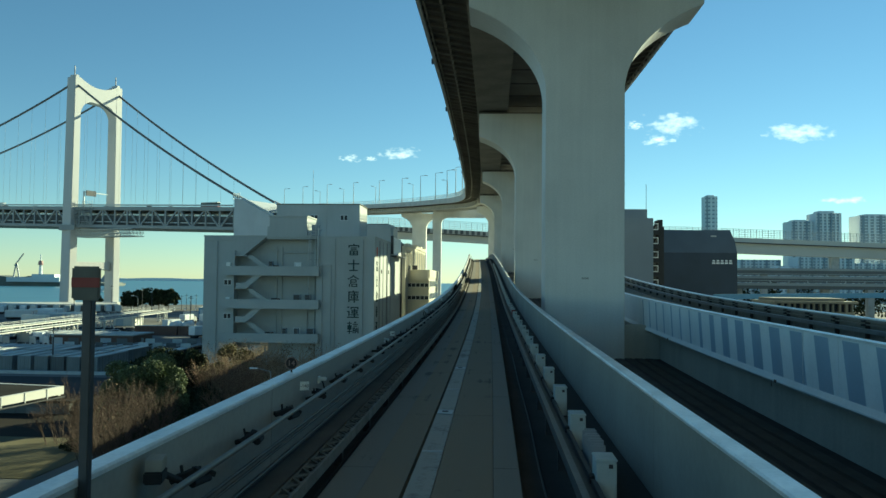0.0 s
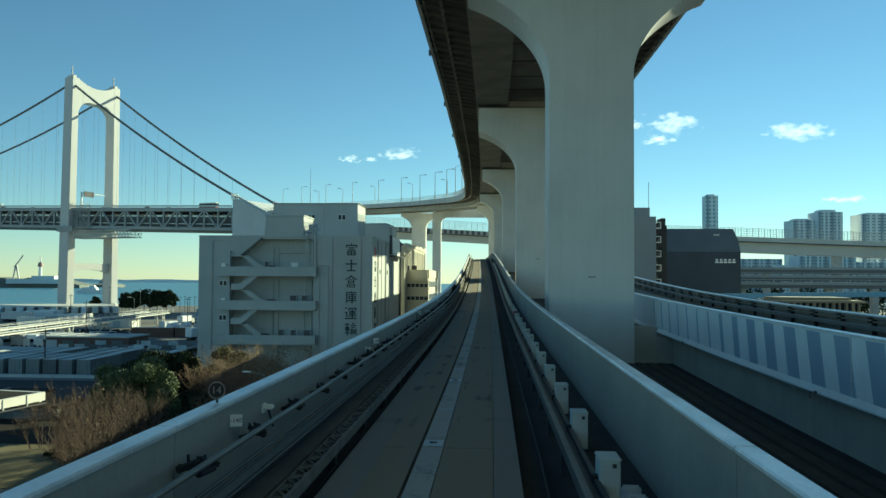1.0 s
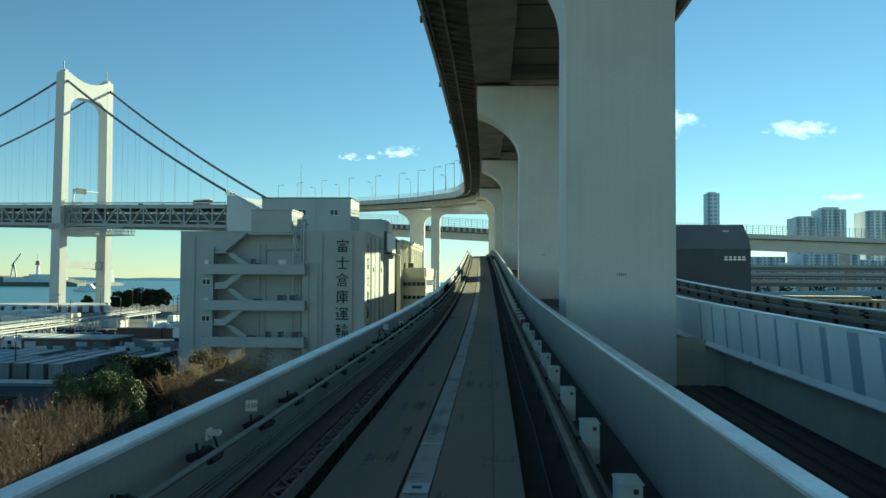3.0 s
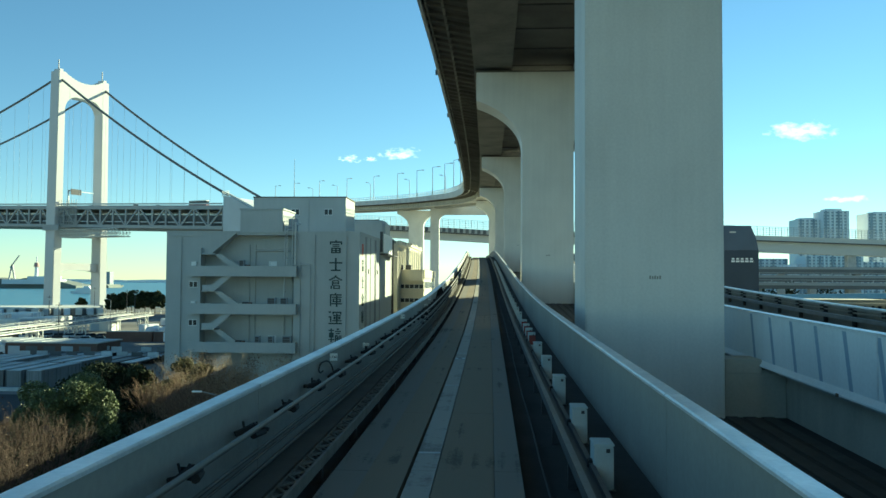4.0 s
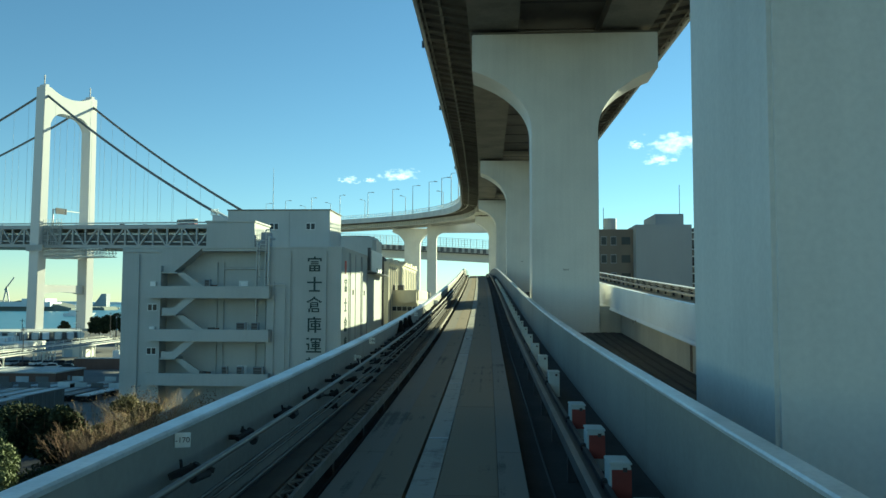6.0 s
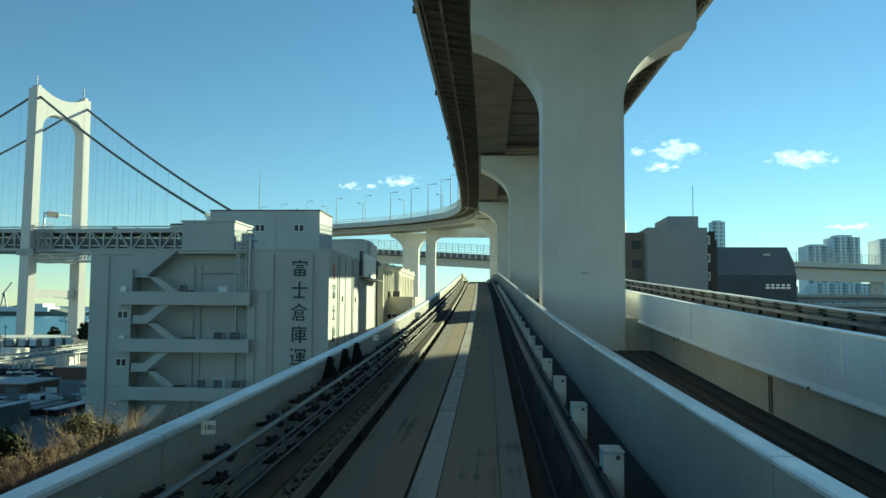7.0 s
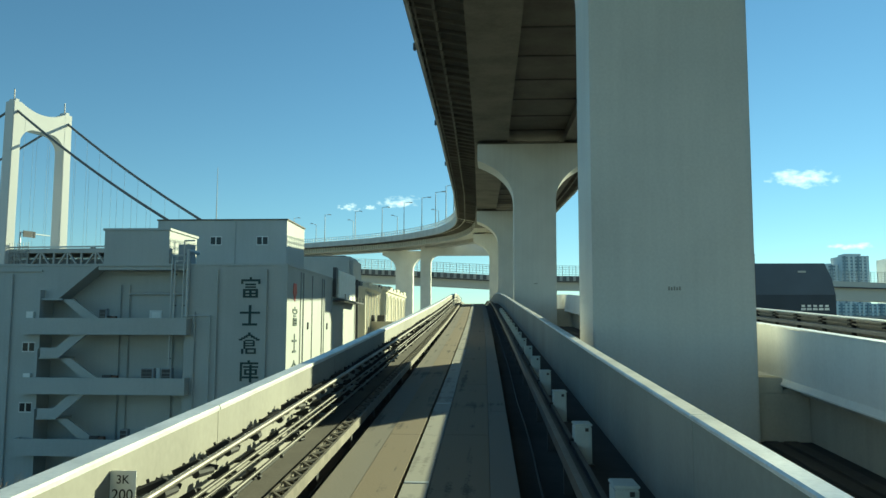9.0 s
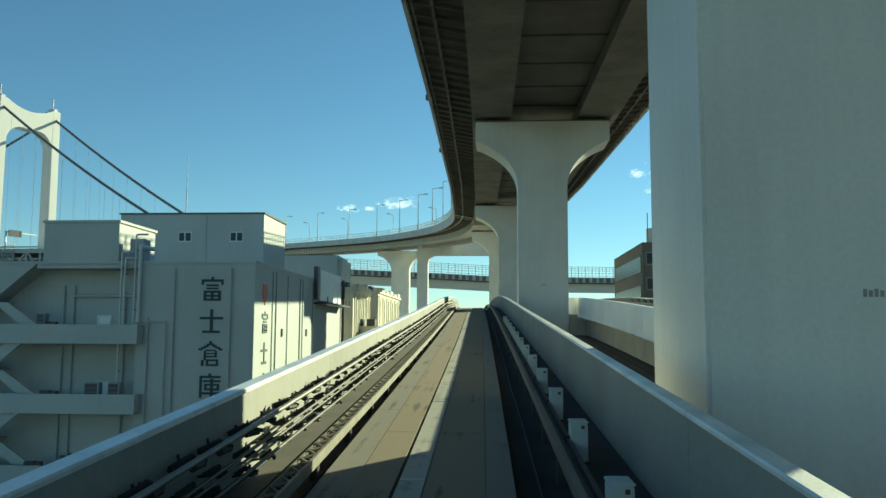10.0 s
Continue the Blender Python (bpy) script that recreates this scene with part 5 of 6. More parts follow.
part("block", prism([(122.5, 0), (172, 0), (172, 40), (147, 48.6), (127, 58.2), (122.5, 58.6)], -17, 17, None, Matrix(((-AX.x, SD.x, 0, 0), (-AX.y, SD.y, 0, 0), (0, 0, 1, 0), (0, 0, 0, 1)))), ANCHOR, anc)
for i in range(6):
    part("rail_post", beam(AX * -(121.6 + i * 0.8) - SD * 16.8 + UP * 58.3, AX * -(121.6 + i * 0.8) - SD * 16.8 + UP * 61.4, 0.3, 0.3), PALESTEEL, anc)
for s_ in (-1, 1):
    part("cable_cover", beam(AX * -124 + SD * 15.3 * s_ + UP * 60.0, AX * -147 + SD * 15.3 * s_ + UP * 49.2, 1.2, 1.0), PALESTEEL, anc)
bus = thing("bus", "maroon and white coach with dark windows on the suspension bridge", "bus", tuple(TB + AX * -102 - SD * 12 + UP * (DZ1 + DK(-102) + 0.15)), rz=math.degrees(math.atan2(AX.y, AX.x)))
part("lower_body", box(-6, 5.6, -1.25, 1.25, 0.45, 1.7, 0.1), MAROON, bus)
part("window_band", box(-5.9, 5.5, -1.22, 1.22, 1.704, 2.9, 0.05), GLASS, bus)
part("roof", box(-6, 5.5, -1.25, 1.25, 2.904, 3.4, 0.12), FASCIA, bus)
for x in (-4, 3.6):
    part("wheel", rod((x, -1.3, 0.5), (x, 1.3, 0.5), 0.5, n=12), RUBBER, bus)

# ------------------------------------------------------------ buildings to the right
def grid_windows(parent, x0, x1, z0, z1, nx, nz, y, wfrac=0.6, hfrac=0.5, frame=FRAME):
    dx, dz = (x1 - x0) / nx, (z1 - z0) / nz
    for i in range(nx):
        for j in range(nz):
            cx, cz = x0 + dx * (i + 0.5), z0 + dz * (j + 0.5)
            w = part("window", box(cx - dx * wfrac / 2, cx + dx * wfrac / 2, y - 0.08, y - 0.004, cz - dz * hfrac / 2, cz + dz * hfrac / 2), frame, parent)
            part("pane", box(cx - dx * wfrac * 0.42, cx + dx * wfrac * 0.42, y - 0.1, y - 0.084, cz - dz * hfrac * 0.42, cz + dz * hfrac * 0.42), GLASS, w)


gb = thing("grey_building", "plain grey clad building with a stepped roof", "office building")
part("wall", box(26, 36.2, 186, 215, 0, 31.6), GREYWALL, gb)
part("wall", box(19.5, 25.996, 189, 215, 0, 31.0), BROWNWALL, gb)
part("roof_block", box(30, 35.2, 188, 200, 31.604, 33.8), GREYWALL, gb)
part("water_tank", rod((22.5, 195, 31.004), (22.5, 195, 33.6), 1.3, n=14), PALESTEEL, gb)
part("aerial", rod((21, 193, 31.004), (21, 193, 35.6), 0.06, n=5), DARKSTEEL, gb)
part("aerial", rod((37.2, 200, 0), (37.2, 200, 41), 0.06, n=5), DARKSTEEL, gb)
grid_windows(gb, 23.2, 26.0, 10, 30.5, 1, 6, 189, 0.7, 0.5, BROWNWALL)
grid_windows(gb, 19.6, 23.2, 10, 30.5, 2, 6, 189, 0.6, 0.5, GREYWALL)
for j in range(5):
    part("side_window", box(19.4, 19.496, 190, 213, 11 + 4 * j, 13.2 + 4 * j), GLASS, gb)

st = thing("stair_tower", "dark steel fire escape with white framed landings", "stair tower")
part("core", box(40.0, 41.3, 199, 206, 0, 30.5), DARKTOWER, st)
part("roof_block", box(40.1, 41.2, 200, 205, 30.504, 32.3), DARKTOWER, st)
for j in range(7):
    z = 8.2 + 3.4 * j
    part("landing", box(38.2, 39.996, 198.5, 204, z, z + 0.25), DARKTOWER, st)
    part("rail_panel", box(38.2, 39.9, 198.4, 198.48, z + 0.254, z + 1.0), DARKTOWER, st)
    part("opening_frame", box(38.4, 38.55, 198.2, 198.396, z + 1.1, z + 2.7), FRAME, st)
    part("opening_frame", box(39.65, 39.8, 198.2, 198.396, z + 1.1, z + 2.7), FRAME, st)
    part("opening_frame", box(38.554, 39.646, 198.2, 198.396, z + 2.5, z + 2.7), FRAME, st)
    part("opening_frame", box(38.554, 39.646, 198.2, 198.396, z + 1.1, z + 1.3), FRAME, st)
    part("flight", beam((38.4, 203, z + 0.2), (39.8, 199.5, z + 3.2), 0.5, 0.2), DARKTOWER, st)
for k in range(4):
    part("post", box(38.2 + 0.55 * k, 38.3 + 0.55 * k, 204.1, 204.2, 0, 30), DARKTOWER, st)

nb = thing("navy_building", "dark navy clad building with a chamfered upper storey", "office building")
part("wall", box(46, 71.7, 243, 290, 0, 25.9), BLUEWALL, nb)
part("upper_storey", prism([(46, 25.904), (71.7, 25.904), (71.0, 29.4), (69.6, 32.6), (46, 32.6)], 243.0, 289), NAVY_SKYLIT, nb, "upper cladding with sky reflection in its lighter blue")
for i in range(5):
    x0 = 64.4 + 1.22 * i
    part("mark_bar", box(x0, x0 + 0.95, 242.9, 242.996, 22.6, 23.08), WHITE, nb)
    part("mark_bar", box(x0 + 0.12, x0 + 0.83, 242.9, 242.996, 23.3, 23.75), WHITE, nb)
part("vent_hood", box(64.0, 65.6, 242.7, 242.996, 30.6, 31.0), PALESTEEL, nb)

# unseen tall block on the sunward side, added to shade the first stretch
tb = thing("tall_block", "tall grey block out of view, added to shade the line", "office building")
part("wall", box(82, 116, 40, 163.8, 0, 63.5), GREYWALL, tb)
part("roof_block", box(90, 108, 80, 120, 63.504, 67), GREYWALL, tb)


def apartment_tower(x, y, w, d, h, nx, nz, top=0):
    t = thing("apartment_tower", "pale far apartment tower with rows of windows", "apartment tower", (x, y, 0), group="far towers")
    part("wall", box(0, w, 0, d, 0, h), FARGREY_HAZED, t)
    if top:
        part("roof_block", box(w * 0.2, w * 0.8, d * 0.2, d * 0.8, h + 0.004, h + top), FARGREY_HAZED, t)
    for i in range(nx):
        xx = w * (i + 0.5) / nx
        part("pier_strip", box(xx - w / nx * 0.2, xx + w / nx * 0.2, -1.6, -0.51, 0, h), FARLIGHT if i % 3 else FARGLASS_HAZED, t)
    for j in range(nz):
        part("window_band", box(w * 0.02, w * 0.98, -0.5, -0.008, h * (j + 0.25) / nz, h * (j + 0.62) / nz), FARGLASS_HAZED, t)
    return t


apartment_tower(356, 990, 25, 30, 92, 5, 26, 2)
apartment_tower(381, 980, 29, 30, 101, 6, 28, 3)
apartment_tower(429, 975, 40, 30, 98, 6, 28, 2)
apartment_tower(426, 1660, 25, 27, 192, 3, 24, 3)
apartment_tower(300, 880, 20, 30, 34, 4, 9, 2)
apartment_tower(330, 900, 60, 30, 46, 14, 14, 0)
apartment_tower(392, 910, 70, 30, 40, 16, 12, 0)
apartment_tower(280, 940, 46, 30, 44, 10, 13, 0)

# low roads and the beige building on the right
for zz, yy, hh in ((22.3, 330, 1.9), (18.9, 300, 1.5), (16.4, 270, 1.2)):
    rd = thing("elevated_road", "concrete elevated road seen side on, with shade in its greys", "elevated road", kind="structure")
    # shade on the road's side is put into these truss greys
    part("girder", box(75, 420, yy, yy + 9, zz - hh, zz), TRUSS_SHADED, rd)
    for x in range(78, 420, 6):
        part("rail_post", box(x, x + 0.2, yy - 0.2, yy - 0.05, zz + 0.804, zz + 1.5), PALESTEEL, rd)
    part("top_rail", box(75, 420, yy - 0.2, yy - 0.1, zz + 1.504, zz + 1.62), PALESTEEL, rd)
    part("barrier", box(75, 420, yy - 0.3, yy - 0.004, zz - 0.1, zz + 0.8), TRUSS, rd)
    for x in range(80, 420, 28):
        part("column", box(x, x + 2.2, yy + 3, yy + 5.5, 0, zz - hh - 0.004), CONCRETE, rd)
bl = thing("blue_girder", "curved blue steel road girder", "bridge girder", kind="structure")
part("girder", sweep(rect(-0.4, 0.4, -0.7, 0.7), [((60 + 5 * i, 232 - 0.012 * (i - 14) ** 2 * 3, 13.2 + 0.9 * math.sin(i / 28 * math.pi)), (0, -1, 0)) for i in range(29)]), BLUESTEEL, bl)
bb = thing("beige_building", "low beige building with a colonnade of dark openings", "low building")
part("wall", box(58, 74.5, 172, 184, 0, 11.2), BEIGE, bb)
part("roof", box(57.5, 75, 171.4, 184.5, 12.9, 13.4), BEIGE, bb)
part("roof_step", box(58.6, 73, 173.5, 183, 13.404, 14.0), BEIGE, bb)
part("clerestory", box(58.5, 74, 172.4, 184, 11.204, 12.896), GLASS, bb)
for i in range(13):
    part("pillar", box(58.4 + 1.28 * i, 58.75 + 1.28 * i + 0.12 * (i % 3), 171.8, 172.396, 11.204, 12.896), BEIGE, bb)

# ------------------------------------------------------------ yard on the left
tagged(part("lawn", box(-75, -38.5, 66, 83, 0.004, 0.05), DRYGRASS), "pale dry lawn below the guideway", "lawn", kind="structure")
tagged(part("road", box(-330, -45, 112, 133, 0.004, 0.04), ASPHALT), "dark asphalt yard road", "road", kind="structure")
tagged(part("kerb", box(-330, -58, 136.4, 137.4, 0.004, 0.5), PALESTEEL), "pale concrete kerb wall along the yard road", "kerb", kind="structure")
cn = thing("canopy_roof", "white steel canopy roof with panelled fascia", "canopy", (-35.0, 64.4, 0), rz=-10)
part("roof", box(-24, -0.3, -34.7, -0.3, 7.85, 8.02), DARKROOF, cn)
part("fascia", box(-0.296, 0, -35, 0, 7.4, 8.05), FASCIA, cn)
part("fascia", box(-24, -0.3, -0.296, 0, 7.25, 8.05), FASCIA, cn)
part("fascia", box(-24, -0.3, -35, -34.704, 7.25, 8.05), FASCIA, cn)
for i in range(14):
    part("fascia_rib", box(0.004, 0.05, -2.0 - 2.4 * i, -1.9 - 2.4 * i, 7.25, 8.05), PALESTEEL, cn)
part("gutter", box(0.004, 0.12, -35, 0, 7.15, 7.246), DARKSTEEL, cn)
for x in (-22, -12, -7):
    for yy in (-33, -17, -2):
        part("column", box(x, x + 0.3, yy, yy + 0.3, 0, 7.846), DARKSTEEL, cn)


def trailer(x, y, rz, ln=9.0, mat=None, h=3.6):
    t = thing("box_trailer", "pale box trailer parked in the yard", "trailer", (x, y, 0), group="parked trailers", rz=rz)
    part("body", box(0, ln, -1.25, 1.25, 1.05, h, 0.12), mat or TRAILER, t)
    part("chassis", box(0.3, ln - 0.3, -0.9, 0.9, 0.75, 1.046), DARKSTEEL, t)
    part("door_frame", box(ln + 0.004, ln + 0.05, -0.06, 0.06, 1.1, h - 0.1), DARKSTEEL, t)
    for u in (1.2, 2.4, ln - 1.2):
        part("wheel", rod((u, -1.2, 0.5), (u, 1.2, 0.5), 0.5, n=10), RUBBER, t)
    return t


def truck_cab(x, y, rz, ln=6.5):
    t = thing("delivery_truck", "white delivery truck parked in the yard", "truck", (x, y, 0), group="parked trucks", rz=rz)
    part("cargo_box", box(-ln, -0.1, -1.15, 1.15, 0.9, 3.3, 0.1), TRAILER, t)
    part("cab", prism([(0, 0.55), (1.9, 0.55), (1.9, 1.5), (1.6, 2.4), (0, 2.4)], -1.1, 1.1), TRAILER, t)
    part("windscreen", beam((1.92, -1.0, 1.95), (1.92, 1.0, 1.95), 0.1, 0.75), GLASS, t)
    part("chassis", box(-ln + 0.2, 1.6, -0.8, 0.8, 0.45, 0.896), DARKSTEEL, t)
    for u in (-ln + 1.2, 1.0):
        part("wheel", rod((u, -1.15, 0.45), (u, 1.15, 0.45), 0.45, n=10), RUBBER, t)
    return t


def tank_truck(x, y, rz):
    t = thing("tank_trailer", "white rounded tank trailer parked in the yard", "trailer", (x, y, 0), group="parked tankers", rz=rz)
    part("tank", rod((-4.5, 0, 2.1), (4.5, 0, 2.1), 1.15, n=16), TRAILER, t, smooth=True)
    part("chassis", box(-4.3, 4.3, -0.8, 0.8, 0.7, 1.0), DARKSTEEL, t)
    for u in (-3.2, -2.0, 3.0):
        part("wheel", rod((u, -1.15, 0.5), (u, 1.15, 0.5), 0.5, n=10), RUBBER, t)
    return t


random.seed(5)
tr_m = [trailer(-242, 333.5, 118, 9.0, FASCIA, 3.8), trailer(-246, 331.5, 118, 11.0, None, 3.7)]
for k in range(17):
    copy_thing(tr_m[k % 2], pose(-237 + 3.9 * k, 334 + 2.1 * k + random.uniform(-0.6, 0.6), 0, 0, 0, 118 + random.uniform(-3, 3)))
ts = thing("transit_shed", "long low transit shed with a wide white flat roof", "shed", (-251, 340.5, 0), rz=28.3)
part("wall", box(0, 80, 0, 34, 0, 3.7), CONCRETE, ts)
part("roof", box(-0.4, 80.4, -0.6, 34.4, 3.704, 4.0), FASCIA, ts)
for k in range(18):
    part("door", box(1.0 + 4.4 * k, 4.0 + 4.4 * k, -0.08, -0.004, 0, 3.2), DARKBOX, ts)
dt_m = truck_cab(-118, 320, 10)
tk_m = tank_truck(-100, 250, 100)
for x, y, r in ((-96.8, 252, 100), (-93.4, 255, 100)):
    copy_thing(tk_m, pose(x, y, 0, 0, 0, r))
for x0, y0, n, dx, dy, r in ((-152, 268, 7, 0.4, 4.6, 180), (-190, 300, 7, 0.3, 4.8, 0)):
    for k in range(n):
        if random.random() < 0.8:
            copy_thing(random.choice(tr_m), pose(x0 + dx * k, y0 + dy * k, 0, 0, 0, r + random.uniform(-2, 2)))
for x, y, r in ((-114, 300, 80), (-108, 304, 80), (-102, 306, 84), (-96, 300, 78), (-90, 296, 80), (-84, 305, 75), (-112, 191, -12), (-109, 191.5, -12), (-105.6, 192, -12), (-118, 190, -12), (-121.5, 189.4, -12), (-82, 228, 70), (-77, 231, 70), (-86, 262, 68), (-80, 270, 66), (-104, 262, 72)):
    copy_thing(dt_m, pose(x, y, 0, 0, 0, r))


# parked cars
def car(x, y, rz, mat):
    t = thing("parked_car", "small parked car in the yard", "car", (x, y, 0), group="parked cars", rz=rz)
    part("body", box(-2.1, 2.1, -0.85, 0.85, 0.35, 0.95, 0.12), mat, t)
    part("cabin", prism([(-1.5, 0.954), (1.1, 0.954), (0.6, 1.5), (-1.1, 1.5)], -0.75, 0.75), GLASS, t)
    part("roof", box(-1.0, 0.5, -0.7, 0.7, 1.504, 1.54, 0.01), mat, t)
    for u in (-1.3, 1.3):
        part("wheel", rod((u, -0.88, 0.33), (u, 0.88, 0.33), 0.33, n=12), RUBBER, t)
    return t


cm = [car(-110, 231, 20, TRAILER), car(-106, 231, 20, DARKSTEEL)]
for i in range(20):
    copy_thing(random.choice(cm), pose(-140 + 3.2 * (i % 10), 212 + 30 * (i // 10), 0, 0, 0, 80 + random.uniform(-8, 8)))


bz = math.degrees(math.atan2(AX.y, AX.x))
for k, u in enumerate((-70, -58, -20, 6, 40, 62, 75, 120, 150)):
    q = TB + AX * u - SD * (12 if k % 2 else 8) + UP * (DZ1 + DK(u) + 0.12)
    copy_thing(dt_m if k == 6 else cm[k % 2], Matrix.Translation(q) @ pose(0, 0, 0, 0, 0, bz))


# long containers parked side by side
def container(x, y, mat, label, ln=12.1):
    t = thing("shipping_container", label, "container", (x, y, 0), group="yard containers")
    part("body", box(0, 2.44, 0, ln, 0.0, 2.72, 0.02), mat, t)
    part("roof", box(0.08, 2.36, 0.06, ln - 0.06, 2.724, 2.76), ROOFPANEL, t)
    for u in (0.0, 2.34):
        part("roof_rail", box(u, u + 0.1, 0, ln, 2.762, 2.84), PALESTEEL, t)
    for u in (0.0, 1.16, 2.3):
        part("door_post", box(u, u + 0.12, -0.06, -0.004, 0.02, 2.7), mat, t)
    for u in (0.5, 0.85, 1.6, 1.95):
        part("lock_rod", box(u, u + 0.05, -0.05, -0.004, 0.1, 2.6), mat, t)
    for k in range(10):
        part("side_rib", box(2.444, 2.5, 0.5 + 1.2 * k, 0.7 + 1.2 * k, 0.1, 2.65), mat, t)
    return t


cont = [container(-72.4, 139.8, CONTAINER, "blue-grey steel shipping container in the yard"), container(-75.5, 139.5, CONTAINER, "blue-grey steel shipping container in the yard"), container(-78.6, 139.9, DARKBOX, "dark steel shipping container in the yard"), container(-105, 233.6, RUSTBOX, "dull red-brown shipping container in the yard")]
cont[3].matrix_basis = pose(-105, 233.6, 0, 0, 0, -84)
copy_thing(cont[3], pose(-92.5, 235.1, 0, 0, 0, -84))
for k in range(14):
    x = -81.7 - 3.1 * k + random.uniform(-0.15, 0.15)
    copy_thing(random.choice(cont[:3] if random.random() < 0.4 else cont[:2]), pose(x, 139.6 + random.uniform(-0.5, 0.5), 0))
for k in range(17):
    if random.random() < 0.93:
        copy_thing(random.choice(cont[:3] if random.random() < 0.4 else cont[:2]), pose(-73.2 - 3.1 * k, 152.6 + random.uniform(-0.5, 0.5), 0))


def flatbed(x, y, mat):
    t = thing("flatbed_trailer", "empty pale flatbed trailer parked in the yard", "trailer", (x, y, 0), group="parked flatbeds")
    part("deck", box(0, 2.4, 0, 12.0, 1.05, 1.22), mat, t)
    for u in (0.55, 1.7):
        part("beam", box(u, u + 0.15, 0.3, 11.7, 0.7, 1.046), DARKSTEEL, t)
    part("headboard", box(0.05, 2.35, 11.85, 11.95, 1.224, 2.1), mat, t)
    for v in (1.2, 2.5, 9.6):
        part("wheel", rod((0.05, v, 0.5), (2.35, v, 0.5), 0.5, n=10), RUBBER, t)
    return t


flat = [flatbed(-98, 168, PALESTEEL), flatbed(-94.6, 168.6, ROOFPANEL), flatbed(-91.2, 167.7, DARKBOX)]
for k in range(10):
    for j in range(2):
        if (k > 2 or j) and random.random() < 0.85:
            copy_thing(random.choice(flat), pose(-98 + 3.4 * k, 168 + 13.0 * j + random.uniform(-1, 1), 0))


def long_shed(x0, x1, y0, y1, z, wall, label, top=None):
    s_ = thing("long_shed", label, "shed", group="yard sheds")
    part("wall", box(x0, x1, y0, y1, 0, z - 0.3), wall, s_)
    part("roof", box(x0 - 0.3, x1 + 0.3, y0 - 0.3, y1 + 0.3, z - 0.296, z), top or ROOFPANEL, s_)
    n = int((x1 - x0) / 4)
    for k in range(n):
        part("roof_seam", box(x0 + 4 * k, x0 + 4 * k + 0.12, y0, y1, z + 0.004, z + 0.08), PALESTEEL, s_)
        part("door", box(x0 + 4 * k + 0.6, x0 + 4 * k + 3.2, y0 - 0.06, y0 - 0.004, 0, z - 0.9), DARKBOX if k % 3 or z < 2 else SHED, s_)


long_shed(-126, -107.2, 194, 203, 3.1, FASCIA, "long low white shed with grey doors and a flat roof")
# the shaded front of this row is put into a dark brown wall
long_shed(-106.6, -86, 189, 200, 3.2, RUSTBOX, "long low shed with shade in its brown wall and a pale flat roof")
long_shed(-132, -124.6, 275, 281, 3.2, FASCIA, "white windowless yard shed with a flat roof")
long_shed(-118, -84, 318, 326, 5.2, BLUESTEEL, "grey-blue long shed with a flat roof")
long_shed(-176, -130, 205, 213, 3.6, CONTAINER, "long low blue-grey shed with a pale flat roof")
long_shed(-78, -52, 97, 103, 1.7, DARKBOX, "long low dark shed with a tarred flat roof", DARKROOF)
long_shed(-86, -60, 106, 110, 1.9, RUSTBOX, "long low brownish shed with a tarred flat roof", DARKROOF)
# raised pipe walkways on white trestles
for x0, y0, ln, z, shift in ((-111.8, 160, 150, 4.5, 0.0), (-120.6, 162, 150, 4.6, 12.0)):
    pb = thing("raised_walkway", "long pale raised pipe walkway on white trestles", "walkway", (x0, y0, 0), group="raised walkways", rz=5.7)
    part("floor", box(-1.3, 1.3, 0, ln, z - 0.75, z - 0.6), DARKBOX, pb)
    for u in (-1.4, 1.25):
        part("edge_beam", box(u, u + 0.15, 0, ln, z - 0.9, z - 0.62), FASCIA, pb)
        part("handrail", rod((u + 0.07, 0, z + 0.35), (u + 0.07, ln, z + 0.35), 0.05, n=6), FASCIA, pb)
    part("pipe", rod((0.5, 0, z - 0.35), (0.5, ln, z - 0.35), 0.15, n=8), LAMPPOST, pb)
    part("pipe", rod((-0.5, 0, z - 0.4), (-0.5, ln, z - 0.4), 0.13, n=8), DARKSTEEL, pb)
    part("pipe", rod((-0.05, 0, z - 0.45), (-0.05, ln, z - 0.45), 0.1, n=8), RUST, pb)
    for k in range(int(ln / 6)):
        for u in (-1.33, 1.32):
            part("rail_post", box(u - 0.04, u + 0.04, 3 + 6 * k, 3.08 + 6 * k, z - 0.6, z + 0.34), FASCIA, pb)
    yy = 3.0 + shift
    while yy < ln:
        for u in (-1.5, 1.2):
            for v in (0.0, 2.6):
                part("trestle_leg", box(u, u + 0.3, yy + v, yy + v + 0.3, 0, z - 1.004), FASCIA, pb)
        part("cross_tie", box(-1.19, 1.19, yy + 0.05, yy + 0.25, z - 1.7, z - 1.45), FASCIA, pb)
        part("brace", beam((-1.2, yy + 0.15, 0.5), (1.2, yy + 0.15, z - 1.75), 0.16, 0.16), FASCIA, pb)
        part("brace", beam((1.35, yy + 0.3, z - 1.2), (1.35, yy + 2.6, 1.4), 0.16, 0.16), FASCIA, pb)
        yy += 27.5
# timber utility poles
for x, y, h in ((-80, 143, 7.8), (-118.6, 232, 10.5), (-160, 300, 11), (-152, 352, 12), (-100, 262, 11), (-190, 392, 13), (-176, 396, 12), (-162.8, 414, 8), (-160.2, 414, 8.4), (-157.6, 414, 8), (-155, 414, 8.3)):
    up = thing("utility_pole", "slim dark utility pole with a cross arm", "utility pole", (x, y, 0), group="yard poles")
    part("pole", rod((0, 0, 0), (0, 0, h), 0.16, n=8, r2=0.1), DARKSTEEL, up)
    part("cross_arm", box(-0.9, 0.9, -0.1, -0.02, h - 0.8, h - 0.65), DARKSTEEL, up)
    part("fitting", box(-0.2, 0.2, -0.35, -0.104, h - 1.8, h - 1.2, 0.03), PALESTEEL, up)
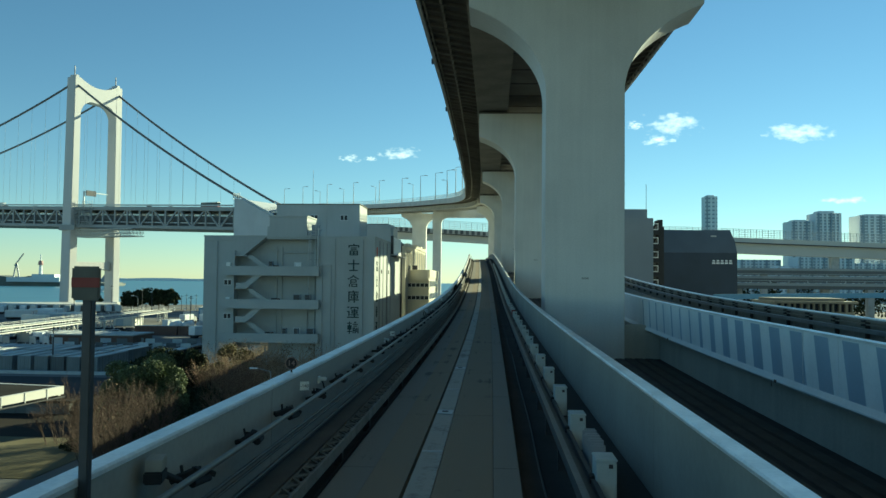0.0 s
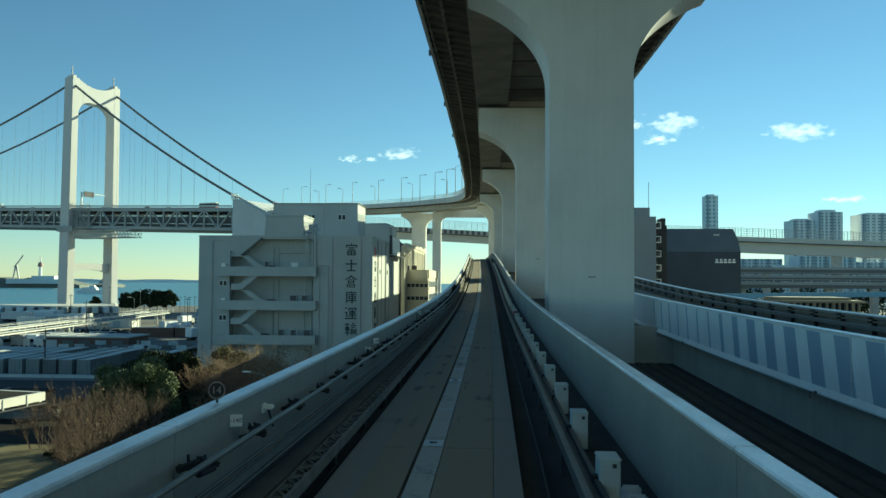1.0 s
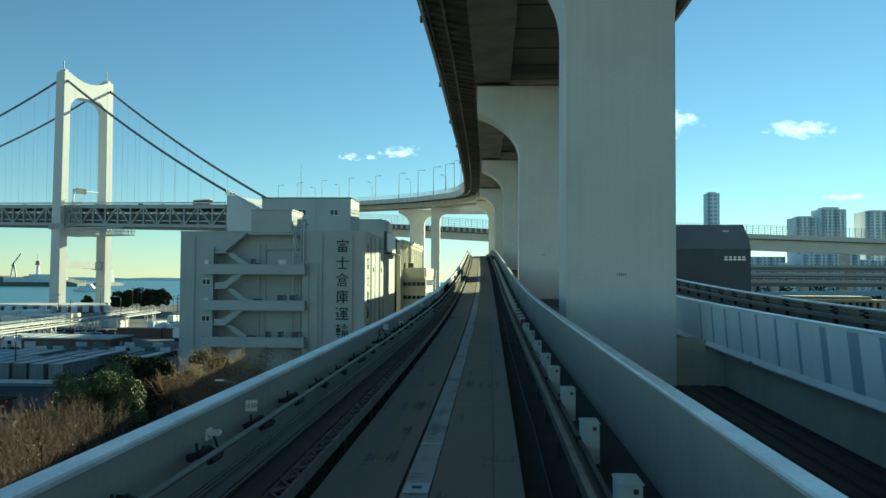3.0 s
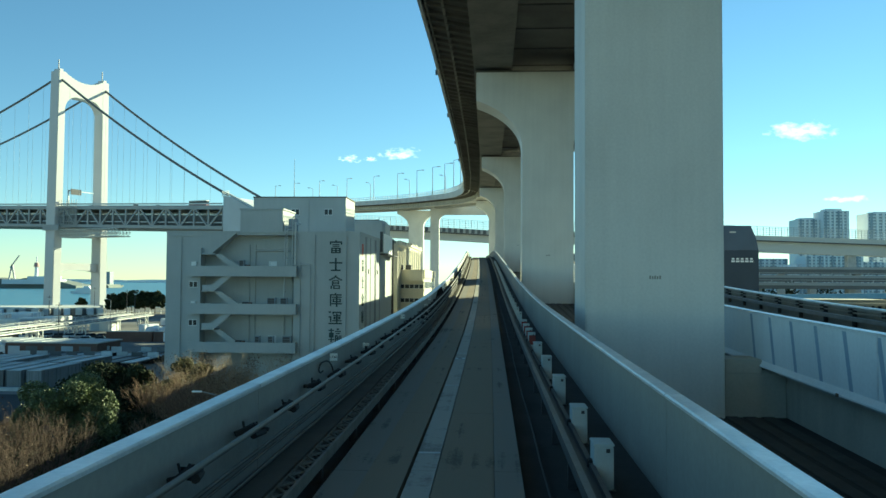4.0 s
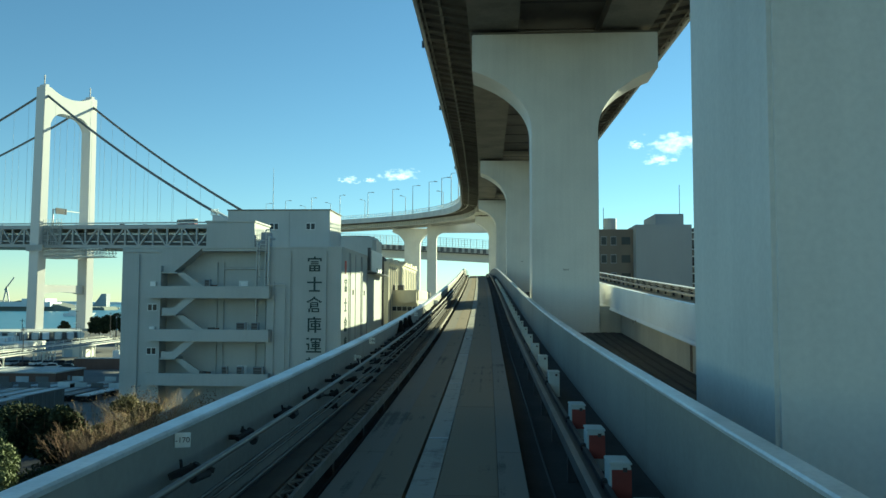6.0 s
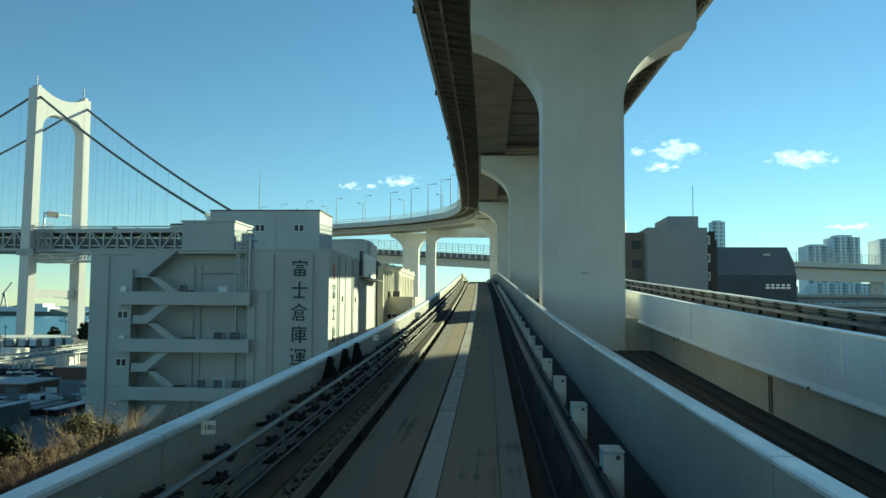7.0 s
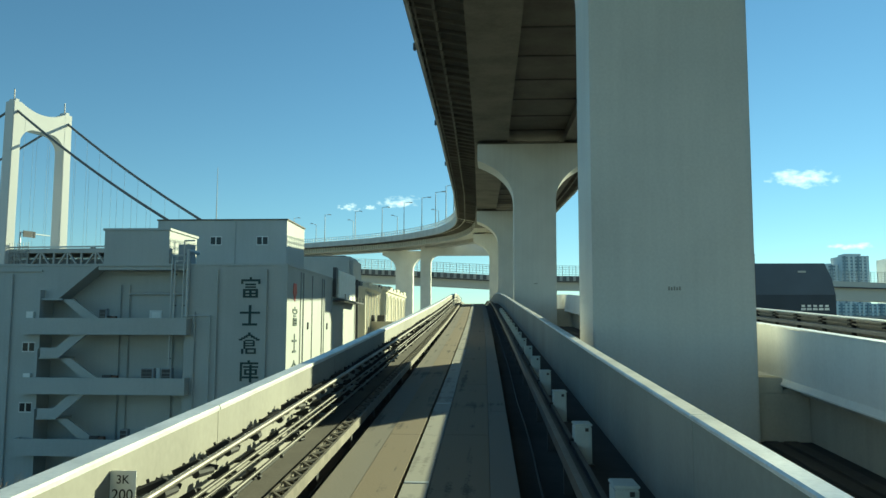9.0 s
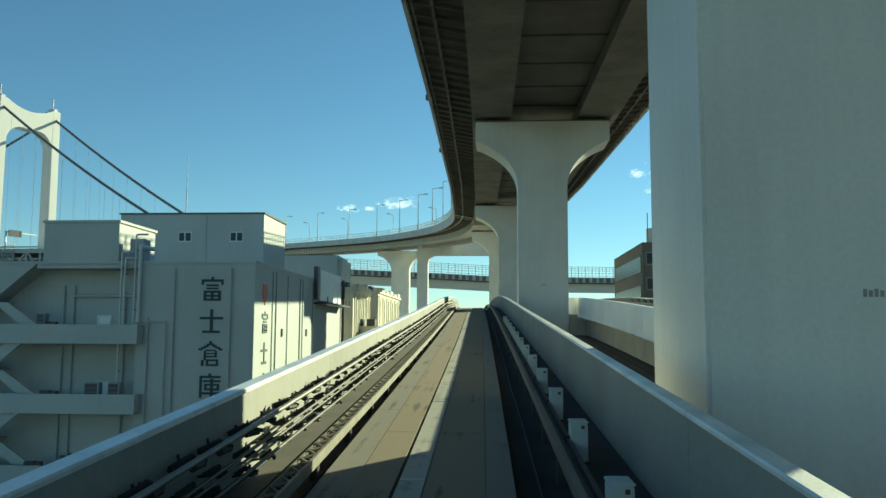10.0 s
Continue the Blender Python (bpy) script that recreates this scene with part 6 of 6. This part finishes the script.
# white posts of the shore fence
for k in range(22):
    fp = thing("fence_post", "pale post of the quay fence", "fence post", (-212 + 5.5 * k, 404, 0), group="quay fence")
    part("post", box(-0.12, 0.12, -0.12, 0.12, 0, 1.8), WHITE, fp)
    part("rail", box(0.124, 5.38, -0.05, 0.05, 1.2, 1.35), PALESTEEL, fp)


def yard_lamp(x, y, h, arm):
    t = thing("yard_lamp", "slim steel lamp post with a curved arm", "street lamp", (x, y, 0), group="yard lamps")
    part("mast", rod((0, 0, 0), (0, 0, h), 0.09, n=8, r2=0.06), LAMPPOST, t)
    part("arm", rod((0, 0, h), (-arm, 0, h + 0.35), 0.04, n=6), LAMPPOST, t)
    part("lantern", box(-arm - 0.9, -arm + 0.05, -0.17, 0.17, h + 0.28, h + 0.42, 0.05), WHITE, t)


yard_lamp(-25.5, 92, 6.3, 1.6)
for x, y in ((-108, 240), (-96, 282), (-210, 300), (-76, 320)):
    yard_lamp(x, y, 11, 1.2)

# ------------------------------------------------------------ trees and shrubs
def leaf_cloud(n, blobs, size, seed):
    rng = np.random.default_rng(seed)
    blobs = np.array(blobs, float)
    pick = rng.integers(0, len(blobs), n)
    d = rng.normal(size=(n, 3)); d /= np.linalg.norm(d, axis=1)[:, None]
    rad = rng.uniform(0.55, 1.08, n)[:, None]
    c = blobs[pick, :3] + d * rad * blobs[pick, 3:6]
    u = rng.normal(size=(n, 3)); u /= np.linalg.norm(u, axis=1)[:, None]
    v = np.cross(u, rng.normal(size=(n, 3))); v /= np.linalg.norm(v, axis=1)[:, None]
    s = (size * rng.uniform(0.6, 1.5, n))[:, None]
    vs = np.stack([c - u * s, c + v * s * 0.5, c + u * s, c - v * s * 0.5], 1).reshape(-1, 3)
    vs[:, 2] = np.maximum(vs[:, 2], 0.05)
    me = bpy.data.meshes.new("crown")
    me.from_pydata(vs.tolist(), [], np.arange(4 * n).reshape(-1, 4).tolist())
    return me


def evergreen(x, y, h, spread, n, seed, mat=None, label="dense evergreen tree with dark glossy leaves", size=0, low=0.3):
    rng = random.Random(seed)
    t = thing("evergreen_tree", label, "tree", (x, y, 0), group="evergreen trees")
    b = bmesh.new()
    rod((0, 0, 0), (0, 0, h * 0.6), 0.22, b, 8, 0.1)
    for i in range(6):
        a = i * 1.05
        rod((0, 0, h * (0.2 + 0.06 * i)), (math.cos(a) * spread * 0.6, math.sin(a) * spread * 0.6, h * (0.5 + 0.06 * i)), 0.09, b, 6, 0.03)
    part("trunk", b, BARK, t)
    blobs = []
    for i in range(22):
        a, rr = rng.uniform(0, 6.28), spread * math.sqrt(rng.random()) * 0.85
        zz = h * (low + (0.9 - low) * rng.random() * (1 - 0.45 * (rr / spread) ** 2))
        q = spread * rng.uniform(0.2, 0.42)
        blobs.append((math.cos(a) * rr, math.sin(a) * rr, zz, q, q, q * 0.8))
    me = leaf_cloud(n, blobs, size or 0.2 * (h / 8) ** 0.5, seed)
    me.materials.append(mat or LEAF)
    part("crown", me, None, t)
    return t


def bare_shrub(x, y, h, spread, stems, seed, leaves=0, wood=None, label="bare winter shrub of many thin brown twigs"):
    rng = random.Random(seed)
    t = thing("bare_shrub", label, "shrub", (x, y, 0), group="winter shrubs")
    vs, fs = [], []

    def twig(a, c, r0, r1):
        a, c = Vector(a), Vector(c)
        d = (c - a).normalized(); s1 = d.orthogonal().normalized(); s2 = d.cross(s1)
        k = len(vs)
        for p, r in ((a, r0), (c, r1)):
            for j in range(3):
                an = j * 2.094
                q = p + (s1 * math.cos(an) + s2 * math.sin(an)) * r
                vs.append((q.x, q.y, max(0.0, q.z)))
        for j in range(3):
            fs.append((k + j, k + (j + 1) % 3, k + 3 + (j + 1) % 3, k + 3 + j))

    def grow(p, d, ln, r, depth):
        e = p + d * ln
        twig(p, e, r, r * 0.65)
        if depth == 0:
            return
        for _ in range(3 if depth > 1 else 4):
            nd = (d + Vector((rng.gauss(0, 0.42), rng.gauss(0, 0.42), rng.gauss(0.12, 0.25)))).normalized()
            grow(p + d * ln * rng.uniform(0.5, 1.0), nd, ln * rng.uniform(0.5, 0.8), r * 0.6, depth - 1)

    for i in range(stems):
        a, rr = rng.uniform(0, 6.28), spread * math.sqrt(rng.random()) * 0.7
        d = Vector((math.cos(a) * 0.35, math.sin(a) * 0.35, 1)).normalized()
        grow(Vector((math.cos(a) * rr, math.sin(a) * rr, 0)), d, h * rng.uniform(0.3, 0.46), 0.036, 3)
    me = bpy.data.meshes.new("twig_crown"); me.from_pydata(vs, [], fs); me.materials.append(wood or BARE)
    part("branchwork", me, None, t)
    if leaves:
        blobs = [(rng.uniform(-1, 1) * spread * 0.7, rng.uniform(-1, 1) * spread * 0.7, h * rng.uniform(0.35, 0.9), spread * 0.3, spread * 0.3, h * 0.14) for _ in range(14)]
        me = leaf_cloud(int(leaves * 0.35), blobs, 0.1, seed); me.materials.append(DRYLEAF)
        part("dry_foliage", me, None, t)
    return t


evergreen(-42.4, 95, 8.0, 4.9, 48000, 11, LEAF, "rounded olive-green evergreen bush", 0.12, 0.12)
evergreen(-38.4, 95.5, 6.8, 2.8, 20000, 15, LEAF, "low olive-green evergreen bush", 0.12, 0.12)
evergreen(-46, 110.5, 8.0, 4.6, 14000, 12, DARKLEAF)
evergreen(-43.6, 111, 7.6, 3.6, 12000, 14, DARKLEAF)
evergreen(-38.4, 120.5, 8.3, 3.0, 14000, 17, OLIVELEAF, "rounded olive-brown leafy shrub", 0.13, 0.2)
evergreen(-39.4, 111.5, 6.4, 2.2, 8000, 18, OLIVELEAF, "low olive-brown leafy shrub", 0.13, 0.2)
# brown thicket by the warehouse
for i, (x, y, h, s_, n, lv) in enumerate(((-34.5, 118, 8.2, 3.8, 44, 1500), (-39, 125, 8.4, 4.2, 34, 1300), (-30.5, 121, 7.6, 3.6, 40, 1600), (-26.5, 127, 7.2, 3.4, 34, 1200), (-31.5, 112, 6.6, 3.2, 34, 900), (-29.5, 106, 5.4, 2.8, 26, 500), (-45, 127, 7.8, 3.6, 22, 900), (-33, 105, 5.4, 2.6, 22, 500), (-36.5, 110, 6.6, 2.8, 30, 700), (-34.6, 108, 5.4, 2.6, 24, 500))):
    bare_shrub(x, y, h, s_, n, 40 + i, lv)
# bare shrubs at the edge of the lawn, twigs darkened for shadow there
for i, (x, y, h, s_, n, lv) in enumerate(((-38.2, 80, 7.4, 2.6, 22, 160), (-41.5, 82, 7.4, 2.6, 22, 160), (-43.6, 80, 6.6, 2.2, 18, 120), (-35.8, 84, 6.8, 2.4, 20, 140), (-35.0, 71, 6.4, 2.4, 20, 100), (-32.4, 66.5, 5.8, 2.2, 20, 80), (-37.0, 75.5, 6.8, 2.4, 20, 120), (-29.8, 63, 5.2, 2.0, 18, 60), (-29.6, 71, 5.4, 2.2, 18, 100), (-26.5, 66, 4.6, 1.9, 16, 60), (-33.5, 76, 6.0, 2.4, 18, 100))):
    bare_shrub(x, y, h, s_, n, 90 + i, lv, SHADED_TWIG, "bare winter shrub with thin upright twigs, shade in their brown")
for i, (x, y, h, s_, n, lv) in enumerate(((-31.6, 101, 6.6, 2.5, 26, 300), (-33.8, 105, 6.9, 2.5, 26, 300), (-29.6, 97, 5.8, 2.3, 22, 240), (-30.4, 92, 5.4, 2.2, 22, 240), (-36.2, 113, 6.9, 2.6, 26, 500), (-38.2, 108.4, 6.6, 2.4, 26, 500), (-28.2, 100.5, 5.6, 2.2, 20, 200))):
    bare_shrub(x, y, h, s_, n, 130 + i, lv, RUSTTWIG, "bare rust-brown winter shrub of dense thin twigs")
# undergrowth on the bank, its dark leaves standing in for shadow there
ub = [(-37 + 4 * math.sin(i * 1.7) + random.uniform(-2, 2), 84 + 1.5 * i, 0.9, 3.4, 3.2, 1.5) for i in range(28)] + [(-31 + random.uniform(-3, 3), 76 + 4 * i, 0.8, 3.6, 4, 1.4) for i in range(14)] + [(-36 + random.uniform(-4, 4), 80 + random.uniform(-3, 5), 0.3, 3, 3, 0.8) for i in range(8)]
ug = leaf_cloud(60000, ub, 0.2, 77)
ug.materials.append(DARKLEAF)
tagged(new("undergrowth", ug), "low evergreen undergrowth, its dark leaves standing in for the bank's shadow", "undergrowth", kind="stuff")
tagged(part("soil", box(-75, -20, 83.01, 111.9, 0.004, 0.06), SOIL), "dark soil under the shrubs with the bank's shadow in its colour", "soil", kind="structure")
# belt of dark trees behind the low roads
tb_ = leaf_cloud(16000, [(80 + 5 * i + random.uniform(-2, 2), 352 + random.uniform(-4, 4), random.uniform(7, 13), 4.5, 4, 5.5) for i in range(52)], 0.7, 88)
tb_.materials.append(DARKLEAF)
tagged(new("tree_belt", tb_), "belt of dark trees behind the elevated roads", "trees", kind="stuff")
# far trees by the shore
for i, (x, y, h, s_) in enumerate(((-188, 410, 10.5, 5.5), (-181, 412, 12.8, 6.5), (-174.5, 413, 11, 5.5), (-169, 412, 11.5, 4.6), (-214, 425, 8, 2.4))):
    evergreen(x, y, h, s_, 3500, 60 + i, DARKLEAF, "round dark tree on the far quay", 0.75)

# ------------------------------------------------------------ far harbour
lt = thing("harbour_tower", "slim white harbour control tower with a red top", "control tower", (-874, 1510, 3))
part("shaft", rod((0, 0, 0), (0, 0, 36), 4.2, n=14, r2=2.6), FARGREY_HAZED, lt)
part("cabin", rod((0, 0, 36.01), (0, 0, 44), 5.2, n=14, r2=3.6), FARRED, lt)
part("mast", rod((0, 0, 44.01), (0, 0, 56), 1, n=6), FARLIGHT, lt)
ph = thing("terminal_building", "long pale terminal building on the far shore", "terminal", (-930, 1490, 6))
part("wall", box(0, 105, 0, 40, 0, 9), FARGREY_HAZED, ph)
part("roof", box(50, 95, 0, 40, 9.01, 15), FARGREY_HAZED, ph)
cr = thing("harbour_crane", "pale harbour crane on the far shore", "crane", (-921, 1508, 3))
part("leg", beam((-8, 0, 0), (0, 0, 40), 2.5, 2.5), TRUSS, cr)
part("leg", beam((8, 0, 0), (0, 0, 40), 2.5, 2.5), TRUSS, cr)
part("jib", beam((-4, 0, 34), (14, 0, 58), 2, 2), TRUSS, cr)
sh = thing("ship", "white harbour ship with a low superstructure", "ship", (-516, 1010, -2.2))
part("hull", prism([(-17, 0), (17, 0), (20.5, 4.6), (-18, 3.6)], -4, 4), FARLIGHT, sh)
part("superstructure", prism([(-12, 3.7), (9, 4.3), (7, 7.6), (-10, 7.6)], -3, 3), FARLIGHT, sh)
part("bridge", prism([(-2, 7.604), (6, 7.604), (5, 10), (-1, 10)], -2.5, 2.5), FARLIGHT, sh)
part("mast", rod((-4, 0, 7.61), (-4, 0, 14), 0.35, n=6, r2=0.2), FARGREY_HAZED, sh)
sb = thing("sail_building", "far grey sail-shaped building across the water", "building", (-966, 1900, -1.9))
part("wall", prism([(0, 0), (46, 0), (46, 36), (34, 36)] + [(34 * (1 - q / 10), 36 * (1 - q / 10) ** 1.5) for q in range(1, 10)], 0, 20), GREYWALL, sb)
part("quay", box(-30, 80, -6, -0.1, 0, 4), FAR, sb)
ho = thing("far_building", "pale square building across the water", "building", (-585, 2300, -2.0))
part("wall", box(0, 40, 0, 30, 0, 34), FARGREY_HAZED, ho)
part("roof_block", box(8, 30, 4, 26, 34.01, 40), FARGREY_HAZED, ho)

# ------------------------------------------------------------ clouds, far behind all else
def cloud(x, z, w, h, seed):
    nx, nz = 40, 16
    vs, fs = [], []
    for j in range(nz + 1):
        for i in range(nx + 1):
            vs.append(((i / nx - 0.5) * w, 0, (j / nz - 0.5) * h))
    for j in range(nz):
        for i in range(nx):
            k = j * (nx + 1) + i
            fs.append((k, k + 1, k + nx + 2, k + nx + 1))
    me = bpy.data.meshes.new("cloud"); me.from_pydata(vs, [], fs)
    # flat card that glows in place of sunlit cloud
    m = bpy.data.materials.new("glowing_cloud_card")
    m.use_nodes = True
    n, l = m.node_tree.nodes, m.node_tree.links
    n.clear()
    out, mix, tr, em = n.new("ShaderNodeOutputMaterial"), n.new("ShaderNodeMixShader"), n.new("ShaderNodeBsdfTransparent"), n.new("ShaderNodeEmission")
    em.inputs[0].default_value, em.inputs[1].default_value = (1.0, 0.97, 0.92, 1), CLOUD_GLOW
    tc, mp, no = n.new("ShaderNodeTexCoord"), n.new("ShaderNodeMapping"), n.new("ShaderNodeTexNoise")
    mp.inputs["Location"].default_value = (seed * 3.7, seed, 0)
    mp.inputs["Scale"].default_value = (3.0 / w * 1.5, 1, 3.0 / w * 3.0)
    no.inputs["Scale"].default_value, no.inputs["Detail"].default_value, no.inputs["Roughness"].default_value = 1.3, 4, 0.5
    l.new(tc.outputs["Object"], mp.inputs[0]); l.new(mp.outputs[0], no.inputs["Vector"])
    gr, mg = n.new("ShaderNodeVectorMath"), n.new("ShaderNodeVectorMath")
    mg.operation = "MULTIPLY"; mg.inputs[1].default_value = (2 / w, 0, 2 / h)
    gr.operation = "LENGTH"
    l.new(tc.outputs["Object"], mg.inputs[0]); l.new(mg.outputs[0], gr.inputs[0])
    a = n.new("ShaderNodeMath"); a.operation = "SUBTRACT"; l.new(no.outputs["Fac"], a.inputs[0])
    k2 = n.new("ShaderNodeMath"); k2.operation = "MULTIPLY"; k2.inputs[1].default_value = 0.42; l.new(gr.outputs["Value"], k2.inputs[0]); l.new(k2.outputs[0], a.inputs[1])
    mr = n.new("ShaderNodeMapRange"); mr.inputs["From Min"].default_value, mr.inputs["From Max"].default_value = 0.14, 0.66
    l.new(a.outputs[0], mr.inputs["Value"])
    l.new(mr.outputs[0], mix.inputs[0]); l.new(tr.outputs[0], mix.inputs[1]); l.new(em.outputs[0], mix.inputs[2]); l.new(mix.outputs[0], out.inputs[0])
    me.materials.append(m)
    ob = new("backdrop_cloud", me)
    ob.location = (x, 4000, z)
    return tagged(ob, "small white fair-weather cloud far away", "cloud", kind="structure")


for i, (px_, py_, w, h) in enumerate(((702, 272, 80, 26), (615, 280, 44, 15), (652, 281, 26, 10), (1184, 218, 110, 44), (1162, 248, 70, 22), (1120, 222, 30, 20), (1400, 234, 130, 40), (1475, 352, 90, 14))):
    cloud((px_ - 873) / 1429 * 4000, 17 + (497 - py_) / 1429 * 4000, w * 4000 / 1429, h * 4000 / 1429, i + 1)
